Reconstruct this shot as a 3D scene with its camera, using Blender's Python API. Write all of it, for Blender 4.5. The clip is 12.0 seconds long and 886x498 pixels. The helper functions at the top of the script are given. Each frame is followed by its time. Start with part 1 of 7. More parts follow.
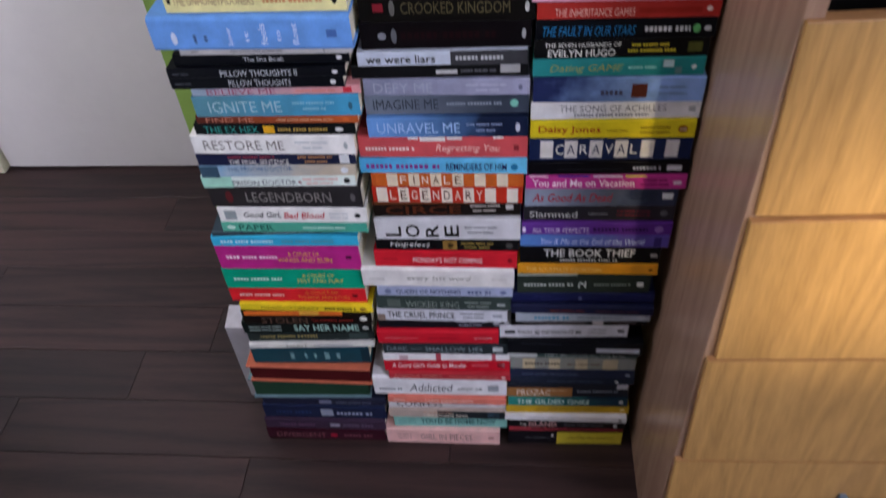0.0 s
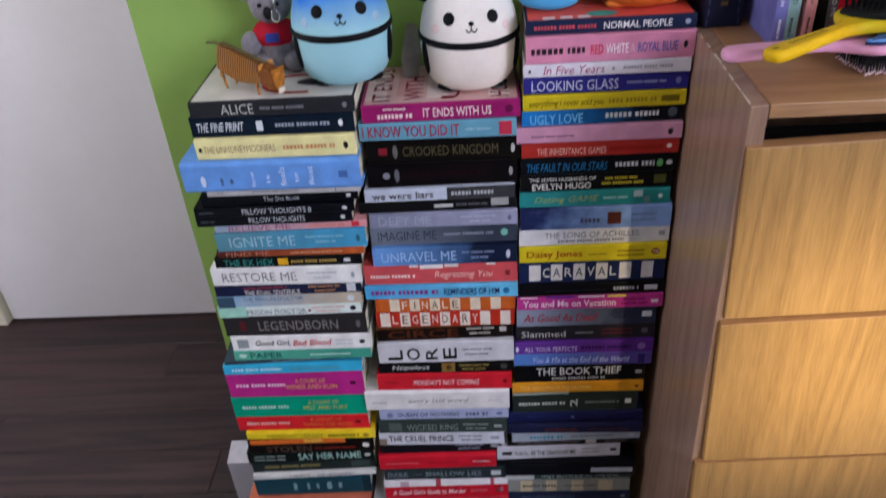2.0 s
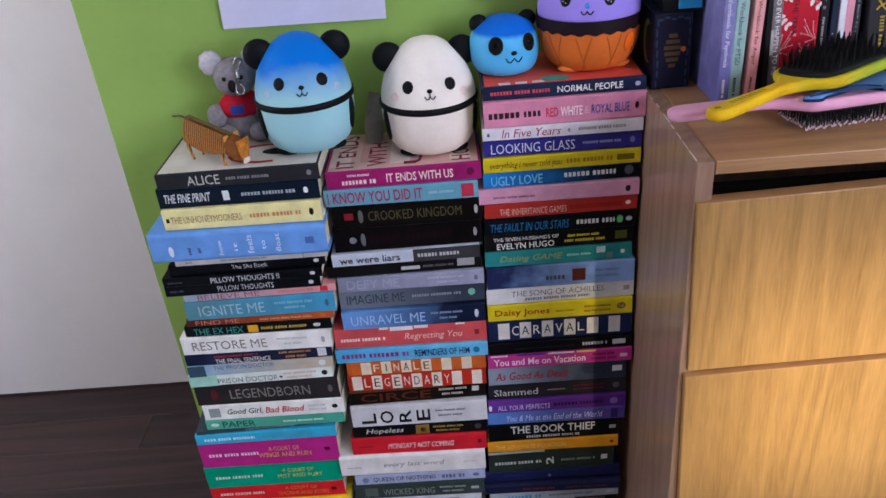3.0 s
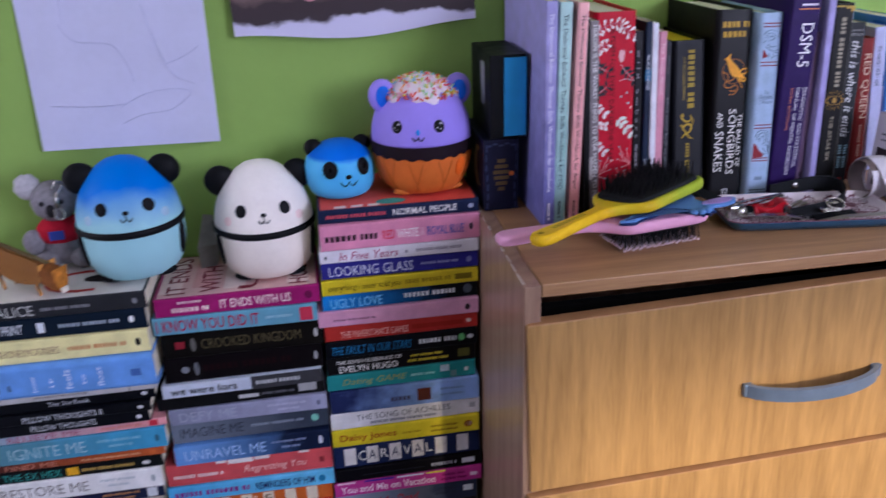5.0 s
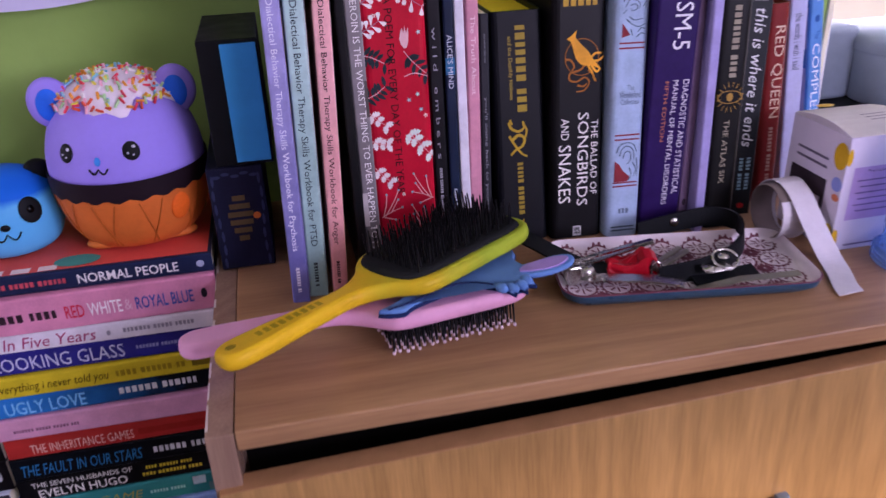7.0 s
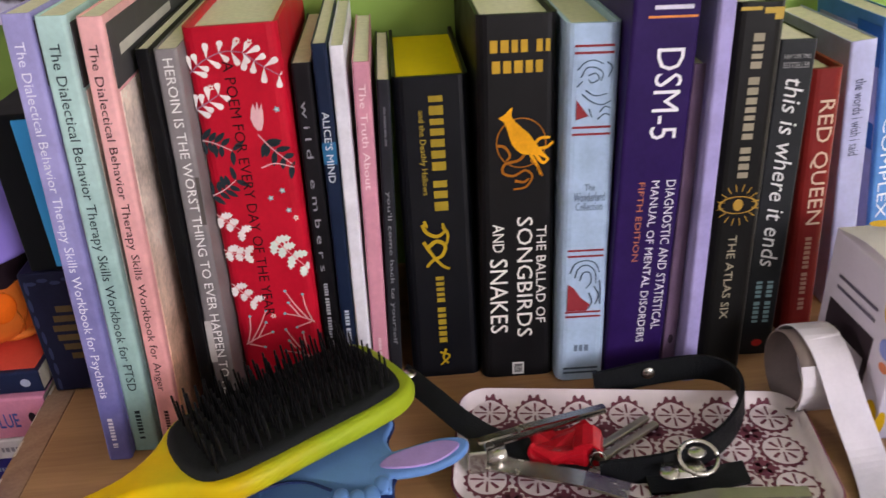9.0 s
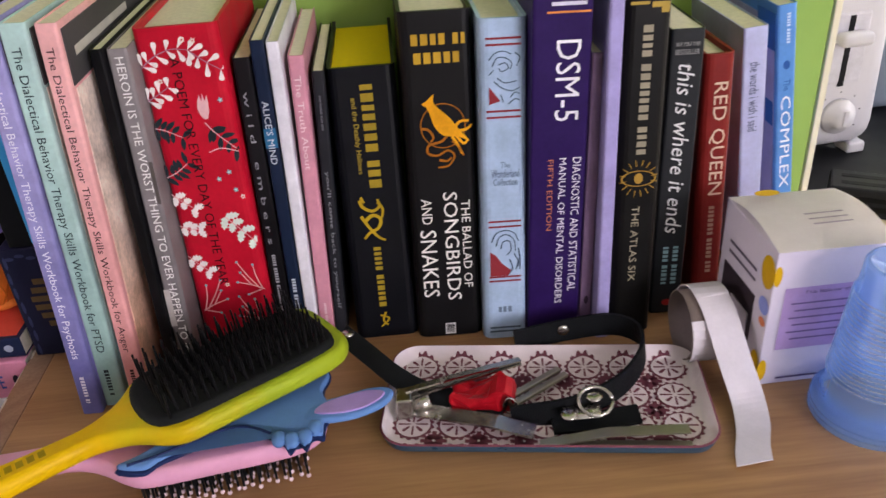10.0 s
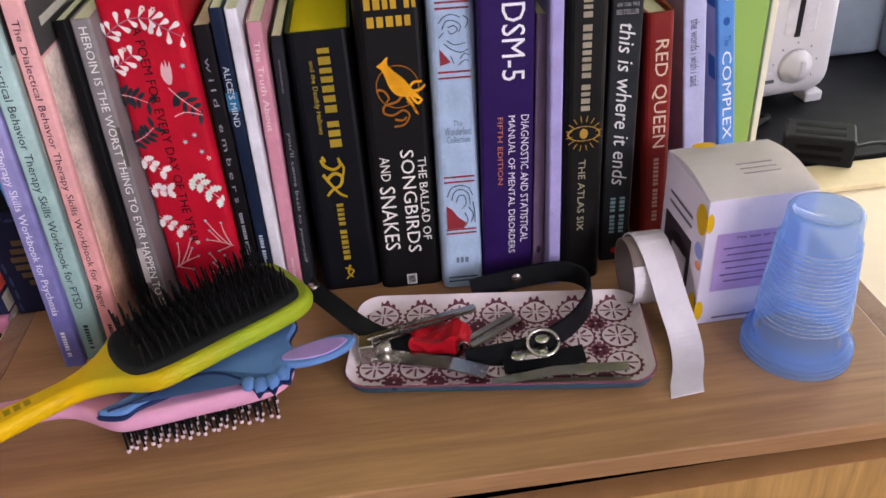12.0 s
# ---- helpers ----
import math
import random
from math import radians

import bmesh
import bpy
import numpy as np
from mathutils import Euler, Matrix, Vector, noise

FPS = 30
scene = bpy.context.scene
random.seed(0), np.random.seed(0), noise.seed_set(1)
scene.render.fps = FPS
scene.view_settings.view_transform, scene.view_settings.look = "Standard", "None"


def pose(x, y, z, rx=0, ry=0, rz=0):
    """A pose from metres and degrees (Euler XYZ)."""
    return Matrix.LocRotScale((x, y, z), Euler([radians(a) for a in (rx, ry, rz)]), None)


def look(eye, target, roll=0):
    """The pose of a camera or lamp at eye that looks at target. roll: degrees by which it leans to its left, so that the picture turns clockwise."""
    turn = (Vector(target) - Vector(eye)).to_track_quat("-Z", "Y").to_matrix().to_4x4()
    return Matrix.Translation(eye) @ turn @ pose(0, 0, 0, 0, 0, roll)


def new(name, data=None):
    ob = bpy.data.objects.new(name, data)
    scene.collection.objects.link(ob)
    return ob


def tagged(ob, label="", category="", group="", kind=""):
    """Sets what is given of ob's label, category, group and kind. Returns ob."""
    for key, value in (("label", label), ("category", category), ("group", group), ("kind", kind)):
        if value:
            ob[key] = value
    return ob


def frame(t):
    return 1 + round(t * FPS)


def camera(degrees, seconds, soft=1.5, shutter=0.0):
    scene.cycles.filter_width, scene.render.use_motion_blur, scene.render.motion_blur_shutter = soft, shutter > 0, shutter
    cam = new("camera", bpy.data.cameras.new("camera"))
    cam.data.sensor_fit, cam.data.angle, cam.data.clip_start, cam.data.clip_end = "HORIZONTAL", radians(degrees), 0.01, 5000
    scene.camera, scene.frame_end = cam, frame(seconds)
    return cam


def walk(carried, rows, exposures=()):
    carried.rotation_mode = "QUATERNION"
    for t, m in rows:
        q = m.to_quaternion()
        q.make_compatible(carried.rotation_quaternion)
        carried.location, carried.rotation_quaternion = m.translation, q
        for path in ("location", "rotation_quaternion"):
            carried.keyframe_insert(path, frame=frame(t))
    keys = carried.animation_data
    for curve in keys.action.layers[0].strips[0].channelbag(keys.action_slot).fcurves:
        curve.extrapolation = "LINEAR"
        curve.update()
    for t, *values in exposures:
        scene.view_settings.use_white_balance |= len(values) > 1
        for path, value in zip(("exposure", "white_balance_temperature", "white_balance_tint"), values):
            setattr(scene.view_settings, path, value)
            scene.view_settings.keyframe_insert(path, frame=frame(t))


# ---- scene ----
cam = camera(58.7, 12.0, shutter=0.5)
METRES, EYE, TILT, LEAN, TURN = 1.03, 1.268, 0.0, 0.0, 2.3
PATH = [
    (0, (0.162, 0.116, 1.329), (-0.008, 1.51, -0.095), -4.7),
    (0.5, (0.147, 0.026, 1.336), (0.043, 1.385, -0.128), -4.1),
    (1, (0.147, 0.013, 1.335), (0.051, 1.381, -0.12), -4.2),
    (1.5, (0.144, 0.011, 1.345), (0.044, 1.533, 0.052), -3.5),
    (2, (0.145, 0.015, 1.356), (0.028, 1.665, 0.232), -4.4),
    (2.5, (0.156, 0.011, 1.364), (0.067, 1.721, 0.33), -4.9),
    (4.3, (0.182, -0.001, 1.363), (0.173, 1.811, 0.516), -4.2),
    (4.5, (0.184, 0.002, 1.377), (0.234, 1.838, 0.587), -2.8),
    (4.7, (0.192, 0.010, 1.379), (0.386, 1.842, 0.570), -2.4),
    (5, (0.207, 0.026, 1.381), (0.489, 1.84, 0.586), -2.0),
    (5.5, (0.249, 0.074, 1.381), (0.726, 1.858, 0.612), -1.2),
    (6, (0.352, 0.184, 1.384), (0.806, 1.972, 0.611), -0.4),
    (6.5, (0.425, 0.237, 1.364), (0.853, 1.994, 0.509), -1.0),
    (6.7, (0.44, 0.261, 1.356), (0.84, 2.006, 0.465), -1.5),
    (8.3, (0.569, 0.485, 1.334), (0.707, 2.243, 0.39), -3.2),
    (8.5, (0.592, 0.488, 1.336), (0.698, 2.243, 0.382), -3.0),
    (9, (0.631, 0.481, 1.356), (0.719, 2.233, 0.395), -3.1),
    (9.5, (0.645, 0.457, 1.367), (0.734, 2.179, 0.355), -3.4),
    (10, (0.672, 0.43, 1.379), (0.753, 2.149, 0.36), -4.1),
    (10.5, (0.683, 0.404, 1.392), (0.762, 2.124, 0.375), -4.5),
    (11, (0.686, 0.39, 1.398), (0.773, 2.1, 0.364), -4.7),
    (11.5, (0.686, 0.396, 1.396), (0.785, 2.08, 0.322), -4.7),
    (12, (0.689, 0.402, 1.394), (0.795, 2.056, 0.274), -4.8),
]
walk(cam, [(t, look(eye, target, roll)) for t, eye, target, roll in PATH], [(0.0, .15, 5900, 16), (2.5, .14, 5900, 15), (4.5, .05, 5600, 18), (5.5, -.17, 5400, 33), (6.5, -.18, 5500, 50), (8.5, .15, 6900, 14), (12.0, .09, 6600, 19)])

# ---- world, sun and lights ----
world = bpy.data.worlds.new("sky")
scene.world = world
world.use_nodes = True
wn = world.node_tree.nodes
sky = wn.new("ShaderNodeTexSky")
sky.sky_type = "NISHITA"
sky.sun_disc = False
sky.sun_elevation = radians(24)
sky.sun_rotation = radians(160)
world.node_tree.links.new(sky.outputs["Color"], wn["Background"].inputs["Color"])
wn["Background"].inputs["Strength"].default_value = 0.12


def lamp(name, kind, m, energy, color, size=0.1, size_y=None):
    data = bpy.data.lights.new(name, kind)
    data.energy, data.color = energy, color
    if kind == "AREA":
        data.shape, data.size, data.size_y = "RECTANGLE", size, size_y or size
    if kind == "SUN":
        data.angle = radians(size)
    ob = new(name, data)
    ob.matrix_world = m
    return ob


SUN_FROM = Vector((0.25, -1.0, 0.40))
lamp("sun", "SUN", look(SUN_FROM * 5, (0, 0, 0)), 3.9, (1.0, 0.82, 0.47), 4.5)
# added fill behind the camera; sky light through the small window past the chest
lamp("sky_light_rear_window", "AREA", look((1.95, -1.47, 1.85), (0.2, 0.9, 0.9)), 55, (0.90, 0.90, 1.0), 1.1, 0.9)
lamp("sky_light_side_window", "AREA", look((1.85, 1.60, 1.30), (1.5, 0.6, 0.9)), 25, (0.95, 0.98, 1.0), 1.3, 0.5)

# added fill to brighten the hall door; no window is known there
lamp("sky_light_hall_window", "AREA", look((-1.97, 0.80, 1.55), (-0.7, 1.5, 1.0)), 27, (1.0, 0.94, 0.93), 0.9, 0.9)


# ---- materials ----
def lin(h):
    """sRGB hex colour to linear."""
    h = h.lstrip("#")
    out = []
    for i in (0, 2, 4):
        c = int(h[i:i + 2], 16) / 255
        out.append(c / 12.92 if c <= 0.04045 else ((c + 0.055) / 1.055) ** 2.4)
    return (*out, 1.0)


def base_mat(name, rough=0.5, metal=0.0):
    m = bpy.data.materials.new(name)
    m.use_nodes = True
    b = m.node_tree.nodes["Principled BSDF"]
    b.inputs["Roughness"].default_value = rough
    b.inputs["Metallic"].default_value = metal
    return m, m.node_tree.nodes, m.node_tree.links, b


MATS = {}


def paint(h, rough=0.45, vary=0.12, scale=60.0, metal=0.0, bump=0.05, h2=None, axis=0, lo=0.35):
    """Painted, printed or moulded surface: two scales of mottling, fine relief, optional blend to h2 along an axis."""
    key = (h, rough, vary, scale, metal, bump, h2, axis, lo)
    if key in MATS:
        return MATS[key]
    m, n, l, b = base_mat("surface_" + h.lstrip("#"), rough, metal)
    b.inputs["Specular IOR Level"].default_value = 0.13
    tc = n.new("ShaderNodeTexCoord")
    n1, n2 = n.new("ShaderNodeTexNoise"), n.new("ShaderNodeTexNoise")
    n1.inputs["Scale"].default_value, n2.inputs["Scale"].default_value = scale, scale * 9
    n1.inputs["Detail"].default_value = 5
    for k in (n1, n2):
        l.new(tc.outputs["Object"], k.inputs["Vector"])
    add = n.new("ShaderNodeMath")
    add.operation = "MULTIPLY_ADD"
    add.inputs[1].default_value = 0.35
    l.new(n2.outputs["Fac"], add.inputs[0])
    l.new(n1.outputs["Fac"], add.inputs[2])
    mr = n.new("ShaderNodeMapRange")
    mr.inputs["From Min"].default_value, mr.inputs["From Max"].default_value = 0.45, 0.95
    mr.inputs["To Min"].default_value, mr.inputs["To Max"].default_value = 1 - vary, 1 + vary
    l.new(add.outputs[0], mr.inputs["Value"])
    mul = n.new("ShaderNodeVectorMath")
    mul.operation = "SCALE"
    l.new(mr.outputs["Result"], mul.inputs["Scale"])
    if h2:
        sep = n.new("ShaderNodeSeparateXYZ")
        l.new(tc.outputs["Generated"], sep.inputs[0])
        wob = n.new("ShaderNodeMath")
        wob.operation = "MULTIPLY_ADD"
        wob.inputs[1].default_value = 0.5
        l.new(n1.outputs["Fac"], wob.inputs[0])
        l.new(sep.outputs[axis], wob.inputs[2])
        ramp = n.new("ShaderNodeValToRGB")
        ramp.color_ramp.elements[0].color, ramp.color_ramp.elements[1].color = lin(h), lin(h2)
        ramp.color_ramp.elements[0].position, ramp.color_ramp.elements[1].position = lo, 1.0
        l.new(wob.outputs[0], ramp.inputs["Fac"])
        l.new(ramp.outputs["Color"], mul.inputs[0])
    else:
        mul.inputs[0].default_value = lin(h)[:3]
    l.new(mul.outputs["Vector"], b.inputs["Base Color"])
    rr = n.new("ShaderNodeMapRange")
    rr.inputs["To Min"].default_value, rr.inputs["To Max"].default_value = max(0.05, rough - 0.12), min(1, rough + 0.15)
    l.new(n1.outputs["Fac"], rr.inputs["Value"])
    l.new(rr.outputs["Result"], b.inputs["Roughness"])
    if bump:
        bp = n.new("ShaderNodeBump")
        bp.inputs["Strength"].default_value, bp.inputs["Distance"].default_value = bump, 0.001
        l.new(n2.outputs["Fac"], bp.inputs["Height"])
        l.new(bp.outputs["Normal"], b.inputs["Normal"])
    MATS[key] = m
    return m


def wood(name, c_dark, c_light, axis, ring=26.0, rough=0.42, bump=0.12, rnd=0.0, figure=0.45):
    """Wood with cathedral grain along one axis (0, 1 or 2), pores and slow tone changes."""
    m, n, l, b = base_mat(name, rough)
    tc, mp = n.new("ShaderNodeTexCoord"), n.new("ShaderNodeMapping")
    s = [1.0, 1.0, 1.0]
    s[axis] = 0.07
    mp.inputs["Scale"].default_value = s
    info = n.new("ShaderNodeObjectInfo")
    off = n.new("ShaderNodeVectorMath")
    off.operation = "SCALE"
    off.inputs[0].default_value = (31.0, 17.0, 23.0)
    l.new(info.outputs["Random"], off.inputs["Scale"])
    l.new(tc.outputs["Object"], mp.inputs["Vector"])
    l.new(off.outputs["Vector"], mp.inputs["Location"])
    warp = n.new("ShaderNodeTexNoise")
    warp.inputs["Scale"].default_value, warp.inputs["Detail"].default_value = 7.0, 3.0
    l.new(mp.outputs["Vector"], warp.inputs["Vector"])
    rings = n.new("ShaderNodeMath")
    rings.operation = "MULTIPLY"
    rings.inputs[1].default_value = ring
    l.new(warp.outputs["Fac"], rings.inputs[0])
    saw = n.new("ShaderNodeMath")
    saw.operation = "PINGPONG"
    saw.inputs[1].default_value = 1.0
    l.new(rings.outputs[0], saw.inputs[0])
    fine = n.new("ShaderNodeTexNoise")
    fine.inputs["Scale"].default_value, fine.inputs["Detail"].default_value = 420.0, 4.0
    l.new(mp.outputs["Vector"], fine.inputs["Vector"])
    mix = n.new("ShaderNodeMath")
    mix.operation = "MULTIPLY_ADD"
    mix.inputs[1].default_value = figure
    l.new(saw.outputs[0], mix.inputs[0])
    sub = n.new("ShaderNodeMath")
    sub.operation = "MULTIPLY"
    sub.inputs[1].default_value = 0.62
    l.new(fine.outputs["Fac"], sub.inputs[0])
    l.new(sub.outputs[0], mix.inputs[2])
    ramp = n.new("ShaderNodeValToRGB")
    ramp.color_ramp.elements[0].color, ramp.color_ramp.elements[1].color = lin(c_dark), lin(c_light)
    ramp.color_ramp.elements[0].position, ramp.color_ramp.elements[1].position = 0.15, 0.80
    l.new(mix.outputs[0], ramp.inputs["Fac"])
    tone = n.new("ShaderNodeMapRange")
    tone.inputs["To Min"].default_value, tone.inputs["To Max"].default_value = 1 - rnd, 1 + rnd
    l.new(info.outputs["Random"], tone.inputs["Value"])
    sc = n.new("ShaderNodeVectorMath")
    sc.operation = "SCALE"
    l.new(ramp.outputs["Color"], sc.inputs[0])
    l.new(tone.outputs["Result"], sc.inputs["Scale"])
    l.new(sc.outputs["Vector"], b.inputs["Base Color"])
    bp = n.new("ShaderNodeBump")
    bp.inputs["Strength"].default_value, bp.inputs["Distance"].default_value = bump, 0.001
    l.new(mix.outputs[0], bp.inputs["Height"])
    l.new(bp.outputs["Normal"], b.inputs["Normal"])
    return m


OAK_UP = wood("oak_laminate_upright", "#96703e", "#c69a5c", 2, ring=34, figure=0.26)
OAK_FLAT = wood("oak_laminate_flat", "#8e6644", "#b68c60", 0, ring=24, figure=0.30)
# laminate greyed: the shade on the chest's side is put into its colour
OAK_SHADED = wood("oak_laminate_shaded", "#876a58", "#a98a72", 2, rough=0.24, bump=0.04, figure=0.25)
FLOOR_WOOD = wood("dark_floor_wood", "#170c0c", "#3a2624", 0, ring=18, rough=0.5, bump=0.25, rnd=0.40, figure=0.50)
GREEN = paint("#93b45c", 0.75, 0.05, 9.0, bump=0.25)
WHITE_WALL = paint("#e4e1e1", 0.7, 0.04, 7.0, bump=0.15)
DOOR_WHITE = paint("#eae6e6", 0.5, 0.03, 5.0, bump=0.06)
CREAM = paint("#e6dfc6", 0.5, 0.05, 12.0)
CEIL = paint("#e8e6e2", 0.8, 0.03, 5.0)
PAGE = paint("#e3dcc6", 0.85, 0.10, 300.0, bump=0.3)
PAGE_YELLOW = paint("#e6c81c", 0.7, 0.08, 300.0, bump=0.3)
BLACK_PLASTIC = paint("#141416", 0.4, 0.15, 40.0)
CHROME = paint("#b9b5b0", 0.22, 0.06, 80.0, metal=1.0)
STEEL = paint("#8496ac", 0.38, 0.06, 90.0, metal=0.55)
LEATHER = paint("#121417", 0.5, 0.2, 120.0, bump=0.4)


# ---- mesh helpers ----
def obj(name, bm, mat, parent=None, label="", m=None, smooth=False, recalc=True):
    me = bpy.data.meshes.new(name)
    if recalc:
        bmesh.ops.recalc_face_normals(bm, faces=bm.faces)
    if smooth:
        for f in bm.faces:
            f.smooth = True
    bm.to_mesh(me)
    bm.free()
    for k in (mat if isinstance(mat, (list, tuple)) else [mat]):
        me.materials.append(k)
    ob = new(name, me)
    ob.parent = parent
    if m is not None:
        ob.matrix_basis = m
    if label:
        tagged(ob, label)
    return ob


def part(name, bm, mat, parent, label="", m=None, smooth=False):
    return obj(name, bm, mat, parent, label, m, smooth)


def thing(name, label, category, m=None, group="", kind=""):
    e = new(name)
    e.empty_display_size = 0.02
    if m is not None:
        e.matrix_basis = m
    return tagged(e, label, category, group, kind)


def box(x0, x1, y0, y1, z0, z1, bevel=0.0, seg=2):
    bm = bmesh.new()
    bmesh.ops.create_cube(bm, size=1.0)
    bmesh.ops.transform(bm, matrix=Matrix.LocRotScale(((x0 + x1) / 2, (y0 + y1) / 2, (z0 + z1) / 2), None, (abs(x1 - x0), abs(y1 - y0), abs(z1 - z0))), verts=bm.verts)
    if bevel:
        bmesh.ops.bevel(bm, geom=list(bm.edges), offset=bevel, segments=seg, affect="EDGES", profile=0.5)
    return bm


def join(*bms):
    out = bmesh.new()
    for b in bms:
        me = bpy.data.meshes.new("tmp")
        b.to_mesh(me)
        b.free()
        out.from_mesh(me)
        bpy.data.meshes.remove(me)
    return out


def moved(bm, m):
    bmesh.ops.transform(bm, matrix=m, verts=bm.verts)
    return bm


def prism(outline, h0, h1, bevel=0.0):
    """A plate: outline (x, y) points, from z h0 to h1."""
    bm = bmesh.new()
    f = bm.faces.new([bm.verts.new((x, y, h0)) for x, y in outline])
    r = bmesh.ops.extrude_face_region(bm, geom=[f])
    bmesh.ops.translate(bm, vec=(0, 0, h1 - h0), verts=[v for v in r["geom"] if isinstance(v, bmesh.types.BMVert)])
    bmesh.ops.recalc_face_normals(bm, faces=bm.faces)
    if bevel:
        es = [e for e in bm.edges if abs(e.verts[0].co.z - e.verts[1].co.z) < 1e-6]
        bmesh.ops.bevel(bm, geom=es, offset=bevel, segments=2, affect="EDGES", profile=0.5)
    return bm


def rounded_rect(w, d, r, k=6, cx=0.0, cy=0.0):
    pts = []
    for sx, sy, a0 in ((1, 1, 0), (-1, 1, 90), (-1, -1, 180), (1, -1, 270)):
        for i in range(k + 1):
            a = radians(a0 + 90 * i / k)
            pts.append((cx + sx * (w / 2 - r) + r * math.cos(a), cy + sy * (d / 2 - r) + r * math.sin(a)))
    return pts


def lathe(profile, n=40):
    """Surface of revolution round z; profile of (radius, z) from the bottom up."""
    bm = bmesh.new()
    rings = []
    for r, z in profile:
        if r < 1e-6:
            rings.append([bm.verts.new((0, 0, z))])
        else:
            rings.append([bm.verts.new((r * math.cos(2 * math.pi * i / n), r * math.sin(2 * math.pi * i / n), z)) for i in range(n)])
    for a, b in zip(rings, rings[1:]):
        for i in range(n):
            j = (i + 1) % n
            if len(a) == 1 and len(b) == 1:
                continue
            if len(a) == 1:
                bm.faces.new((a[0], b[j], b[i]))
            elif len(b) == 1:
                bm.faces.new((a[i], a[j], b[0]))
            else:
                bm.faces.new((a[i], a[j], b[j], b[i]))
    return bm


def ball(r, scale=(1, 1, 1), at=(0, 0, 0), seg=20, rings=12):
    bm = bmesh.new()
    bmesh.ops.create_uvsphere(bm, u_segments=seg, v_segments=rings, radius=r)
    bmesh.ops.transform(bm, matrix=Matrix.LocRotScale(at, None, scale), verts=bm.verts)
    return bm


def tube(points, r, n=8, r_end=None):
    """A round bar along points."""
    bm = bmesh.new()
    pts = [Vector(p) for p in points]
    prev = None
    for k, p in enumerate(pts):
        t = (pts[min(k + 1, len(pts) - 1)] - pts[max(k - 1, 0)]).normalized()
        a = t.cross(Vector((0, 0, 1)))
        a = a.normalized() if a.length > 1e-4 else Vector((1, 0, 0))
        b = t.cross(a).normalized()
        rr = r if r_end is None else r + (r_end - r) * k / (len(pts) - 1)
        ring = [bm.verts.new(p + rr * (math.cos(2 * math.pi * i / n) * a + math.sin(2 * math.pi * i / n) * b)) for i in range(n)]
        if prev:
            for i in range(n):
                bm.faces.new((prev[i], prev[(i + 1) % n], ring[(i + 1) % n], ring[i]))
        else:
            bm.faces.new(list(reversed(ring)))
        prev = ring
    bm.faces.new(prev)
    return bm


def ribbon(points, side, width, thick):
    """A band along points; side: unit vectors across it, one for all or one each."""
    bm = bmesh.new()
    pts = [Vector(p) for p in points]
    prev = None
    for k, p in enumerate(pts):
        t = (pts[min(k + 1, len(pts) - 1)] - pts[max(k - 1, 0)]).normalized()
        s = Vector(side[k] if isinstance(side, list) else side).normalized()
        nrm = t.cross(s).normalized()
        ring = [bm.verts.new(p + s * a * width / 2 + nrm * b * thick / 2) for a, b in ((-1, -1), (1, -1), (1, 1), (-1, 1))]
        if prev:
            for i in range(4):
                bm.faces.new((prev[i], prev[(i + 1) % 4], ring[(i + 1) % 4], ring[i]))
        else:
            bm.faces.new(list(reversed(ring)))
        prev = ring
    bm.faces.new(prev)
    return bm


def smooth_path(ctrl, k=8):
    """Catmull-Rom through control points."""
    c = [Vector(p) for p in ctrl]
    c = [c[0] * 2 - c[1]] + c + [c[-1] * 2 - c[-2]]
    out = []
    for i in range(1, len(c) - 2):
        for j in range(k):
            t = j / k
            out.append(0.5 * ((2 * c[i]) + (c[i + 1] - c[i - 1]) * t + (2 * c[i - 1] - 5 * c[i] + 4 * c[i + 1] - c[i + 2]) * t * t + (3 * c[i] - c[i - 1] - 3 * c[i + 1] + c[i + 2]) * t ** 3))
    out.append(c[-2])
    return out


TEXTS = {}


def letters(s, bold=0.0, shear=0.0):
    """Vertices and faces of a line of writing, scaled to a unit box."""
    key = (s, bold, shear)
    if key not in TEXTS:
        cu = bpy.data.curves.new("writing", "FONT")
        cu.body, cu.resolution_u, cu.fill_mode = s, 2, "FRONT"
        cu.offset, cu.shear = bold, shear
        ob = bpy.data.objects.new("writing", cu)
        scene.collection.objects.link(ob)
        me = bpy.data.meshes.new_from_object(ob.evaluated_get(bpy.context.evaluated_depsgraph_get()))
        co = [v.co.copy() for v in me.vertices]
        fs = [tuple(p.vertices) for p in me.polygons]
        bpy.data.objects.remove(ob)
        bpy.data.curves.remove(cu)
        bpy.data.meshes.remove(me)
        lo_x, hi_x = min(c.x for c in co), max(c.x for c in co)
        lo_y, hi_y = min(c.y for c in co), max(c.y for c in co)
        TEXTS[key] = ([((c.x - lo_x) / (hi_x - lo_x), (c.y - lo_y) / (hi_y - lo_y)) for c in co], fs)
    return TEXTS[key]


def writing(s, place, bold=0.0, shear=0.0):
    """A bmesh of writing; place maps (u, v) of the unit box to a point."""
    co, fs = letters(s, bold, shear)
    bm = bmesh.new()
    vs = [bm.verts.new(place(u, v)) for u, v in co]
    for f in fs:
        try:
            bm.faces.new([vs[i] for i in f])
        except ValueError:
            pass
    return bm


def quad(place, u0=0.0, u1=1.0, v0=0.0, v1=1.0):
    bm = bmesh.new()
    bm.faces.new([bm.verts.new(place(u, v)) for u, v in ((u0, v0), (u1, v0), (u1, v1), (u0, v1))])
    return bm


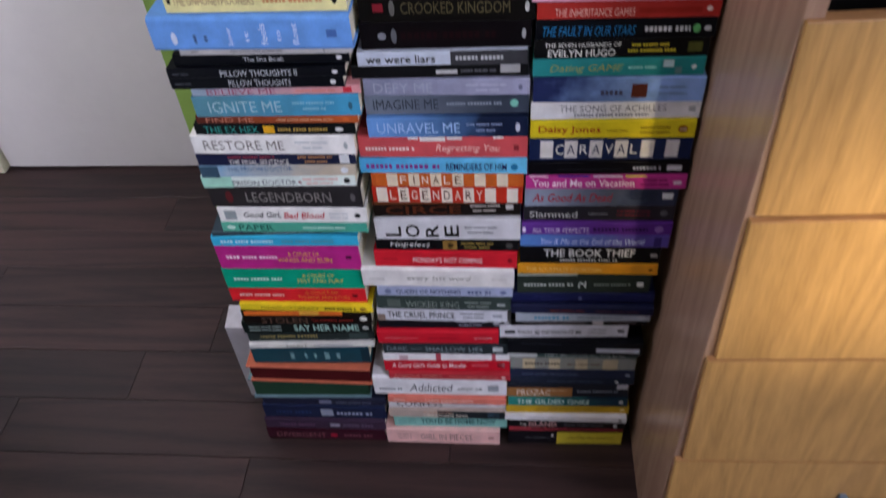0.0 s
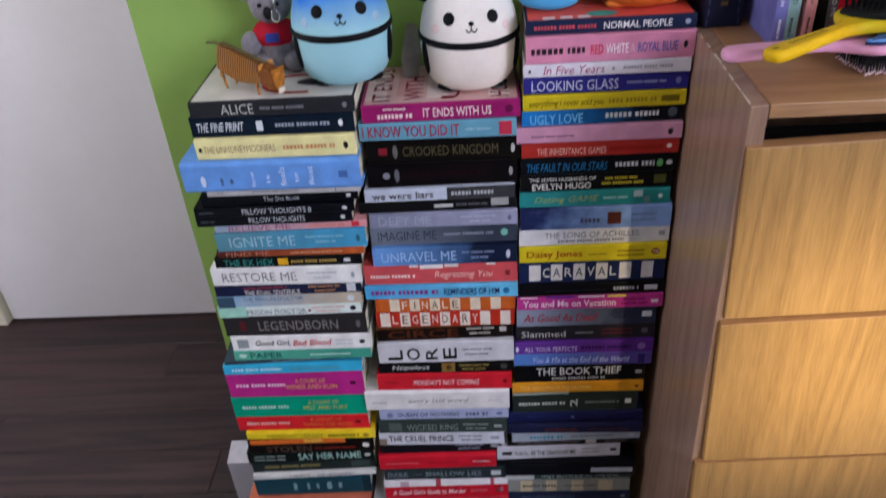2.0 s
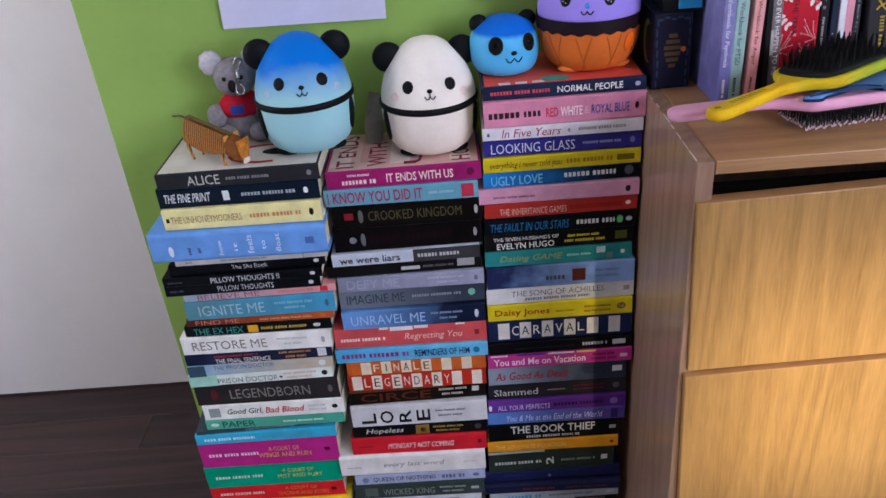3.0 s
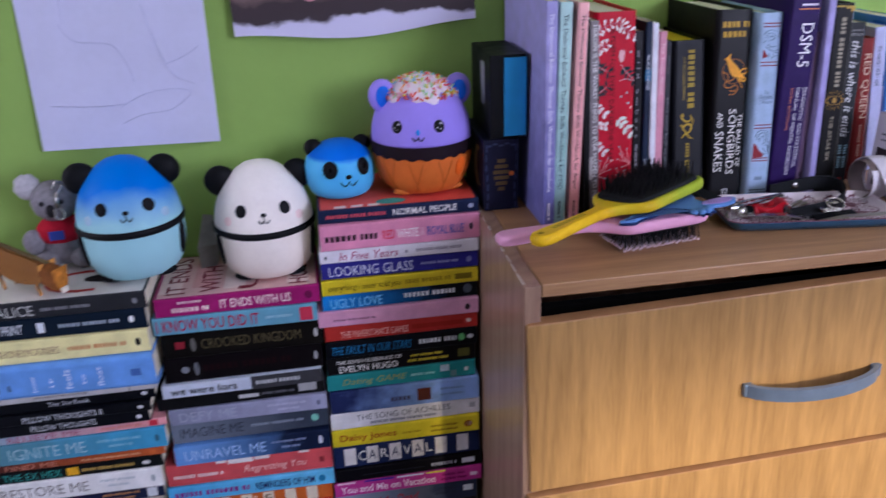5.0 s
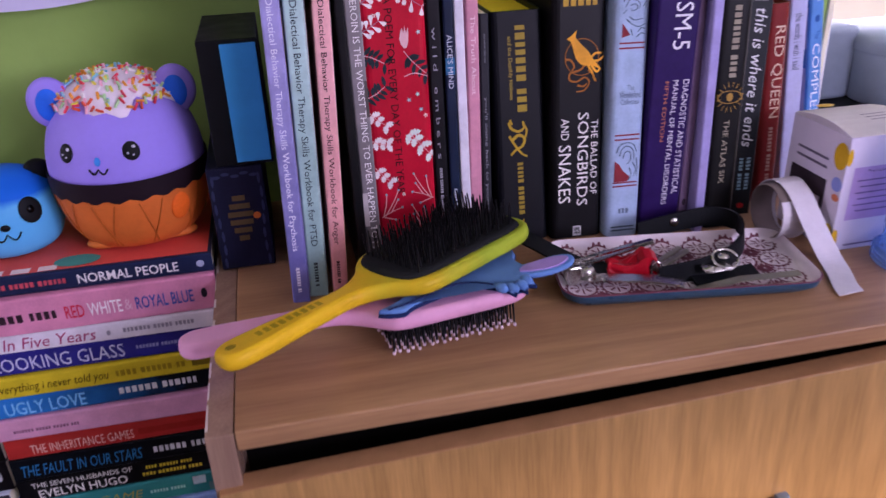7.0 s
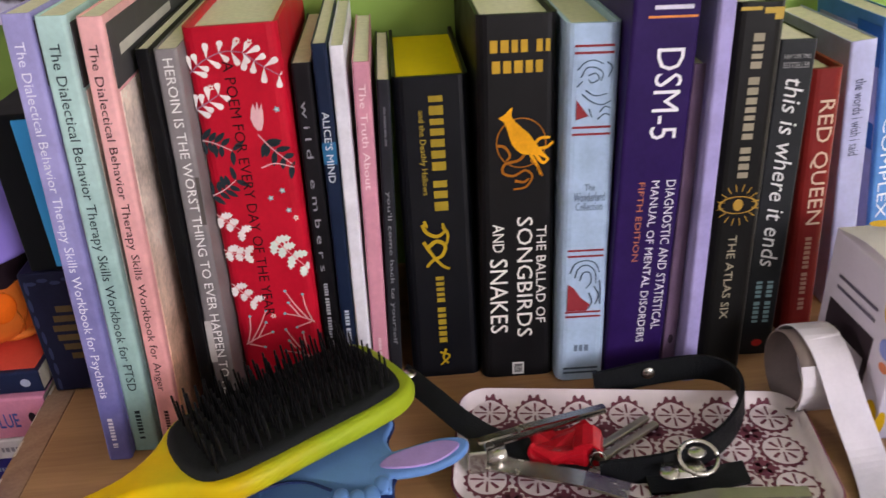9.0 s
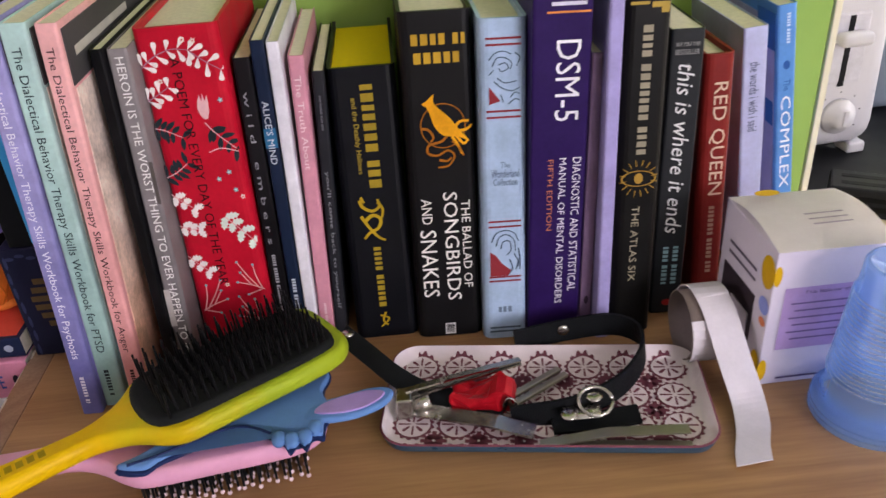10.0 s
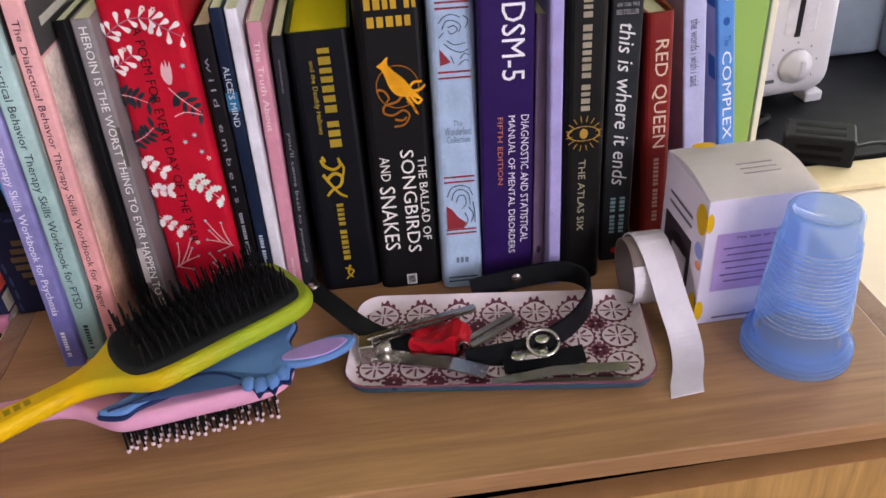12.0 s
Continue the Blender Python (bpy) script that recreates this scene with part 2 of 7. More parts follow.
def disc(place, cu, cv, ru, rv, n=20):
    bm = bmesh.new()
    bm.faces.new([bm.verts.new(place(cu + ru * math.cos(2 * math.pi * i / n), cv + rv * math.sin(2 * math.pi * i / n))) for i in range(n)])
    return bm


# ---- setting ----
def shell():
    floor = obj("floor", box(-2.0, 2.6, -2.4, 1.84, -0.10, -0.006), paint("#1a1411", 0.8))
    tagged(floor, "dark brown grained wood plank floor", "floor", kind="structure")
    g = obj("wall_green", box(-0.321, 1.028, 1.045, 1.165, 0, 2.4, 0.002), GREEN)
    tagged(g, "lime green painted plaster wall", "wall", kind="structure")
    e = obj("trim", box(1.0285, 1.0345, 1.043, 1.66, 0, 2.4, 0.001), paint("#e2dcc0", 0.5, 0.05, 12.0))
    tagged(e, "pale green painted edge trim at the wall end", "trim", kind="structure")
    w = obj("wall_hall", box(-2.0, 0.99, 1.76, 1.86, 0, 2.4), WHITE_WALL)
    tagged(w, "white painted wall beyond the passage", "wall", kind="structure")
    w = obj("wall_passage_end", box(0.90, 0.99, 1.166, 1.759, 0, 2.4), WHITE_WALL)
    tagged(w, "white wall closing the passage", "wall", kind="structure")
    # opening in the unseen west wall, made up for the hall fill
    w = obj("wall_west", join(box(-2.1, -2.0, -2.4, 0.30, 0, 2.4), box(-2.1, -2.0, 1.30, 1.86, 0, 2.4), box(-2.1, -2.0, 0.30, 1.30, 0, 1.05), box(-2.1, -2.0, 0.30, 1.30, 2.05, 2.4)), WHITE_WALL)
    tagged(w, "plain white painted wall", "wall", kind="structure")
    w = obj("wall_east", box(2.6, 2.7, -2.4, 1.86, 0, 2.4), WHITE_WALL)
    tagged(w, "plain white painted wall", "wall", kind="structure")
    c = obj("ceiling", box(-2.1, 2.7, -2.5, 1.86, 2.4, 2.5), CEIL)
    tagged(c, "plain white ceiling", "ceiling", kind="structure")
    # unseen rear wall, its window opening sized to place the sun on the drawers
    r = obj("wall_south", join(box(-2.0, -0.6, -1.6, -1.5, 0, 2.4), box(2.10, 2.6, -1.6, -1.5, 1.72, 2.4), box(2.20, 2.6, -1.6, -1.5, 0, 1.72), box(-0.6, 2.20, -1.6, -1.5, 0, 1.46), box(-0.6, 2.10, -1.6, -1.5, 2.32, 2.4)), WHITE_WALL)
    # unseen sheets added to keep the sun off the books and the hall
    cu, cn, cl, cb = base_mat("sun_blocker", 0.9)
    cb.inputs["Base Color"].default_value = lin("#d8d8de")
    tagged(obj("curtain", join(box(-1.998, -1.994, 0.28, 1.32, 1.02, 2.08), box(-0.62, 0.97, -1.498, -1.494, 1.33, 2.35), box(0.97, 2.14, -1.498, -1.494, 1.78, 2.35)), cu), "unseen white sheets added to block sun at the openings", "curtain", kind="structure")
    tagged(r, "unseen white wall with an opening made to shape the sun", "wall", kind="structure")
    # wall past the chest with the small window
    n = obj("wall_window", join(box(0.991, 1.20, 1.66, 1.76, 0, 2.4), box(2.50, 2.6, 1.66, 1.76, 0, 2.4), box(1.20, 2.50, 1.66, 1.76, 0, 0.96), box(1.20, 2.50, 1.66, 1.76, 2.15, 2.4)), WHITE_WALL)
    tagged(n, "white wall round the window", "wall", kind="structure")
    win = thing("window_1", "white framed window behind a lowered roller blind", "window", kind="structure")
    for a in (box(1.20, 1.25, 1.68, 1.73, 0.96, 2.15), box(2.45, 2.50, 1.68, 1.73, 0.96, 2.15), box(1.25, 2.45, 1.68, 1.73, 0.96, 1.00), box(1.25, 2.45, 1.68, 1.73, 2.10, 2.15)):
        part("window_frame", a, DOOR_WHITE, win)
    gm, gn, gl, gb = base_mat("window_glass", 0.02)
    gb.inputs["Transmission Weight"].default_value = 1.0
    pane = part("pane", box(1.25, 2.45, 1.70, 1.704, 1.00, 2.10), gm, win)
    pane.visible_shadow = False
    bd, bn, bl_, bb = base_mat("blind_fabric", 0.85)
    bb.inputs["Base Color"].default_value = lin("#a9b08a")
    tr = bn.new("ShaderNodeBsdfTranslucent")
    tr.inputs["Color"].default_value = lin("#c3cca4")
    mx = bn.new("ShaderNodeMixShader")
    mx.inputs["Fac"].default_value = 0.4
    bl_.new(bb.outputs[0], mx.inputs[1])
    bl_.new(tr.outputs[0], mx.inputs[2])
    bl_.new(mx.outputs[0], bn["Material Output"].inputs["Surface"])
    blind = thing("roller_blind", "olive green fabric roller blind lowered over the window", "blind")
    part("fabric", box(1.16, 2.52, 1.625, 1.627, 1.085, 2.20), bd, blind)
    part("bottom_bar", box(1.16, 2.52, 1.617, 1.635, 1.070, 1.085, 0.003), paint("#b9bd9f", 0.6), blind)
    part("roller", moved(lathe([(0, 0), (0.025, 0), (0.025, 1.36), (0, 1.36)], 20), Matrix.Translation((1.16, 1.63, 2.22)) @ Matrix.Rotation(radians(90), 4, "Y")), paint("#b9bd9f", 0.6), blind)
    back = obj("backdrop", box(0.4, 3.4, 3.2, 3.25, -0.5, 3.5), paint("#dfe6ea", 0.9, 0.05, 2.0))
    tagged(back, "pale bright haze outside the window", "backdrop", kind="structure")
    # white flush door in the hall wall
    d = thing("door_1", "closed white flush door beyond the passage", "door", kind="structure")
    part("door_leaf", box(-1.215, -0.42, 1.722, 1.758, 0.006, 2.04, 0.002), DOOR_WHITE, d)
    part("door_frame", box(-1.275, -1.222, 1.700, 1.759, 0, 2.10, 0.003), CREAM, d, "cream door frame")
    part("door_frame", box(-0.413, -0.360, 1.700, 1.759, 0, 2.10, 0.003), CREAM, d, "cream door frame")
    part("door_handle", join(tube([(-0.50, 1.722, 1.02), (-0.50, 1.675, 1.02)], 0.009), tube([(-0.50, 1.678, 1.02), (-0.61, 1.678, 1.02)], 0.009)), CHROME, d)
    return floor


FLOOR = shell()


def oak_chest():
    x0, x1, top, front, back = 0.387, 1.013, 1.040, 0.690, 1.040
    c = thing("chest_of_drawers", "light oak laminate chest with four crooked drawers", "chest of drawers", pose(0, 0, 0))
    part("side_panel", box(x0 + 0.003, x0 + 0.020, front + 0.004, back, 0.0, top - 0.001, 0.0008), OAK_SHADED, c)
    part("side_panel", box(x1 - 0.017, x1, front + 0.016, back, 0.0, top - 0.001, 0.0008), OAK_SHADED, c)
    part("top", box(x0 + 0.0205, x1 - 0.0175, front + 0.004, back, top - 0.0145, top, 0.0012), OAK_FLAT, c)
    part("back_panel", box(x0 + 0.018, x1 - 0.018, back - 0.006, back - 0.001, 0.03, top - 0.018), OAK_SHADED, c)
    part("plinth", box(x0 + 0.018, x1 - 0.018, front + 0.030, front + 0.045, 0.0, 0.05), OAK_SHADED, c)
    # near-black sheet: shade in the gaps round the drawers, put in as colour
    part("rail", box(x0 + 0.018, x1 - 0.018, front + 0.05, front + 0.06, 0.05, top - 0.05), paint("#090807", 0.9), c, "near-black sheet painted as the shade behind the drawers")
    # chipped veneer along the top of the left side
    bm = bmesh.new()
    y = front + 0.01
    while y < 0.93:
        ln, wd = random.uniform(0.006, 0.03), random.uniform(0.0008, 0.0022)
        z = top - 0.0008
        bm.faces.new([bm.verts.new(p) for p in ((x0 + 0.0032, y, z), (x0 + 0.003 + wd, y, z), (x0 + 0.003 + wd * random.uniform(0.4, 1), y + ln, z), (x0 + 0.0032, y + ln, z))])
        y += ln + random.uniform(0.0, 0.02)
    part("chipped_edge", bm, paint("#cfc3b8", 0.8), c, "chipped pale veneer edge")
    dark_edge = paint("#a87c52", 0.5, 0.1)
    for z0, z1, y, dx, tilt in ((0.052, 0.338, 0.6870, 0.007, 1.8), (0.342, 0.570, 0.6865, 0.008, 1.9), (0.574, 0.795, 0.6860, 0.009, 1.9), (0.799, 1.0070, 0.6895, 0.006, 1.70)):
        w, h = x1 - x0 - 0.004, z1 - z0
        m = pose((x0 + x1) / 2 + dx, y, (z0 + z1) / 2, 0, -tilt, 0)
        d = part("drawer", box(-w / 2, w / 2, 0, 0.7055 - y, -h / 2, h / 2, 0.0012), OAK_UP, c, m=m)
        part("edge_band", box(-w / 2 + 0.001, w / 2 - 0.001, -0.0004, 0.0150, h / 2 - 0.0001, h / 2 + 0.0006), dark_edge, d)
        hz = 0.05 if z0 < 0.3 else -0.010 if z0 > 0.7 else 0.0
        arc = [(0.008 + 0.076 * u, -0.004 - 0.024 * (1 - u * u) ** 0.7, hz) for u in [i / 12 - 1 for i in range(25)]]
        hd = part("handle", ribbon(arc, (0, 0, 1), 0.015, 0.005), STEEL, d, "arched blue-grey metal handle")
        for sx in (-1, 1):
            part("post", box(0.008 + sx * 0.076 - 0.005, 0.008 + sx * 0.076 + 0.005, -0.006, 0.0, hz - 0.0075, hz + 0.0075, 0.001), STEEL, hd)
    return c


oak_chest()


# ---- books lying in three stacks ----
ZTOP = {"A": 0.0, "B": 0.0, "C": 0.0}
RND = random.Random(7)


def cover_shape(L, D, T, t, spine_r):
    """A cover wrapped round the page block: boards above and below, spine at y = 0, outside faces rounded at the spine."""
    prof = [(D, 0.0), (spine_r, 0.0)]
    for i in range(1, 5):
        a = radians(90 * i / 4)
        prof.append((spine_r - spine_r * math.sin(a), spine_r - spine_r * math.cos(a)))
    for i in range(0, 5):
        a = radians(90 * i / 4)
        prof.append((spine_r - spine_r * math.cos(a), T - spine_r + spine_r * math.sin(a)))
    prof += [(D, T), (D, T - t), (t + 0.0006, T - t), (t + 0.0006, t), (D, t)]
    bm = bmesh.new()
    rings = [[bm.verts.new((x, y, z)) for y, z in prof] for x in (0.0, L)]
    n = len(prof)
    for i in range(n):
        j = (i + 1) % n
        bm.faces.new((rings[0][i], rings[0][j], rings[1][j], rings[1][i]))
    for r, flip in ((rings[0], False), (rings[1], True)):
        # end faces as three strips: lower board, spine, upper board
        k = n - 5
        low = [r[0], r[1], r[n - 2], r[n - 1]]
        up = [r[k - 1], r[k], r[k + 1], r[k + 2]]
        mid = r[1:k] + [r[k + 2], r[n - 2]]
        for f in (low, up, mid):
            seen = []
            for v in f:
                if v not in seen:
                    seen.append(v)
            try:
                bm.faces.new(seen if flip else list(reversed(seen)))
            except ValueError:
                pass
    return bm


def print_on(ob, place, texts, bars, patches, scale_h):
    """Printing on a spine: patches of colour, plain bars for names, titles. place(u, v, lift)."""
    for u0, u1, v0, v1, h in patches:
        if u1 - u0 < 0.075 and v0 >= 0.2 and v1 <= 0.85 and v1 - v0 >= 0.3:
            shape = disc(lambda u, v: place(u, v, 0.00025), (u0 + u1) / 2, (v0 + v1) / 2, (u1 - u0) * 0.42, (v1 - v0) * 0.46, 14)
        else:
            shape = quad(lambda u, v: place(u, v, 0.00025), u0, u1, v0, v1)
        part("printed_panel", shape, paint(h, 0.45, 0.12, 90.0), ob)
    for u0, u1, vc, hh, h in bars:
        hh *= 0.62
        v0, v1 = vc - hh / 2, vc + hh / 2
        long = (Vector(place(u1, vc, 0)) - Vector(place(u0, vc, 0))).length
        high = (Vector(place(u0, v1, 0)) - Vector(place(u0, v0, 0))).length
        across = high > long
        if across:
            long, high = high, long
        rb, pos, bits = random.Random(int(u0 * 977 + u1 * 613)), 0.0, []
        word = rb.randint(4, 7)
        while pos < long - high * 0.25:
            w = min(high * rb.uniform(0.42, 0.72), long - pos)
            bits.append((pos / long, (pos + w) / long))
            word -= 1
            pos += w + high * (0.26 if word else 0.75)
            word = word or rb.randint(5, 8)
        spot = lambda u, v: place(u, v, 0.0004)
        if across:
            bits = [quad(spot, u0, u1, v0 + (v1 - v0) * a, v0 + (v1 - v0) * b) for a, b in bits]
        else:
            bits = [quad(spot, u0 + (u1 - u0) * a, u0 + (u1 - u0) * b, v0, v1) for a, b in bits]
        part("author_bar", join(*bits), paint(h, 0.45), ob)
    for s, u0, u1, vc, hh, h, *style in texts:
        st = style[0] if style else ""
        turn = "r" in st
        bold, shear = (0.012 if "b" in st else 0.0), (0.25 if "i" in st else 0.0)
        if turn:
            f = lambda u, v: place(u0 + (u1 - u0) * (1 - v), vc + (u - 0.5) * hh, 0.0005)
        else:
            f = lambda u, v: place(u0 + (u1 - u0) * u, vc + (v - 0.5) * hh, 0.0005)
        part("title", writing(s, f, bold, shear), paint(h, 0.4, 0.06), ob)


def lying(col, x, length, th, h, words, texts=(), bars=(), patches=(), h2=None, hard=False, fore=None, depth=None, y=0.902, yaw=None, cover=None):
    """A book flat on the stack col: left end x, length and thickness in millimetres, spine colour h."""
    L, T = length / 1000, th / 1000 - 0.0004
    D = depth or RND.uniform(0.124, 0.134)
    z = ZTOP[col]
    ZTOP[col] += th / 1000
    if col == "A":
        y -= 0.012 * max(0.0, min(1.0, (z - 0.5) / 0.3))
    yy = y + RND.uniform(-0.004, 0.004)
    ang = RND.uniform(-0.9, 0.9) if yaw is None else yaw
    b = thing("book", words, "book", pose(x / 1000, yy, z + 0.0002, 0, 0, ang), group="books in the stacks against the wall")
    t, r = (0.0024, min(T * 0.3, 0.006)) if hard else (0.0006, min(T * 0.2, 0.0018))
    shape = cover_shape(L, D, T, t, r)
    if fore:
        moved(shape, Matrix.Translation((L, D, 0)) @ Matrix.Rotation(math.pi, 4, "Z"))
    part("cover", shape, paint(h, 0.42, 0.14, 45.0, h2=h2), b, smooth=False)
    gap = 0.003 if hard else 0.0008
    y0, y1 = (gap + 0.002, D - t - 0.001) if fore else (t + 0.001, D - gap)
    part("page_block", box(gap, L - gap, y0, y1, t + 0.0001, T - t - 0.0001), paint(fore, 0.7, 0.2, 200.0) if fore else PAGE, b)
    front = gap + 0.002 if fore else 0.0
    print_on(b, lambda u, v, lift: (u * L, front - lift, v * T), texts, bars, patches, T)
    if cover:
        part("front_cover_print", box(0.003, L - 0.003, 0.004, D - 0.002, T, T + 0.0003), paint(cover, 0.4, 0.1, 40.0), b, "printed front cover")
    return b


W, K = "#f1efe8", "#0f0f12"
# left stack, from the floor up
lying("A", -301, 229, 38, "#37111f", "dark maroon hardback at the foot of a book stack", [("DIVERGENT", .08, .5, .5, .38, "#8d5a63")], [(.65, .9, .5, .3, "#7c4a58")], [(.53, .6, .3, .7, "#a32038")], hard=True, yaw=0)
lying("A", -297, 229, 35, "#3a2a3e", "dusky mauve hardback in a book stack", [], [(.12, .42, .5, .3, "#6b4a68"), (.65, .9, .5, .3, "#6a5a70")], [(.54, .62, .35, .65, "#9c98a8")], hard=True, yaw=0)
lying("A", -292, 228, 43, "#1d2440", "navy blue hardback in a book stack", [], [(.1, .42, .5, .3, "#2c3b66"), (.6, .9, .45, .32, "#9aa0b8")], [(.47, .57, .25, .75, "#8d93a4")], hard=True, yaw=0)
lying("A", -287, 226, 22, "#202236", "dark blue hardback in a book stack", [], [(.6, .88, .5, .35, "#5d6076")], [(.46, .56, .3, .8, "#6d7088")], hard=True, yaw=0)
lying("A", -300, 214, 56, "#6f8b94", "grey-blue hardback with green painted page edges in a stack", hard=True, fore="#24402f", yaw=1.2)
lying("A", -293, 217, 43, "#c06a50", "orange hardback with dark red page edges in a stack", hard=True, fore="#4a1014", yaw=-1.0)
lying("A", -276, 202, 49, "#1d4450", "dark teal hardback with pale lettering in a stack", [], [(.33, .36, .5, .55, "#8fb4b8"), (.45, .47, .5, .5, "#8fb4b8"), (.53, .55, .5, .4, "#8fb4b8"), (.62, .66, .5, .55, "#8fb4b8"), (.72, .75, .5, .4, "#8fb4b8")], [(.93, 1, .1, .9, "#17303c")], hard=True, yaw=1.0)
lying("A", -273, 211, 12, "#d9d8d4", "thin white paperback in a book stack", [("MERIT", .3, .47, .5, .6, "#8a8480")], [(.52, .82, .5, .5, "#77788a")], yaw=2.2)
lying("A", -272, 212, 27, "#26302e", "dark green-black paperback in a book stack", [], [(.1, .55, .5, .34, "#9d8d54")], [(.8, .95, .2, .8, "#3d4a48")], yaw=2.0)
lying("A", -273, 213, 29, "#0f1716", "black paperback with pale green title in a stack", [("SAY HER NAME", .4, .9, .52, .55, "#a8cfc4", "b")], [(.05, .3, .62, .2, "#9fb0aa"), (.05, .3, .34, .2, "#9fb0aa")], [(.92, .98, .35, .65, "#c8c9c4")], yaw=1.2)
lying("A", -265, 209, 34, "#140e0c", "black and orange paperback in a book stack", [("STOLEN", .14, .5, .3, .42, "#5a4438", "b")], [(.53, .85, .3, .2, "#8a2a20")], [(.02, .78, .66, .99, "#e0702a"), (.45, .6, .7, .95, "#f0c050"), (.9, .97, .25, .6, W)])
lying("A", -263, 212, 16, "#e9cf1f", "bright yellow paperback in a book stack", [("MIDNIGHT LIBRARY", .16, .6, .5, .5, "#a08620")], [(.64, .88, .5, .5, "#5a4a18")], [(.9, .96, .2, .8, "#a8842a")])
lying("A", -274, 215, 32, "#d8232c", "bright red paperback in a book stack", [("A COURT OF", .56, .8, .72, .22, "#e08a34"), ("THORNS AND ROSES", .5, .88, .36, .24, "#e08a34")], [(.07, .42, .5, .26, "#f0c8c0")], [(.9, .94, .4, .6, "#701018")], yaw=-.2)
lying("A", -273, 214, 46, "#14a07c", "emerald green thick paperback in a book stack", [("A COURT OF", .57, .8, .66, .17, "#d6c25a"), ("MIST AND FURY", .53, .86, .4, .18, "#d6c25a")], [(.07, .42, .48, .2, "#c8e8dc")], yaw=.3)
lying("A", -270, 214, 52, "#b92a86", "magenta pink thick paperback in a book stack", [("A COURT OF", .5, .72, .64, .17, "#e0b04a"), ("WINGS AND RUIN", .42, .8, .4, .18, "#e0b04a")], [(.06, .42, .5, .18, "#f0d0e4")], [(.9, .94, .45, .58, "#5a1444")], yaw=0)
lying("A", -268, 214, 20, "#3fb4dc", "sky blue paperback in a book stack", [], [(.06, .42, .5, .42, "#c8ecf8"), (.48, .85, .5, .4, "#5f9cb4")], yaw=.5)
lying("A", -264, 212, 8, "#3a4a54", "thin slate blue paperback in a book stack", [], [(.35, .7, .5, .5, "#8aa0a8")], yaw=2.5)
lying("A", -246, 209, 19.5, "#5fb79c", "mint green paperback in a book stack", [("PAPER", .12, .36, .5, .6, "#1f5a50", "b")], [(.56, .85, .5, .3, "#c8ece0")], [(.03, .1, .3, .7, "#d6f0e6")], h2="#4aa48e")
lying("A", -244, 210, 28.6, "#f0efec", "white paperback with black and red title in a stack", [("Good Girl,", .17, .42, .5, .42, "#121214", "bi"), ("Bad Blood", .44, .72, .5, .4, "#c21f30", "bi")], [(.75, .87, .62, .2, "#c8ccd0"), (.75, .87, .36, .2, "#c8ccd0")], [(.04, .12, .2, .8, "#9aa4a6"), (.91, .96, .35, .65, "#18191c")])
lying("A", -248, 211, 38, "#2d2a2c", "charcoal thick paperback with silver title in a stack", [("LEGENDBORN", .24, .8, .5, .46, "#8a8583")], [], [(.1, .16, .2, .8, "#5c2226"), (.92, .96, .3, .7, "#6a6668")])
lying("A", -250, 208, 20, "#e4efe9", "white and mint paperback in a book stack", [("PRISON DOCTOR", .2, .62, .4, .46, "#56666a")], [(.66, .9, .66, .26, "#e0a8a0"), (.68, .85, .3, .26, "#e0a8a0")], [(0, .2, 0, 1, "#a8dcc8"), (.92, .97, .25, .75, "#26282c"), (.63, .65, .3, .5, "#7a1c24")])
lying("A", -246, 207, 19.4, "#8fb4d2", "pale blue paperback in a book stack", [("THE PRISON DOCTOR", .18, .6, .72, .4, "#4a6a92")], [], [(.0, .12, 0, 1, "#3a5468"), (.9, .96, .2, .8, "#e4e8ec")], h2="#c4b8a4")
lying("A", -245, 209, 20, "#1d2340", "navy paperback with white title in a stack", [("THE FINAL SENTENCE", .2, .58, .3, .4, W)], [(.2, .5, .72, .3, "#9a3848"), (.64, .86, .68, .28, "#c08a5a"), (.68, .82, .3, .28, "#c08a5a")], [(.9, .96, .15, .85, "#dfe2e6")])
lying("A", -244, 211, 30, "#efeeec", "white paperback with grey title in a stack", [("RESTORE ME", .07, .57, .5, .5, "#85817c")], [(.64, .85, .66, .18, "#bcc4c8"), (.68, .8, .38, .18, "#bcc4c8")], [(.93, .96, .3, .7, "#a8b0b2")])
lying("A", -234, 205, 17, "#0e1214", "black paperback with teal title in a stack", [("THE EX HEX", .06, .4, .5, .62, "#3f9a92")], [(.52, .84, .5, .42, "#c0a050")], [(.43, .5, .15, .85, "#e0a81c"), (.87, .93, .3, .7, "#d8d8d8")], yaw=-.4)
lying("A", -228, 204, 12, "#5a2a22", "rust brown paperback in a book stack", [("FIND ME", .06, .36, .5, .6, "#c8806a")], [(.5, .85, .5, .4, "#d8a078")], [(.9, .95, .2, .8, "#d06a34")], h2="#b85a2c")
lying("A", -224, 205, 30, "#5a8fa0", "teal blue paperback in a book stack", [("IGNITE ME", .09, .53, .5, .55, "#a4c6d2")], [(.6, .85, .66, .2, "#8cc0d4"), (.66, .8, .38, .2, "#8cc0d4")], [(.93, .96, .3, .7, "#3a6a80")], h2="#4a9cc4")
lying("A", -221, 205, 12, "#9fb0c4", "pale pink and grey paperback in a book stack", [("BELIEVE ME", .09, .5, .5, .7, "#a05a70")], [(.62, .85, .5, .5, "#d88a80")], [(.9, .95, .15, .85, "#d83848")], h2="#e8a0a4")
lying("A", -242, 209, 17, "#0b0d14", "black paperback with white title in a stack", [("PILLOW THOUGHTS", .34, .7, .5, .5, "#cfd2d8")], [(.03, .12, .5, .25, "#5a5e68")], [(.92, .96, .3, .7, "#e4e4e8")], depth=.139)
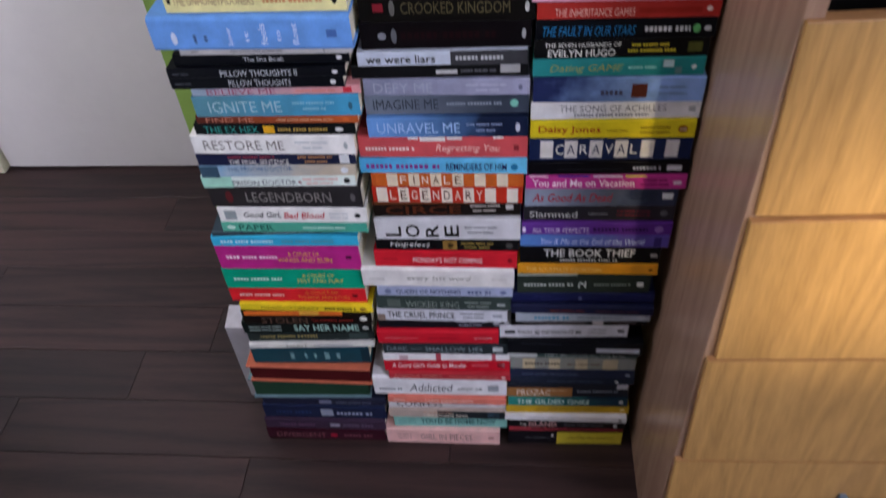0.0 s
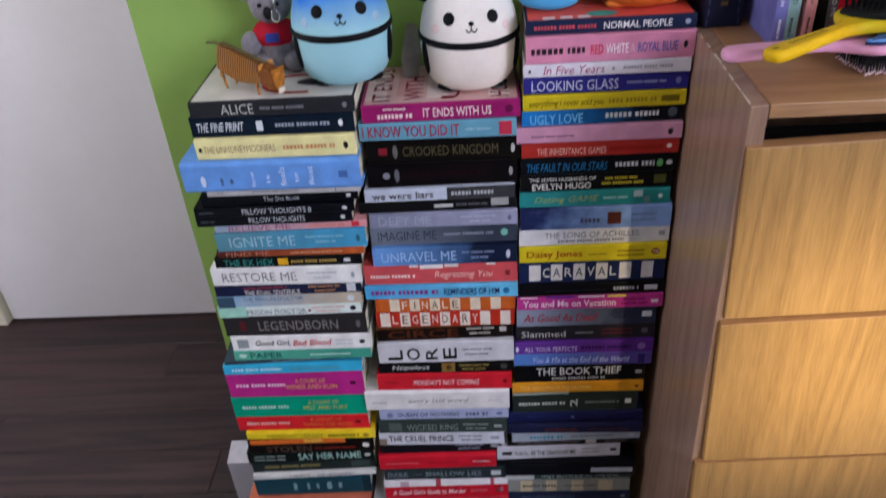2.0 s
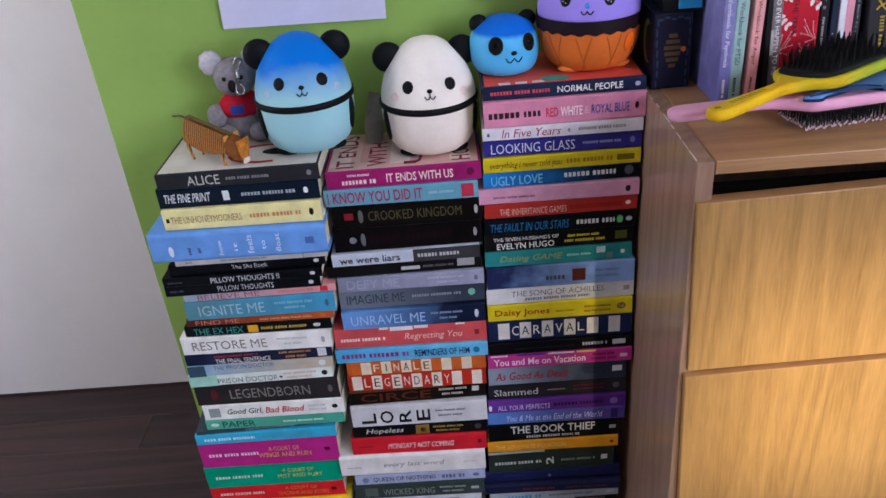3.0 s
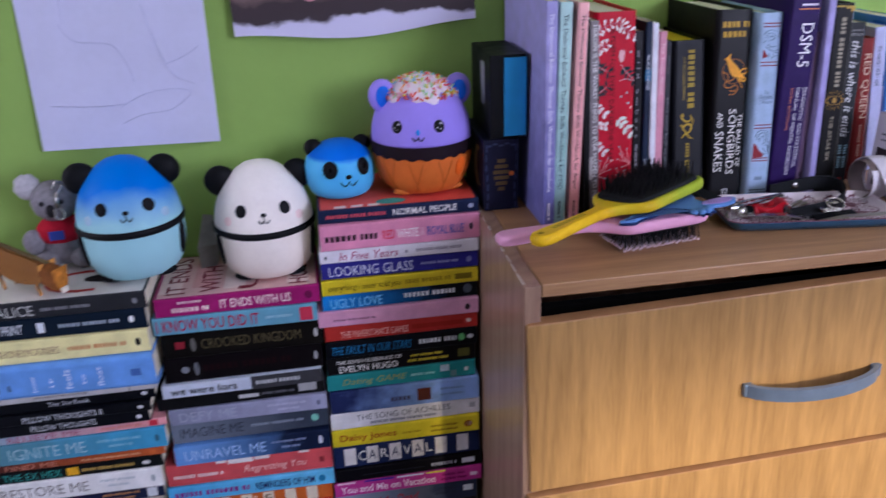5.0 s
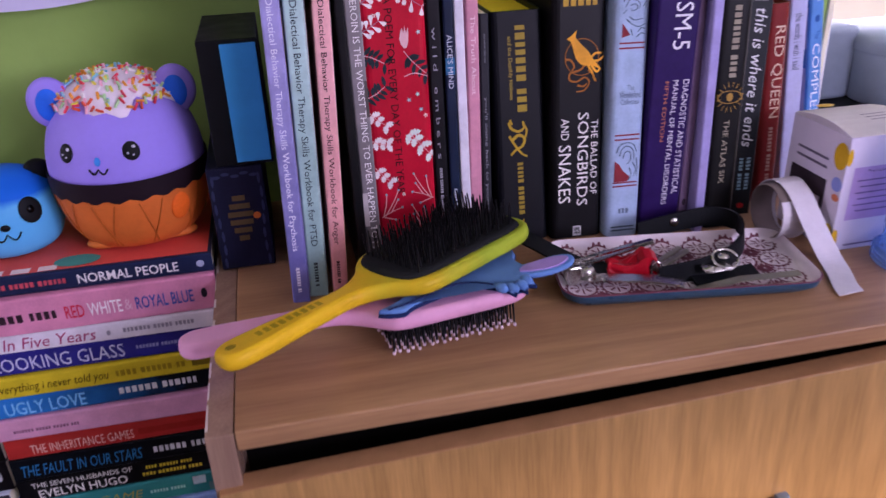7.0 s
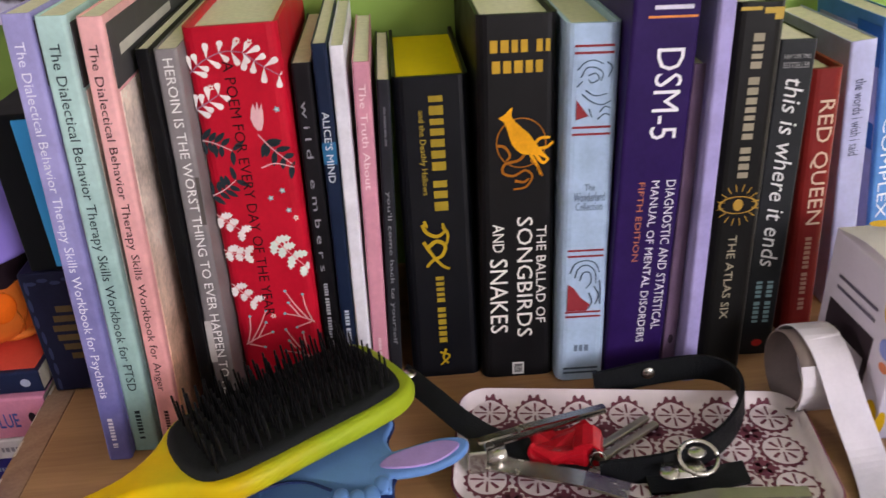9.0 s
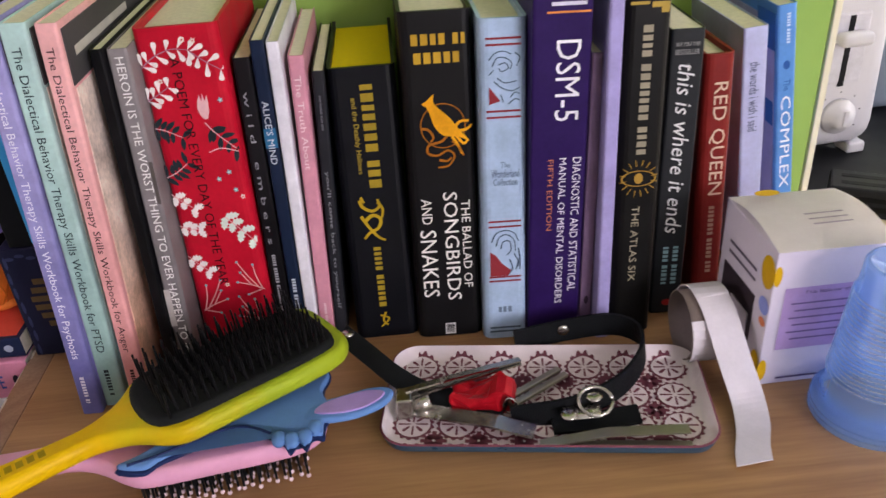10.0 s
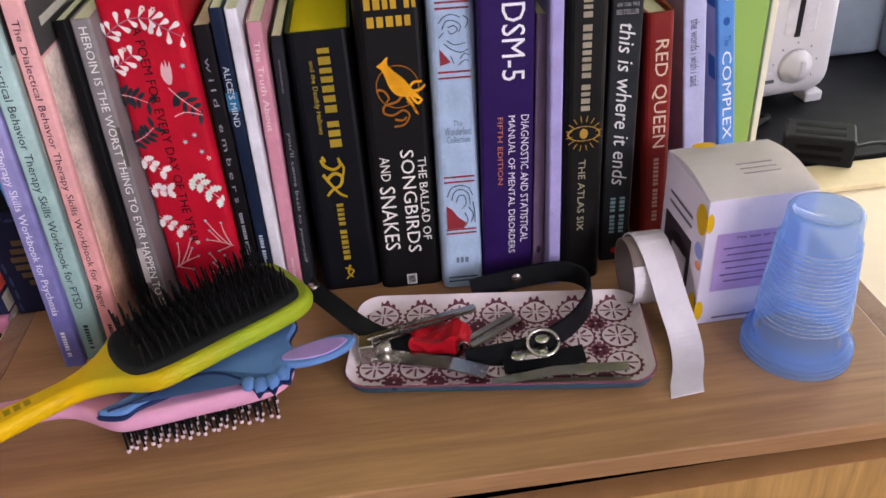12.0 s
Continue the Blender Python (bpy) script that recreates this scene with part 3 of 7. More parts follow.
lying("A", -240, 212, 14, "#0b0d14", "black paperback with white title in a stack", [("PILLOW THOUGHTS II", .3, .73, .5, .6, "#cfd2d8")], [(.03, .12, .5, .25, "#5a5e68")], [(.92, .96, .3, .7, "#e4e4e8")], depth=.139)
lying("A", -229, 207, 16, "#0b0d14", "black paperback with small white title in a stack", [("The She Book", .4, .63, .5, .4, "#cfd2d8")], [], [(.92, .96, .3, .7, "#e4e4e8")], depth=.139)
lying("A", -217, 200, 11, "#c9c7c6", "thin grey-white paperback in a book stack", [], [(.3, .6, .5, .4, "#8d8c90"), (.07, .12, .5, .4, "#8d8c90")], [(.84, .845, 0, 1, "#707074")])
lying("A", -240, 228, 43, "#6d9fe6", "cornflower blue hardback with white title in a stack", [("how", .385, .41, .45, .5, "#dfeaff", "r"), ("it", .475, .495, .45, .3, "#dfeaff", "r"), ("feels", .55, .585, .5, .62, "#dfeaff", "r"), ("to", .635, .655, .45, .32, "#dfeaff", "r"), ("float", .71, .74, .5, .62, "#dfeaff", "r")], [(.215, .23, .4, .45, "#3a4a70"), (.27, .285, .4, .3, "#3a4a70")], [(.1, .135, .2, .6, "#dfe8ff"), (.88, .93, .4, .62, "#4a6cb0")], hard=True, depth=.152, y=.890)
lying("A", -216, 202, 29, "#efe6a4", "pale yellow paperback in a book stack", [("THE UNHONEYMOONERS", .05, .5, .5, .34, "#a88a6c")], [(.55, .88, .5, .3, "#d0905c")], [(.92, .955, .3, .7, "#1e1c19"), (.02, .04, .4, .6, "#1e1c19")])
lying("A", -217, 204, 27, "#0f1c2c", "dark navy paperback with white title in a stack", [("THE FINE PRINT", .04, .33, .5, .45, "#e2e8ee", "bi"), ("1", .405, .445, .5, .5, "#e2e8ee", "br")], [(.52, .85, .5, .28, "#a8b4c0")], [(.9, .935, .32, .68, "#eef0f2")])
lying("A", -212, 203, 21, "#2b2c30", "charcoal paperback with a white cover print on top of a stack", [("ALICE", .19, .39, .5, .62, "#c9c9c4")], [(.43, .7, .5, .3, "#8c8c90")], [(.92, .955, .3, .7, "#85868a")], cover="#d9d4cc", yaw=-.3)

# middle stack
lying("B", -69, 213, 47, "#e8b9b4", "pale pink paperback at the foot of a book stack", [("GIRL IN PIECES", .3, .76, .5, .4, "#8a6a68")], [(.1, .22, .62, .14, "#a87c78"), (.1, .22, .38, .14, "#a87c78")], [(.9, .95, .4, .6, "#c08a84")])
lying("B", -52, 210, 39, "#86bfb6", "sea green paperback in a book stack", [("YOU'D BE HOME NOW", .24, .9, .5, .42, "#1f4a4c", "b")], [(.04, .2, .62, .16, "#5a9490"), (.04, .2, .38, .16, "#5a9490")])
lying("B", -57, 211, 24, "#b4a49a", "grey and dark photo paperback in a book stack", [("CRAWDADS SING", .3, .68, .35, .36, "#e4d8c8", "b")], [(.3, .55, .75, .2, "#c89a80")], [(.42, 1, 0, 1, "#22282e"), (.85, .95, .2, .9, "#54748c")])
lying("B", -56, 212, 25, "#d4d3d6", "pale grey paperback in a book stack", [("CONFESS", .07, .46, .5, .6, "#3a3e44", "b")], [(.54, .84, .5, .3, "#8a8a94")], [(.9, .96, .35, .65, "#b0a8b4")])
lying("B", -54, 210, 19, "#dd7d6c", "coral paperback in a book stack", [("LOVE DECEPTION", .32, .72, .5, .44, "#f4d4c8")], [(.05, .14, .5, .4, "#f0c0b4")])
lying("B", -76, 233, 56, "#e6e6ea", "white thick hardback with script title in a stack", [("Addicted", .27, .6, .45, .4, "#4a5058", "i"), ("after all", .63, .82, .42, .2, "#6a7078", "i")], [(.04, .22, .36, .16, "#7a8088")], [(.86, .94, .3, .62, "#9aa0a8")], hard=True)
lying("B", -44, 207, 18, "#b2323c", "dull red paperback in a book stack", [("ANXIOUS PEOPLE", .04, .44, .5, .5, "#e08a7c")], [(.5, .9, .5, .4, "#d8766c")], [(.92, .97, .3, .7, "#f0d0c8")])
lying("B", -50, 212, 48, "#eceaec", "red and white paperback in a book stack", [("A Good Girl's Guide to Murder", .06, .66, .32, .26, "#f6dede", "bi")], [(.7, .86, .32, .2, "#d86a74")], [(0, 1, 0, .62, "#c2182c"), (.9, .96, .2, .45, "#f0dada"), (.13, .2, .62, .9, "#c0a8b0"), (.42, .46, .62, 1, "#b04a58"), (.86, .89, .62, 1, "#c0606c")])
lying("B", -47, 206, 29, "#2a3438", "slate grey paperback in a book stack", [("DARK", .03, .2, .5, .4, "#7d8c94"), ("SHALLOW LIES", .34, .8, .5, .4, "#8fa0a6")], [(.23, .31, .5, .08, "#7d8c94")], [(.88, .96, .3, .7, "#c8d0d2")])
lying("B", -52, 196, 35, "#c81c2e", "bright red hardback in a book stack", [], [(.06, .34, .5, .08, "#e89aa0"), (.42, .68, .5, .14, "#8a1420"), (.8, .95, .5, .12, "#f0d8d8")], [], hard=True)
lying("B", -48, 202, 25, "#12141b", "black paperback in a book stack", [], [(.62, .85, .66, .24, "#9aa0b0"), (.64, .82, .34, .24, "#9aa0b0")], [(.9, .97, .35, .65, "#a8aab4")])
lying("B", -46, 204, 31, "#d5d7e0", "silver white paperback with black title in a stack", [("THE CRUEL PRINCE", .08, .6, .5, .46, "#22242c", "b")], [(.64, .84, .66, .2, "#6a7080"), (.66, .82, .36, .2, "#6a7080")], [(.0, .06, 0, .5, "#8a7a70"), (.89, .96, .4, .6, "#9aa0b0")])
lying("B", -43, 206, 30, "#36423f", "dark grey-green paperback in a book stack", [("WICKED KING", .22, .62, .45, .45, "#8a948c")], [(.66, .86, .64, .2, "#9aa49c"), (.68, .84, .34, .2, "#9aa49c")], [(.08, .18, .2, .8, "#5a645e"), (.9, .96, .4, .6, "#a8aeac")])
lying("B", -39, 205, 21, "#a9b2d0", "pale lilac blue paperback in a book stack", [("QUEEN OF NOTHING", .14, .62, .5, .5, "#39405e", "b")], [(.67, .84, .5, .55, "#5a6488")], [(.05, .11, .2, .8, "#7a84a8"), (.9, .96, .3, .7, "#6a74a0")])
lying("B", -58, 226, 43, "#e4e2e0", "white hardback with handwritten title in a stack", [("every last word", .3, .72, .5, .3, "#8f8c88", "i")], [(.05, .15, .45, .1, "#b0aca8"), (.85, .95, .5, .06, "#b8b4b0")], [], hard=True)
lying("B", -35, 207, 33, "#cf2230", "bright red paperback with white title in a stack", [("MONDAY'S NOT COMING", .27, .76, .48, .34, "#f6e4e2", "i")], [(.06, .16, .5, .08, "#7a1018")], [(.93, .97, .35, .65, "#8a1420")])
lying("B", -30, 205, 23, "#0f1012", "black paperback with white script title in a stack", [("Hopeless", .1, .38, .48, .55, "#d8d8d4", "i")], [(.6, .82, .66, .24, "#a8924a"), (.62, .8, .32, .24, "#a8924a")], [(.47, .57, .1, .9, "#8a6c34"), (.5, .55, .25, .7, "#12100e"), (.9, .96, .25, .75, "#4a4a48")])
lying("B", -27, 203, 40, "#d3d3d8", "pale grey paperback with large dark letters in a stack", [("L", .07, .18, .42, .5, "#1e1c1b", "br"), ("O", .21, .31, .45, .62, "#1e1c1b", "br"), ("R", .35, .44, .45, .6, "#1e1c1b", "br"), ("E", .48, .58, .45, .55, "#1e1c1b", "br")], [(.62, .84, .62, .14, "#6a6c78"), (.64, .82, .38, .14, "#6a6c78")])
lying("B", -26, 202, 30, "#160f0c", "black and copper paperback in a book stack", [("CIRCE", .08, .6, .42, .5, "#5a2c18", "b")], [(.66, .86, .64, .2, "#c8c0b8"), (.68, .84, .34, .2, "#c8c0b8")], [(0, .72, .78, 1, "#6a3c20"), (.9, .95, .4, .7, "#c8c4c0")])


def tiles(word, n_before, n_total, c_light, c_dark, ink_light, ink_dark, pad=0.03):
    """Letter tiles along a spine, light and dark by turns."""
    w = (1 - 2 * pad) / n_total
    t, p = [], []
    for i in range(n_total):
        light = (i + n_before) % 2 == 0
        u0 = pad + i * w
        p.append((u0, u0 + w, .06, .94, c_light if light else c_dark))
        k = i - n_before
        if 0 <= k < len(word):
            thin = .22 if word[k] == "I" else 0.0
            t.append((word[k], u0 + w * (.22 + thin), u0 + w * (.78 - thin), .5, .55, ink_light if light else ink_dark))
    return t, p


tt, pp = tiles("LEGENDARY", 1, 13, "#c1331f", "#e8dccd", "#e8d8c8", "#5a3a30")
lying("B", -23, 201, 29, "#b02c1c", "red and cream lettered paperback in a stack", tt, [], pp)
tt, pp = tiles("FINALE", 2, 13, "#c96426", "#e6d6bc", "#efe0cc", "#6a4a30")
lying("B", -21, 200, 25, "#c05a22", "orange and cream lettered paperback in a stack", tt, [], pp)
lying("B", -33, 216, 24, "#56aee0", "sky blue paperback with pink and navy lettering in a stack", [("REMINDERS OF HIM", .52, .88, .5, .5, "#22285a", "b")], [(.04, .48, .5, .5, "#8a3a8c")], [(.9, .95, .25, .75, "#2a7aa8")], h2="#6cc0e8")
lying("B", -31, 214, 34, "#cf5458", "coral red paperback with torn paper print in a stack", [("Regretting You", .46, .84, .42, .42, "#f2c8c0", "i")], [(.04, .34, .42, .24, "#f6e2dc")], [(.3, .36, .86, 1, "#efe6e2"), (.37, .52, .78, 1, "#f4eeea"), (.53, .62, .84, 1, "#e8dcd8"), (.8, .86, .9, 1, "#efe6e2"), (.92, .95, .35, .6, "#8a2c34")])
lying("B", -15, 198, 30, "#6f9fe0", "blue shaded paperback in a book stack", [("UNRAVEL ME", .06, .58, .5, .52, "#a8c8f0")], [(.62, .84, .66, .18, "#8a98b8"), (.68, .8, .36, .18, "#8a98b8")], [(.92, .955, .25, .75, "#c8ccd8")], h2="#16203a")
lying("B", -15, 199, 31, "#767f8e", "grey shaded paperback in a book stack", [("IMAGINE ME", .05, .45, .5, .48, "#39404c")], [(.5, .84, .5, .22, "#8f98a6")], [(.88, .94, .3, .7, "#7cc0ac")], h2="#3c4452")
lying("B", -13, 197, 23, "#8a8da6", "silver lilac paperback in a book stack", [("DEFY ME", .06, .42, .5, .6, "#a4a8bc")], [(.62, .86, .66, .24, "#b4b6cc"), (.68, .82, .34, .24, "#b4b6cc")], [(.93, .96, .3, .7, "#6c6f86")], h2="#9fa0ba")
lying("B", -25, 208, 18, "#131315", "black paperback in a book stack", [], [(.62, .82, .5, .3, "#6a6a70")], [(.48, .6, .3, .6, "#c8c8c8"), (.84, .95, .3, .95, "#a8a8a8")])
lying("B", -15, 196, 19, "#ccd4e4", "black and white paperback in a book stack", [("we were liars", .05, .46, .5, .55, "#141417", "b")], [(.58, .86, .5, .45, "#c4c6c8")], [(.55, 1, 0, 1, "#3c3c40")])
lying("B", -9, 194, 35, "#0c080b", "black paperback with dark red title in a stack", [], [(.24, .8, .5, .4, "#1e080c")], [(.1, .16, .35, .65, "#8a8c94"), (.18, .22, .2, .8, "#6a6c70"), (.94, .97, .3, .7, "#a8a8a8")])
lying("B", -6, 194, 35, "#0e0c0a", "black paperback with bronze title in a stack", [("CROOKED KINGDOM", .24, .86, .5, .4, "#5a5238")], [], [(.08, .14, .38, .66, "#8c2430"), (.17, .21, .2, .8, "#6a6864"), (.94, .97, .3, .7, "#c0c0bc")])
lying("B", -11, 195, 24, "#6ca7be", "dusty blue paperback with red title in a stack", [("I KNOW YOU DID IT", .02, .64, .5, .66, "#a82a4c", "b")], [(.68, .84, .5, .24, "#9cc4d2")], [(.89, .97, .12, .88, "#c43850")])
lying("B", -5, 194, 24, "#9c1f68", "magenta paperback with pale pink cover topping a stack", [("IT ENDS WITH US", .39, .82, .48, .5, "#f2dcd8", "b")], [(.1, .32, .36, .38, "#f0d8d4"), (.14, .28, .76, .2, "#f0d8d4")], [(.9, .96, .25, .75, "#6a1848")], cover="#d9b2ac", yaw=.3)

# right stack
lying("C", 160, 210, 40, "#141217", "black and yellow paperback at the foot of a stack", [("Chasing the Scream", .52, .92, .5, .34, "#7a5c14", "i")], [(.15, .38, .5, .16, "#6a6a72")], [(.43, 1, 0, 1, "#d6c63c"), (.38, .4, .6, .8, W)])
lying("C", 161, 209, 21, "#a83a44", "dull red paperback in a book stack", [], [(.2, .76, .5, .5, "#5a1c24")])
lying("C", 160, 209, 24, "#101014", "black paperback with white and red title in a stack", [("THE", .1, .16, .4, .34, W), ("ISLAND", .18, .42, .5, .6, "#d8a8a8", "b")], [(.48, .82, .5, .3, "#6a6a72")], [(.9, .94, .2, .8, "#c8ccd2")])
lying("C", 154, 216, 16.5, "#dedde2", "white thin paperback in a book stack", [], [(.2, .6, .5, .3, "#a8a8b0")], [(.93, .97, .3, .7, "#28282c")])
lying("C", 156, 217, 25, "#c9a31f", "mustard yellow paperback in a book stack", [], [(.25, .7, .5, .24, "#9a7a14")], [(.92, .97, .35, .65, "#efe2a8")])
lying("C", 160, 208, 28, "#2f8a80", "teal paperback with white title in a stack", [("THE GILDED ONES", .07, .68, .5, .5, "#d2ece6", "b")], [(.72, .88, .5, .3, "#25485a")], [(.92, .97, .35, .65, "#e8ecec")], h2="#1c3444")
lying("C", 158, 208, 40, "#20242e", "navy and tan paperback in a book stack", [("PROZAC", .08, .36, .36, .42, "#f0e4d4")], [(.58, .92, .45, .2, "#9aa0ac"), (.37, .5, .5, .12, "#d0b48c")], [(0, .54, .05, .72, "#9c6c3c"), (.9, .99, .62, .98, "#d0d0d6")])
lying("C", 163, 209, 18, "#222a3c", "dark navy paperback in a book stack", [], [(.3, .75, .5, .3, "#4c566c")], [(.84, .88, .3, .7, "#e4e8ec")])
lying("C", 163, 207, 22.5, "#242c44", "navy blue paperback in a book stack", [], [(.1, .55, .5, .3, "#56607c")], [(.92, .97, .35, .65, "#9aa0b4")])
lying("C", 163, 206, 31, "#8c8f8a", "grey and beige patched paperback in a book stack", [], [(.12, .4, .5, .3, "#4a4038"), (.46, .72, .5, .24, "#6a5a4c")], [(.1, .2, .05, .95, "#c8b896"), (.31, .4, .05, .95, "#cbbc9c"), (.52, .62, .05, .95, "#c4b496"), (.74, .86, .05, .95, "#bfb192")])
lying("C", 161, 210, 19, "#3c5450", "grey-green paperback with white title in a stack", [("THEY BOTH DIE AT THE END", .27, .9, .5, .5, "#d8e4e0")], [], [(0, .22, .1, .95, "#c4c8c8")])
lying("C", 159, 214, 35, "#0f1016", "black paperback with silver print in a stack", [], [(.1, .4, .8, .08, "#3a3e48")], [(.66, .98, .25, .55, "#c2c8d4")])
lying("C", 146, 202, 31, "#d2d2da", "white paperback with black title in a stack", [("YOU'LL BE THE DEATH OF ME", .14, .64, .45, .36, "#141419", "b")], [(.69, .83, .64, .16, "#7a7a86"), (.69, .83, .38, .16, "#7a7a86")], [(.04, .12, .35, .6, "#26262c"), (.92, .97, .4, .62, "#3a3a44")], yaw=1.2)
lying("C", 164, 211, 14, "#120e0f", "thin black paperback in a book stack", [], [(.08, .55, .5, .3, "#8a7c80"), (.74, .92, .5, .3, "#8a7c80")], [(.6, .68, .2, .8, "#c8c0c0")])
lying("C", 171, 206, 20.5, "#aab4c0", "silver blue paperback in a book stack", [], [(.14, .4, .5, .55, "#4a94b4"), (.46, .8, .5, .3, "#6c7480")], [(.9, .97, .3, .7, "#cfd4da")], yaw=1.0)
lying("C", 164, 214, 22.6, "#1c2040", "midnight blue hardback in a book stack", [], [(.28, .52, .5, .3, "#7a3a2c"), (.6, .9, .5, .3, "#5a3c44")], hard=True)
lying("C", 164, 213, 24.6, "#1e2350", "midnight blue hardback in a book stack", [], [(.15, .3, .6, .2, "#343a6c")], [(.47, .5, .3, .6, "#6c72a0")], hard=True)
lying("C", 173, 194, 45, "#2b352e", "dark green-grey paperback in a book stack", [("2", .46, .52, .42, .34, "#dfe6e0", "br")], [(.05, .42, .42, .2, "#c8d0c8"), (.58, .86, .42, .16, "#8a948c")], [(.9, .95, .32, .54, "#e4e8e4"), (0, .45, .86, .96, "#a8b0a8")])
lying("C", 173, 199, 21.5, "#e09a1e", "amber orange paperback in a book stack", [("THE SOULMATE EQUATION", .06, .6, .45, .45, "#f2c870")], [], [(.93, .97, .35, .65, "#8a4a10")])
lying("C", 176, 196, 33.6, "#0c0c0f", "black paperback with large white title in a stack", [("THE BOOK THIEF", .17, .82, .66, .46, "#dcdcd8", "b")], [(.29, .7, .22, .22, "#c8c8c4")], [(.93, .98, .42, .62, "#b8b8b4")])
lying("C", 176, 204, 23, "#5b86cf", "lavender blue paperback in a book stack", [("You & Me at the End of the World", .14, .84, .5, .5, "#c8d4f4", "i")], [], [(.9, .95, .1, .9, "#3a2c70")], h2="#5a4a9c")
lying("C", 178, 203, 23.5, "#6b3a9c", "purple paperback in a book stack", [("ALL YOUR PERFECTS", .07, .45, .42, .4, "#e0d0f0")], [(.48, .84, .48, .42, "#2e1450")], [(.88, .95, .2, .8, "#8a68b0"), (.0, .03, .2, .7, "#e4dcf0")], h2="#5a2c88")
lying("C", 180, 201, 29, "#2a282e", "charcoal paperback with pale title in a stack", [("Slammed", .04, .36, .42, .42, "#cfcfcb")], [(.62, .84, .62, .16, "#7a2430"), (.62, .84, .38, .16, "#7a2430")], [(.43, .56, .4, .5, "#77787c"), (.9, .96, .3, .7, "#5a5a60")])
lying("C", 181, 199, 34, "#93a0b4", "smoky blue grey paperback with red title in a stack", [("As Good As Dead", .05, .58, .48, .44, "#a82c3c", "bi")], [(.72, .88, .68, .18, "#2a3444"), (.7, .86, .42, .18, "#2a3444")], [(.9, .97, .4, .7, "#dfe4ea")], h2="#30384e")
lying("C", 182, 204, 24, "#c23a90", "magenta pink paperback with white title in a stack", [("You and Me on Vacation", .04, .68, .46, .5, "#fbe8f4", "b")], [(.73, .88, .66, .26, "#7a1458"), (.72, .9, .34, .26, "#7a1458")], [(.02, .14, .88, 1, "#f0d0e0"), (.2, .4, .88, 1, "#3a2c9c"), (.42, .6, .88, 1, "#e0e0f0"), (.62, .75, .88, 1, "#d8d83c"), (.92, .97, .35, .6, "#f4dcec")])
lying("C", 185, 202, 21, "#0d0c11", "black paperback in a book stack", [], [(.65, .82, .5, .4, "#c0c4cc"), (.18, .6, .45, .12, "#33323a")], [(.86, .95, .3, .7, "#cfd2d8")])
lying("C", 185, 200, 36, "#1e2a50", "navy paperback with white letter tiles in a stack", [("C", .165, .215, .5, .45, W), ("A", .235, .285, .5, .42, "#2a3050"), ("R", .315, .365, .5, .42, W), ("A", .39, .44, .5, .42, "#2a3050"), ("V", .47, .52, .5, .42, W), ("A", .545, .595, .5, .42, "#2a3050"), ("L", .625, .67, .5, .42, W)], [], [(.07, .15, .12, .88, "#e4e0dc"), (.22, .3, .12, .88, "#e4e0dc"), (.375, .455, .12, .88, "#e4e0dc"), (.53, .61, .12, .88, "#e4e0dc"), (.69, .77, .12, .88, "#e4e0dc"), (.84, .92, .12, .88, "#d8d6d8")])
lying("C", 186, 198, 26.5, "#e2cf1b", "bright yellow paperback with red title in a stack", [("Daisy Jones", .05, .43, .48, .5, "#a83a1c", "b")], [(.47, .6, .45, .16, "#a07c14"), (.67, .85, .62, .2, "#8a6a14"), (.67, .85, .34, .2, "#8a6a14")], [(.89, .96, .3, .75, "#a8641c"), (.905, .945, .42, .62, "#f2ece0")], yaw=-.2)
lying("C", 186, 200, 25.5, "#e6e5e8", "white paperback with grey title in a stack", [("THE SONG OF ACHILLES", .17, .8, .64, .36, "#7a7c84")], [(.26, .7, .26, .26, "#85878f")], [(.93, .97, .4, .7, "#b0b2b8")])
lying("C", 188, 197, 34.5, "#26305c", "dusky blue paperback in a book stack", [], [(.74, .9, .62, .14, "#6c84b0"), (.74, .9, .36, .14, "#6c84b0"), (.4, .54, .4, .3, "#4a4a64")], [(.58, .67, .2, .75, "#5a2c20")], h2="#8fb0e8")
lying("C", 187, 194, 23.7, "#2f8e8e", "teal paperback with gold title in a stack", [("Dating GAME", .1, .53, .45, .5, "#a8a85c", "i")], [(.56, .72, .5, .24, "#a8dcd8")], [(.76, .82, .5, .9, "#c8e0e4"), (.83, .87, .1, .5, "#6a8a8c"), (.92, .955, .35, .65, "#e8f0f0")])
lying("C", 188, 194, 25, "#101012", "black paperback with white and yellow lettering in a stack", [("EVELYN HUGO", .08, .47, .3, .38, "#f0efe8", "b"), ("THE SEVEN HUSBANDS OF", .06, .5, .72, .22, "#e4e3dc", "b")], [(.56, .77, .66, .22, "#d8c832"), (.54, .82, .36, .24, "#d8c832")], [(.88, .96, .25, .75, "#5a5c28")])
lying("C", 189, 195, 24.8, "#0b0e14", "black paperback with blue handwritten title in a stack", [("THE FAULT IN OUR STARS", .04, .56, .46, .5, "#2b7ab0", "i")], [(.61, .86, .5, .42, "#d8dce0")], [(.87, .92, .25, .75, "#6cc470"), (.93, .98, .35, .65, "#c8ccd0")])
lying("C", 190, 195, 21.8, "#b8342c", "tomato red paperback in a book stack", [("THE INHERITANCE GAMES", .1, .54, .4, .44, "#efc0b4")], [], [(.92, .96, .35, .65, "#f0dcd4"), (.56, .9, .3, .6, "#a0281f")])
lying("C", 184, 202, 22, "#dda2c0", "pale pink paperback in a book stack", [], [(.09, .35, .42, .22, "#8a5a74")], [(.91, .95, .25, .7, "#3a2c34")], yaw=-.6)
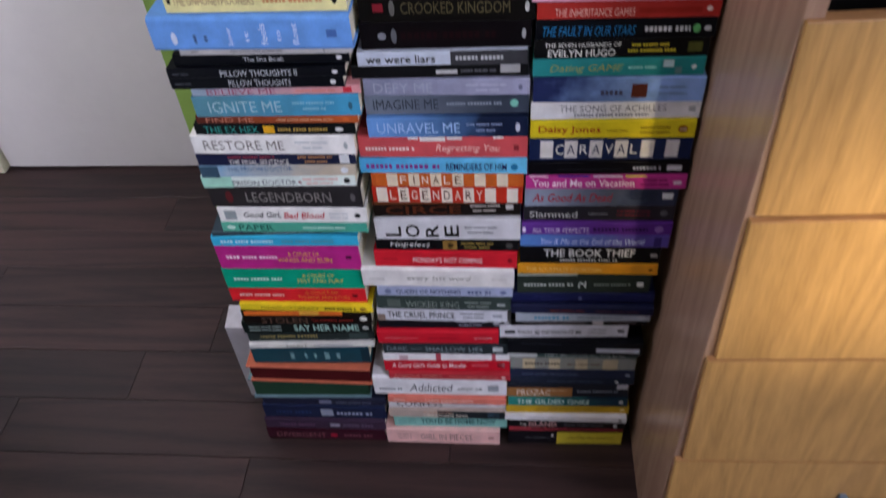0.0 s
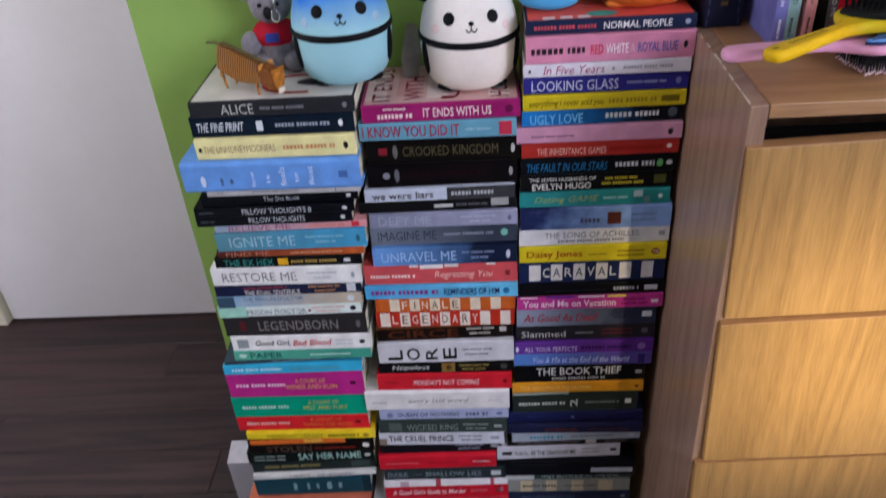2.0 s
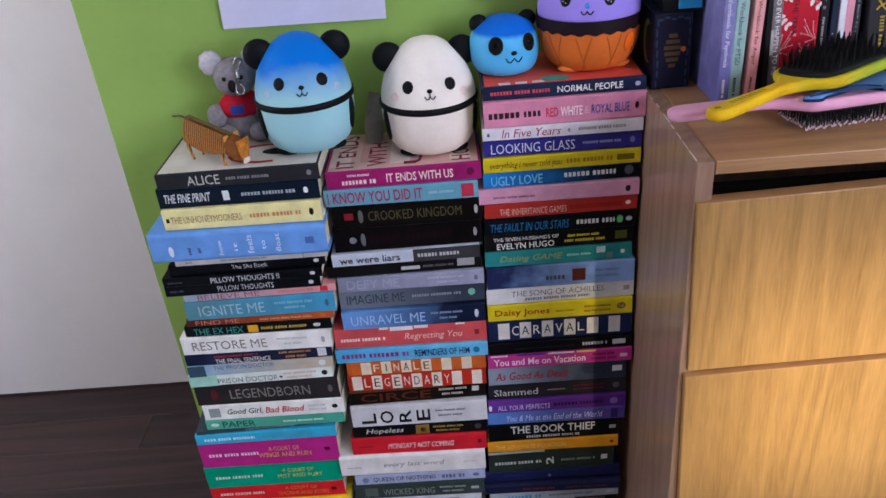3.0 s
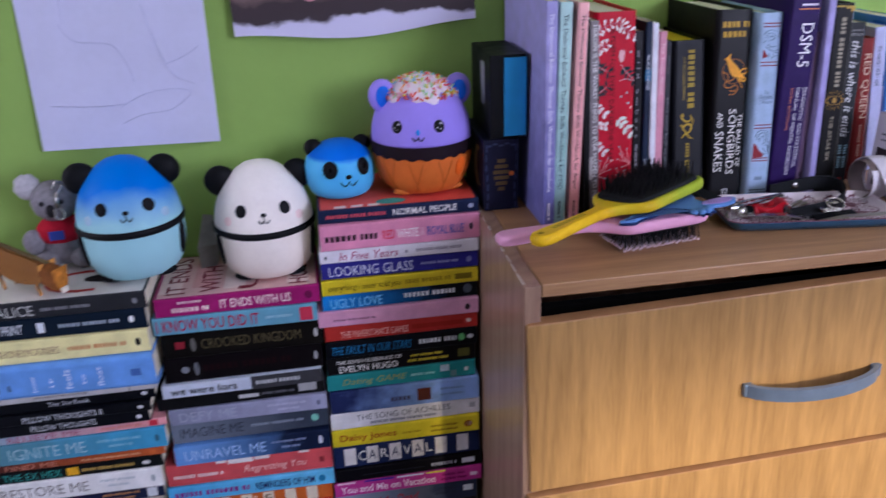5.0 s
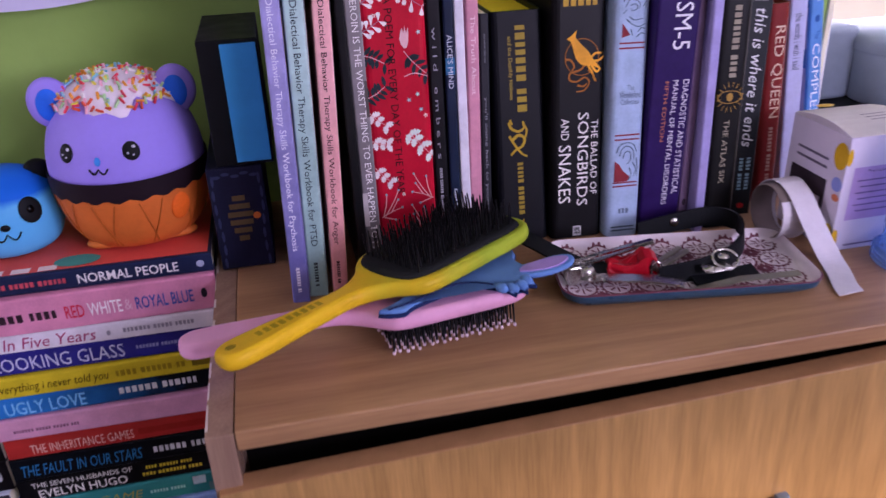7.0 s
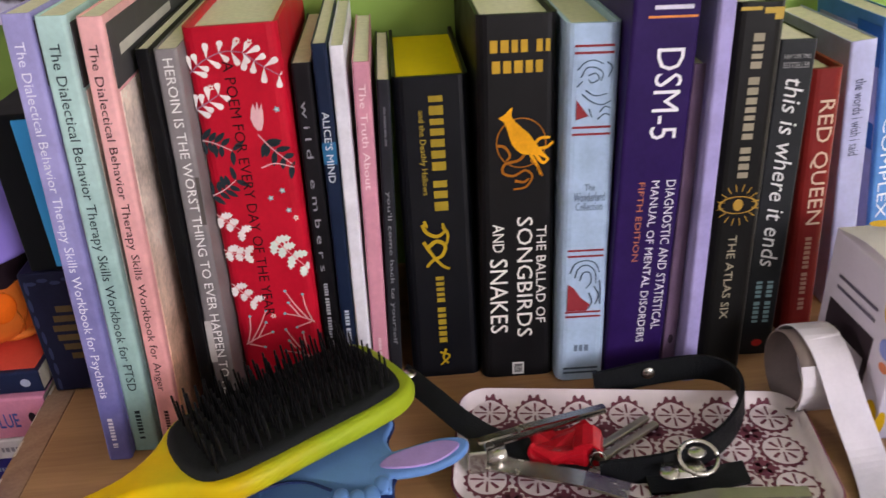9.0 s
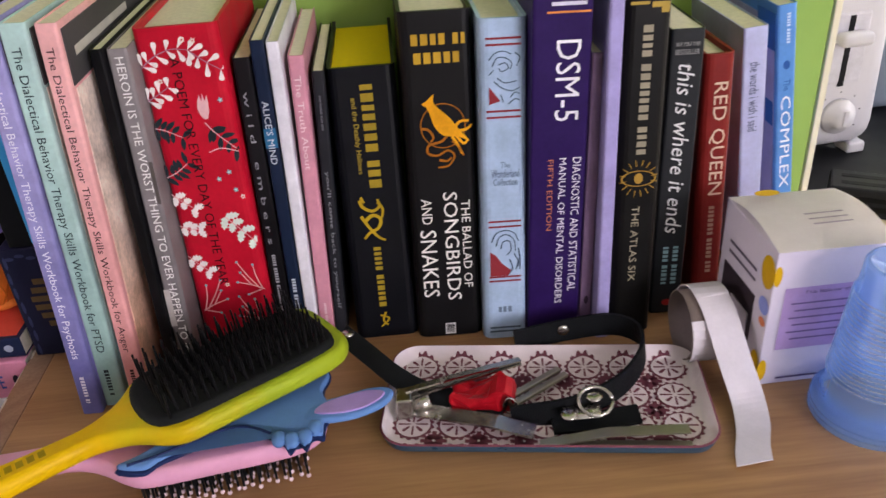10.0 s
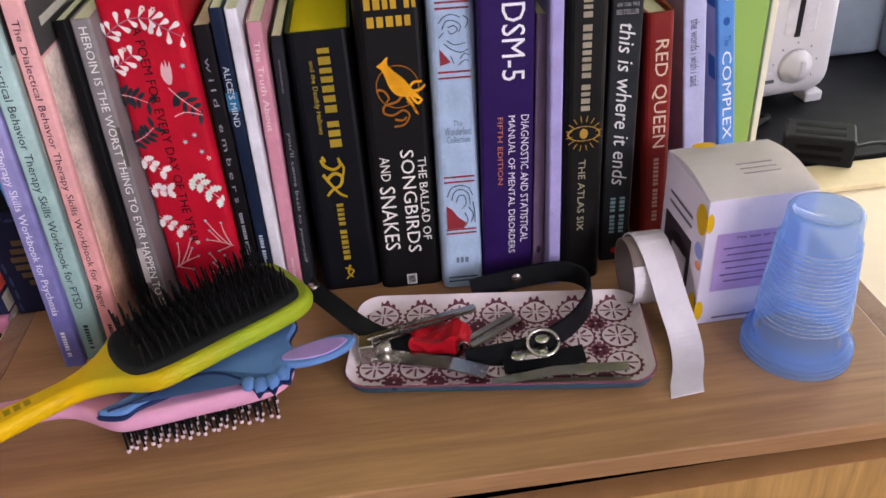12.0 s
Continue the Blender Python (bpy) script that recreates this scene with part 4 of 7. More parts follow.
lying("C", 191, 195, 22, "#2a86d8", "blue shaded paperback with pale blue title in a stack", [("UGLY LOVE", .05, .38, .42, .6, "#7cc8f4", "b")], [(.52, .85, .5, .46, "#e8ecf0")], [(.9, .97, .2, .85, "#55606c")], h2="#0f141c")
lying("C", 192, 194, 20, "#d8c31a", "mustard yellow paperback with handwritten title in a stack", [("everything i never told you", .04, .5, .45, .55, "#4a3c10", "i")], [(.53, .82, .5, .45, "#a08a14")], [(.85, .96, .3, .7, "#7a6a14")])
lying("C", 193, 194, 22.6, "#322f88", "indigo paperback with white title in a stack", [("LOOKING GLASS", .05, .58, .46, .58, "#d4d6f0")], [(.63, .87, .5, .24, "#9a9cc8")], [(.92, .96, .3, .7, "#7c7eb8")])
lying("C", 193, 194, 17.3, "#e6e2ea", "white paperback with pink script title in a stack", [("In Five Years", .12, .49, .5, .62, "#a83068", "i")], [(.6, .9, .5, .36, "#9a94a4")], [(.53, .55, .3, .6, "#9a94a4"), (.03, .045, .35, .6, "#5a5a66")])
lying("C", 196, 193, 32.6, "#de8fae", "pink paperback with coloured title in a stack", [("RED", .385, .46, .47, .36, "#d8304c", "b"), ("WHITE", .475, .61, .47, .36, "#fbf0f4", "b"), ("&", .62, .65, .47, .3, "#e8b8cc"), ("ROYAL BLUE", .665, .9, .47, .36, "#4a5aa4", "b")], [(.03, .36, .47, .36, "#3a2630")], [(.93, .96, .35, .65, "#2c2430")])
lying("C", 196, 193, 17, "#1f2846", "navy paperback with a coral red cover topping a stack", [("NORMAL PEOPLE", .46, .86, .5, .5, "#eae8e6", "b")], [(.05, .42, .5, .42, "#c8505a")], [(.93, .97, .3, .7, "#a8b0c4")], cover="#e0584a", yaw=-.4)



# ---- standing books on the chest ----
TOP = 1.040


def standing(x_base, x_top, w_mm, top_z, y, h, words, texts=(), bars=(), patches=(), h2=None, hard=False, depth=0.135, page=None, yaw=0.0):
    """A book on end, spine towards the room, leaning from x_base to x_top."""
    Wd, H = w_mm / 1000, top_z - TOP
    a = math.degrees(math.atan2(x_top - x_base, H))
    lift = 0.0004 + (Wd * math.sin(radians(a)) if a > 0 else 0.0)
    b = thing("book", words, "book", pose(x_base, y, TOP + lift, 0, a, yaw), group="books standing on the chest")
    t, r = (0.0024, min(Wd * 0.28, 0.006)) if hard else (0.0007, min(Wd * 0.2, 0.002))
    up = Matrix(((0, 0, 1, 0), (0, 1, 0, 0), (-1, 0, 0, H), (0, 0, 0, 1)))
    part("cover", moved(cover_shape(H, depth, Wd, t, r), up), paint(h, 0.4, 0.14, 45.0, h2=h2, axis=2), b)
    gap = 0.004 if hard else 0.0008
    part("page_block", box(t + 0.0001, Wd - t - 0.0001, t + 0.001, depth - gap, gap, H - gap), page or PAGE, b)
    print_on(b, lambda u, v, lf: (v * Wd, -lf, H * (1 - u)), texts, bars, patches, Wd)
    return b


SLUMP = []


def slumped(b, y_base, y_top, H):
    """Note that a standing book slumps back towards the wall by so much over its height."""
    SLUMP.append((b, (y_top - y_base) / H))
    return b


def mm_face(pts, W_mm, place, lift):
    """A flat printed shape; pts in millimetres from the spine's top left corner, right and down."""
    bm = bmesh.new()
    bm.faces.new([bm.verts.new(place(x, d, lift)) for x, d in pts])
    return bm


def stroke(pts, width, place, lift):
    """A printed line of one width, tapering a little at its end."""
    bm = bmesh.new()
    rows = []
    for k, (x, d) in enumerate(pts):
        x0, d0 = pts[max(0, k - 1)]
        x1, d1 = pts[min(len(pts) - 1, k + 1)]
        ln = math.hypot(x1 - x0, d1 - d0) or 1.0
        nx, nd = -(d1 - d0) / ln, (x1 - x0) / ln
        w = width * (1 - 0.35 * k / len(pts)) / 2
        rows.append((bm.verts.new(place(x + nx * w, d + nd * w, lift)), bm.verts.new(place(x - nx * w, d - nd * w, lift))))
    for p, q in zip(rows, rows[1:]):
        bm.faces.new((p[0], q[0], q[1], p[1]))
    return bm


def curve2(ctrl, k=5):
    return [(p.x, p.y) for p in smooth_path([(x, d, 0) for x, d in ctrl], k)]


def leaf_outline(x, d, ang, length, width, kind):
    """Outline of one leaf from its foot at (x, d), pointing along ang (degrees, 0 to the right, 90 down)."""
    if kind == "drop":
        prof = ((0, 0), (.25, .30), (.5, .62), (.75, .95), (.9, .85), (1, .45))
    elif kind == "holly":
        prof = ((0, 0), (.10, .35), (.22, .95), (.34, .55), (.50, 1.0), (.62, .50), (.76, .75), (.86, .28), (1, .0))
    else:
        prof = ((0, 0), (.2, .75), (.45, 1.0), (.7, .8), (.9, .4), (1, .05))
    ca, sa = math.cos(radians(ang)), math.sin(radians(ang))
    side = [(t * length, w * width / 2) for t, w in prof] + [(t * length, -w * width / 2) for t, w in reversed(prof[1:])]
    return [(x + p * ca - q * sa, d + p * sa + q * ca) for p, q in side]


def sprig(ob, place, stem, kind, n, length, width, leaf_mat, stem_mat, spread=55, first=0.08):
    """A printed sprig: a curved stem with leaves on both sides, each leaf a part of its own."""
    pts = curve2(stem)
    part("stem_print", stroke(pts, 0.7, place, .00045), stem_mat, ob)
    for i in range(n):
        k = int((first + (1 - first) * i / max(1, n - 1)) * (len(pts) - 1))
        x, d = pts[k]
        x0, d0 = pts[max(0, k - 1)]
        x1, d1 = pts[min(len(pts) - 1, k + 1)]
        along = math.degrees(math.atan2(d1 - d0, x1 - x0))
        for sg in (-1, 1):
            ln = length * (1.0 - 0.22 * (i % 2))
            part("leaf_print", mm_face(leaf_outline(x, d, along + sg * spread, ln, width, kind), 0, place, .00035), leaf_mat, ob)


def poem_print(b, Wd, H):
    """Sprigs, holly, twigs and small flowers printed on the red spine."""
    place = lambda x, d, lf: (min(max(x / 1000, .0008), Wd - .0008), -lf, H - d / 1000)
    white, stem_w = paint("#f0e6e4", 0.45), paint("#e8b8bc", 0.45)
    dark, mint, rose = paint("#2a3238", 0.45), paint("#dfe9df", 0.45), paint("#f0b4b4", 0.45)
    teal, gold = paint("#7fb8bc", 0.45), paint("#e8dcd0", 0.45)
    sprig(b, place, [(1, 23), (9, 17), (20, 13), (30, 14)], "drop", 6, 8.0, 3.4, white, paint("#a8788c", 0.45), 62)
    sprig(b, place, [(31, 15), (38, 21), (47, 27)], "drop", 4, 8.6, 3.6, white, paint("#a8788c", 0.45), 62)
    sprig(b, place, [(1, 42), (7, 39), (14, 35)], "drop", 4, 8.0, 3.6, white, paint("#a8788c", 0.45), 60)
    sprig(b, place, [(1, 59), (7, 61), (16, 66)], "fern", 5, 8.5, 3.2, dark, stem_w, 65)
    sprig(b, place, [(1, 91), (8, 88), (15, 83)], "fern", 5, 8.5, 3.2, dark, stem_w, 65)
    sprig(b, place, [(31, 58), (37, 66), (47, 76)], "fern", 5, 9.0, 3.4, dark, stem_w, 55, 0.3)
    part("stem_print", stroke(curve2([(30, 77), (38, 75), (48, 78)]), .8, place, .0005), stem_w, b)
    part("flower_print", mm_face([(28.5, 49), (29.5, 44), (31, 41), (31.8, 45), (33, 40), (33.8, 45), (35.4, 41), (35.6, 46), (35, 52), (33.4, 56), (31.4, 56), (29.4, 53)], 0, place, .0004), stem_w, b)
    for stem in ([(1, 102), (6, 107), (13, 113)], [(1, 124), (7, 127), (13, 128)], [(2, 146), (7, 152), (13, 158)]):
        sprig(b, place, stem, "holly", 3, 7.2, 5.2, white, rose, 52, 0.25)
    sprig(b, place, [(31, 121), (38, 129), (48, 141)], "holly", 4, 9.6, 5.8, mint, rose, 55, 0.05)
    for x0, d0, sg in ((47, 176, -1), (4, 188, 1), (44, 202, -1)):
        tw = [[(x0, d0), (x0 + sg * 8, d0 - 4), (x0 + sg * 17, d0 - 7)], [(x0 + sg * 3, d0 - 1), (x0 + sg * 10, d0 - 12), (x0 + sg * 15, d0 - 22)], [(x0 + sg * 1, d0), (x0 + sg * 4, d0 - 10), (x0 + sg * 5, d0 - 19)], [(x0 + sg * 8, d0 - 4), (x0 + sg * 14, d0 - 14)], [(x0 + sg * 2, d0), (x0 + sg * 11, d0 + 3)]]
        for t in tw:
            part("twig_print", stroke(curve2(t) if len(t) > 2 else t, .9, place, .00045), rose, b)
            x, d = t[-1]
            part("bud_print", mm_face([(x + 1.0 * math.cos(k), d + 1.0 * math.sin(k)) for k in (0, 1.05, 2.1, 3.14, 4.2, 5.2)], 0, place, .0005), teal, b)
    for x, d, m in ((43, 45, teal), (39.5, 91, teal), (32.5, 95, teal), (41.5, 103, teal), (10.5, 31, gold), (28, 8, gold), (34, 9, gold), (23, 170, gold), (45, 108, gold)):
        part("flower_print", mm_face([(x + (2.0 if k % 2 else 1.0) * math.cos(k * math.pi / 5), d + (2.0 if k % 2 else 1.0) * math.sin(k * math.pi / 5)) for k in range(10)], 0, place, .0005), m, b)
        part("flower_heart", mm_face([(x + .6 * math.cos(k), d + .6 * math.sin(k)) for k in (0, 1.25, 2.5, 3.75, 5)], 0, place, .0006), paint("#c3172f", 0.45) if m is gold else gold, b)


def bird_emblem(b, Wd, H):
    """Golden bird over a thin ring with a coiled tail below."""
    p3 = lambda x, d, lf: (x / 1000, -lf, H - d / 1000)
    gold2, bright = paint("#a8661a", 0.35, 0.2), paint("#eda51c", 0.35, 0.2)
    cx, cd, R = 24.5, 70.0, 14.5
    bm = bmesh.new()
    n = 40
    ring = [[bm.verts.new(p3(cx + r * math.cos(2 * math.pi * i / n), cd + r * math.sin(2 * math.pi * i / n), .0005)) for i in range(n)] for r in (R - .7, R)]
    for i in range(n):
        bm.faces.new((ring[0][i], ring[0][(i + 1) % n], ring[1][(i + 1) % n], ring[1][i]))
    part("emblem_ring", bm, gold2, b)
    body = curve2([(11.5, 55.5), (15.5, 53.0), (19.5, 49.5), (19.0, 54.5), (22.5, 59.0), (29, 65), (34, 72), (41, 80.5), (34.5, 77.5), (29, 77), (23.5, 75.5), (19, 70), (16.5, 62), (14.5, 57.5)], 3)
    bm = bmesh.new()
    bm.faces.new([bm.verts.new(p3(x, d, .0007)) for x, d in body])
    part("emblem_bird", bm, bright, b)
    for t in ([(30, 74), (35, 68), (41, 67.5)], [(32, 76), (37, 82), (40, 80)], [(30, 77), (34, 84), (36, 89)], [(31, 74), (39, 73), (43, 70)]):
        part("emblem_feather", stroke(curve2(t), 2.0, p3, .0006), bright, b)
    for t in ([(27, 76), (23, 80), (15, 82), (14, 87), (20, 89), (27, 86), (31, 90), (27, 96), (20, 97)], [(10.5, 71), (15, 72), (18, 77), (16, 80)], [(30, 80), (34, 84), (37, 90)], [(21, 92), (26, 93), (29, 91)]):
        part("emblem_scroll", stroke(curve2(t), 1.7, p3, .0006), gold2, b)


def book_row():
    dbt = "The Dialectical Behavior Therapy Skills Workbook for "
    for xb, xt, w, tz, yb, yt, c, c2, s, ink, col, side in (
            (.4500, .4554, 13.0, 1.287, .835, .857, "#6a6aa6", "#a49fd4", "Psychosis", "#e8e6f4", "purple", "#8d8ac6"),
            (.4632, .4705, 14.0, 1.2852, .841, .856, "#93b8b4", "#b4d6d2", "PTSD", "#26343a", "pale teal", "#9ac0c4"),
            (.4809, .4899, 11.5, 1.2844, .839, .853, "#e09c9c", "#f0b4b4", "Anger", "#3a2024", "salmon pink", "#e4b094")):
        b = slumped(standing(xb, xt, w, tz, yb, c, col + " tall workbook standing among books on the chest",
                     [(dbt + s, .05, .83, .42, .46, ink)], [(.885, .965, .45, .34, ink)], h2=c2, depth=.185), yb, yt, tz - TOP)
        part("cover_print", box(w / 1000 + .0001, w / 1000 + .0006, .006, .181, .004, tz - TOP - .036), paint(side, 0.4, 0.45, 38.0, h2="#f0dcd0", axis=2, lo=0.45), b, "mottled front cover")
        part("cover_strip", box(w / 1000 + .0001, w / 1000 + .0007, .004, .181, tz - TOP - .034, tz - TOP - .004), paint("#4c4a4c", 0.45), b, "dark strip across the cover")
        part("cover_lettering", box(w / 1000 + .0007, w / 1000 + .0008, .016, .120, tz - TOP - .021, tz - TOP - .016), paint("#c8c4bc", 0.45), b)
    slumped(standing(.5045, .5050, 6.8, 1.263, .853, "#0f0f12", "thin black paperback leaning among books on the chest", depth=.14), .853, .876, .223)
    slumped(standing(.5118, .5120, 11.8, 1.2609, .856, "#6c6669", "grey paperback with white title standing on the chest", [("HEROIN IS THE WORST THING TO EVER HAPPEN TO ME", .02, .90, .56, .42, "#efeceb")], [], [(.68, .80, .02, .34, "#b8b2b0"), (.30, .42, .8, .98, "#57514f")], h2="#8a8486", depth=.14), .856, .882, .221)
    b = slumped(standing(.5245, .5235, 49.5, 1.2676, .881, "#c3172f", "bright red hardback with white and green leaf pattern", [("A POEM FOR EVERY DAY OF THE YEAR", .078, .745, .43, .12, "#2a1416")], hard=True, depth=.140), .881, .896, .2276)
    poem_print(b, .0495, .2276)
    slumped(standing(.5745, .5755, 11, 1.2433, .884, "#0d0c0f", "black paperback with pale title standing on the chest", [("w i l d   e m b e r s", .10, .60, .45, .32, "#9a9aa2")], [(.64, .88, .45, .34, "#a8a8b0")], h2="#1a181c", depth=.128), .884, .905, .2033)
    slumped(standing(.5862, .5878, 8.3, 1.2535, .882, "#18243c", "navy thin paperback standing on the chest", [("ALICE'S MIND", .17, .36, .5, .5, "#d4dae4")], [(.74, .86, .5, .5, "#c0c8d4")], [(.25, .31, .05, .95, "#2c6a94")], depth=.125), .882, .903, .2135)
    slumped(standing(.5950, .5969, 7.9, 1.2512, .880, "#e2e0ea", "white thin paperback standing on the chest", depth=.125), .880, .906, .2112)
    slumped(standing(.6033, .6080, 9.7, 1.2404, .885, "#d492a4", "dusty pink paperback standing on the chest", [("The Truth About", .06, .36, .5, .4, "#f0d4dc")], [(.84, .92, .5, .3, "#efd0da")], depth=.122), .885, .910, .2004)
    slumped(standing(.6134, .6203, 7.8, 1.2272, .885, "#23242a", "charcoal thin paperback standing on the chest", [("you'll come back to yourself", .34, .86, .5, .42, "#8d9096")], [(.08, .2, .5, .25, "#6a6c72")], depth=.118), .885, .918, .1872)
    b = slumped(standing(.6281, .6291, 43.8, 1.2269, .887, "#0e0f15", "black hardback with gold lettering and yellow page edges", [("and the Deathly Hallows", .10, .365, .34, .10, "#b0983a")], [(.058, .425, .55, .30, "#a08828"), (.64, .88, .47, .18, "#a08828")], hard=True, depth=.118, page=PAGE_YELLOW), .887, .920, .1869)
    p2 = lambda x, d, lf: (x / 1000, -lf, .1869 - d / 1000)
    gold = paint("#b8981f", 0.4, 0.2)
    for t, w in (([(12, 86), (14, 91), (20, 94), (25, 91), (24, 86)], 2.4), ([(14, 101), (20, 97), (25, 100), (23, 106), (17, 109), (13, 113)], 2.6), ([(12, 97), (16, 104), (22, 112), (27, 115)], 2.2), ([(24, 88), (27, 93), (26, 99)], 2.0), ([(13, 84), (15, 88)], 1.8), ([(22, 168), (20, 174), (23, 178)], 1.6), ([(18, 170), (24, 173), (18, 179)], 1.4)):
        part("emblem_print", stroke(curve2(t), w, p2, .0005), gold, b)
    b = slumped(standing(.6721, .6766, 45.2, 1.2607, .880, "#141315", "black thick hardback with gold emblem and white title", [("SONGBIRDS", .518, .873, .59, .21, "#eeeae4"), ("THE BALLAD OF", .545, .832, .81, .13, "#eeeae4"), ("SNAKES", .635, .858, .24, .24, "#eeeae4"), ("AND", .535, .615, .24, .15, "#eeeae4")],
                 [(.060, .090, .53, 1.18, "#c0982e"), (.110, .140, .52, 1.08, "#c0982e")], [(.955, .993, .42, .58, "#d8d8d8"), (.960, .988, .44, .56, "#1a1a1c")], hard=True, depth=.135), .880, .908, .2207)
    bird_emblem(b, .0452, .2207)
    red = "#8c3038"
    b = slumped(standing(.7174, .7239, 30.0, 1.2563, .871, "#a8c0dc", "pale blue cloth hardback with dark red line prints", [("The", .407, .425, .52, .2, "#6c7c94", "r"), ("Wonderland", .43, .455, .52, .60, "#6c7c94", "r"), ("Collection", .458, .480, .52, .52, "#6c7c94", "r")],
                 [(.885, .905, .5, .5, "#6c7c94")], [(.050, .056, .14, .86, red), (.067, .073, .14, .86, red), (.253, .259, .14, .86, red), (.271, .277, .14, .86, red), (.592, .598, .14, .86, red), (.609, .615, .14, .86, red), (.778, .784, .14, .86, red), (.792, .798, .14, .86, red), (.958, .964, .14, .86, "#4c5a70"), (.972, .978, .14, .86, "#4c5a70")], hard=True, depth=.147), .871, .895, .2163)
    p4 = lambda x, d, lf: (x / 1000, -lf, .2163 - d / 1000)
    ink, redm = paint("#4a5a70", 0.5), paint(red, 0.5)
    for t in ([(6, 24), (10, 20), (15, 19), (20, 21)], [(8, 28), (11, 23), (16, 23), (20, 26), (19, 30)], [(12, 27), (16, 26), (18, 29), (14, 31), (12, 29)], [(22, 20), (25, 23), (23, 28)], [(9, 37), (14, 41), (20, 43), (25, 41)], [(11, 35), (16, 38), (23, 37)], [(6, 33), (9, 30)], [(19, 47), (22, 44), (25, 45)], [(18, 51), (22, 48), (25, 49)], [(13, 45), (15, 50)]):
        part("line_print", stroke(curve2(t), .8, p4, .0006), ink, b)
    part("patch_print", mm_face([(6, 40), (13, 49), (6, 51)], 0, p4, .0006), redm, b)
    for t in ([(6, 143), (9, 137), (15, 135), (21, 137), (24, 143)], [(9, 146), (11, 140), (16, 138), (21, 142), (22, 150)], [(12, 148), (14, 143), (18, 143), (19, 149), (16, 153)], [(21, 152), (24, 158), (22, 164)], [(18, 156), (20, 162), (18, 167)], [(24, 148), (25, 156), (25, 164)]):
        part("line_print", stroke(curve2(t), .9, p4, .0006), ink, b)
    part("patch_print", mm_face([(5, 150), (9, 153), (13, 159), (19, 164), (17, 168), (5, 168)], 0, p4, .0005), redm, b)
    slumped(standing(.7479, .7547, 35.6, 1.2766, .872, "#2c1852", "deep purple thick hardback with white lettering", [("DSM-5", .136, .345, .61, .42, "#f0eef6"), ("DIAGNOSTIC AND STATISTICAL", .447, .86, .83, .15, "#e6e2ee"), ("MANUAL OF MENTAL DISORDERS", .447, .898, .58, .13, "#e6e2ee"), ("FIFTH EDITION", .45, .66, .36, .10, "#c87a5a")],
             [], [(.066, .071, .23, .96, "#e08a4a"), (.044, .053, .31, .88, "#dcd8e8")], depth=.150), .872, .882, .2366)
    slumped(standing(.7845, .7915, 8.6, 1.2330, .873, "#77607c", "mauve thin notebook standing among books on the chest", [], [], [(.86, .9, .3, .7, "#3a2c3c")], depth=.135), .873, .888, .193)
    slumped(standing(.7940, .7991, 8.6, 1.2783, .861, "#a59dd0", "lavender tall paperback standing among books on the chest", depth=.148), .861, .880, .2383)
    b = slumped(standing(.8042, .8101, 28.6, 1.2635, .864, "#111010", "black hardback with thin gold lettering", [("THE ATLAS SIX", .58, .822, .46, .17, "#a89f88")], [(.07, .427, .5, .34, "#9a917c")], [(.010, .018, .1, .5, "#b89a44"), (.012, .026, .55, .92, "#b89a44"), (.026, .040, .75, .92, "#b89a44")], hard=True, depth=.143), .864, .887, .2235)
    H2, W5 = .2235, .0286
    pe = lambda u, v: (v * W5, -.0006, H2 * (1 - u))
    gold_eye = paint("#b08a3c", 0.35, 0.1)
    part("eye_print", disc(pe, .496, .48, .016, .10, 16), gold_eye, b)
    bm = bmesh.new()
    n = 24
    ring = [[bm.verts.new(pe(.496 + s * .024 * math.sin(2 * math.pi * i / n), .48 + s * .40 * math.cos(2 * math.pi * i / n))) for i in range(n)] for s in (.9, 1.0)]
    for i in range(n):
        bm.faces.new((ring[0][i], ring[0][(i + 1) % n], ring[1][(i + 1) % n], ring[1][i]))
    part("eye_outline", bm, gold_eye, b)
    for i in range(16):
        a = math.pi * (i + .5) / 8
        bm = bmesh.new()
        bm.faces.new([bm.verts.new(pe(.496 + r * .056 * math.sin(a + d), .48 + r * .44 * math.cos(a + d))) for r, d in ((.66, -.03), (1, -.02), (1, .02), (.66, .03))])
        part("eye_ray", bm, gold_eye, b)
    slumped(standing(.8385, .8440, 21.8, 1.2389, .882, "#26282b", "charcoal paperback with handwritten white title", [("this is where it ends", .107, .688, .52, .5, "#dedede", "i"), ("BESTSELLER", .062, .078, .5, .7, "#9a9a9a", "r"), ("NEW YORK TIMES", .040, .052, .5, .7, "#9a9a9a", "r")], [(.738, .888, .68, .28, "#8fb4bc"), (.738, .888, .36, .28, "#8fb4bc")], [(.943, .973, .35, .7, "#c03030")], depth=.13), .882, .901, .1989)
    slumped(standing(.8755, .8727, 21.0, 1.2168, .899, "#7c221f", "dark red hardback with pale title", [("RED QUEEN", .104, .552, .52, .52, "#d8bca4")], [(.60, .90, .5, .3, "#b08a78")], hard=True, depth=.11), .899, .915, .1768)
    b = slumped(standing(.9209, .9053, 16.8, 1.2263, .929, "#b9bee2", "pale lavender paperback leaning among books on the chest", [("the words i wish i said", .125, .395, .49, .40, "#4a4e6c")], [], depth=.098), .929, .935, .1863)
    b = slumped(standing(.9573, .9342, 13.4, 1.2358, .943, "#5a92d4", "sky blue paperback with jigsaw print leaning at the row's end", [("COMPLEX", .331, .70, .5, .52, "#eef4fb"), ("The", .269, .31, .53, .36, "#2c5ca0")], [(.03, .145, .55, .3, "#c4daf2")], [(.195, .235, .3, .7, "#2c5ca0")], depth=.085), .943, .951, .1958)
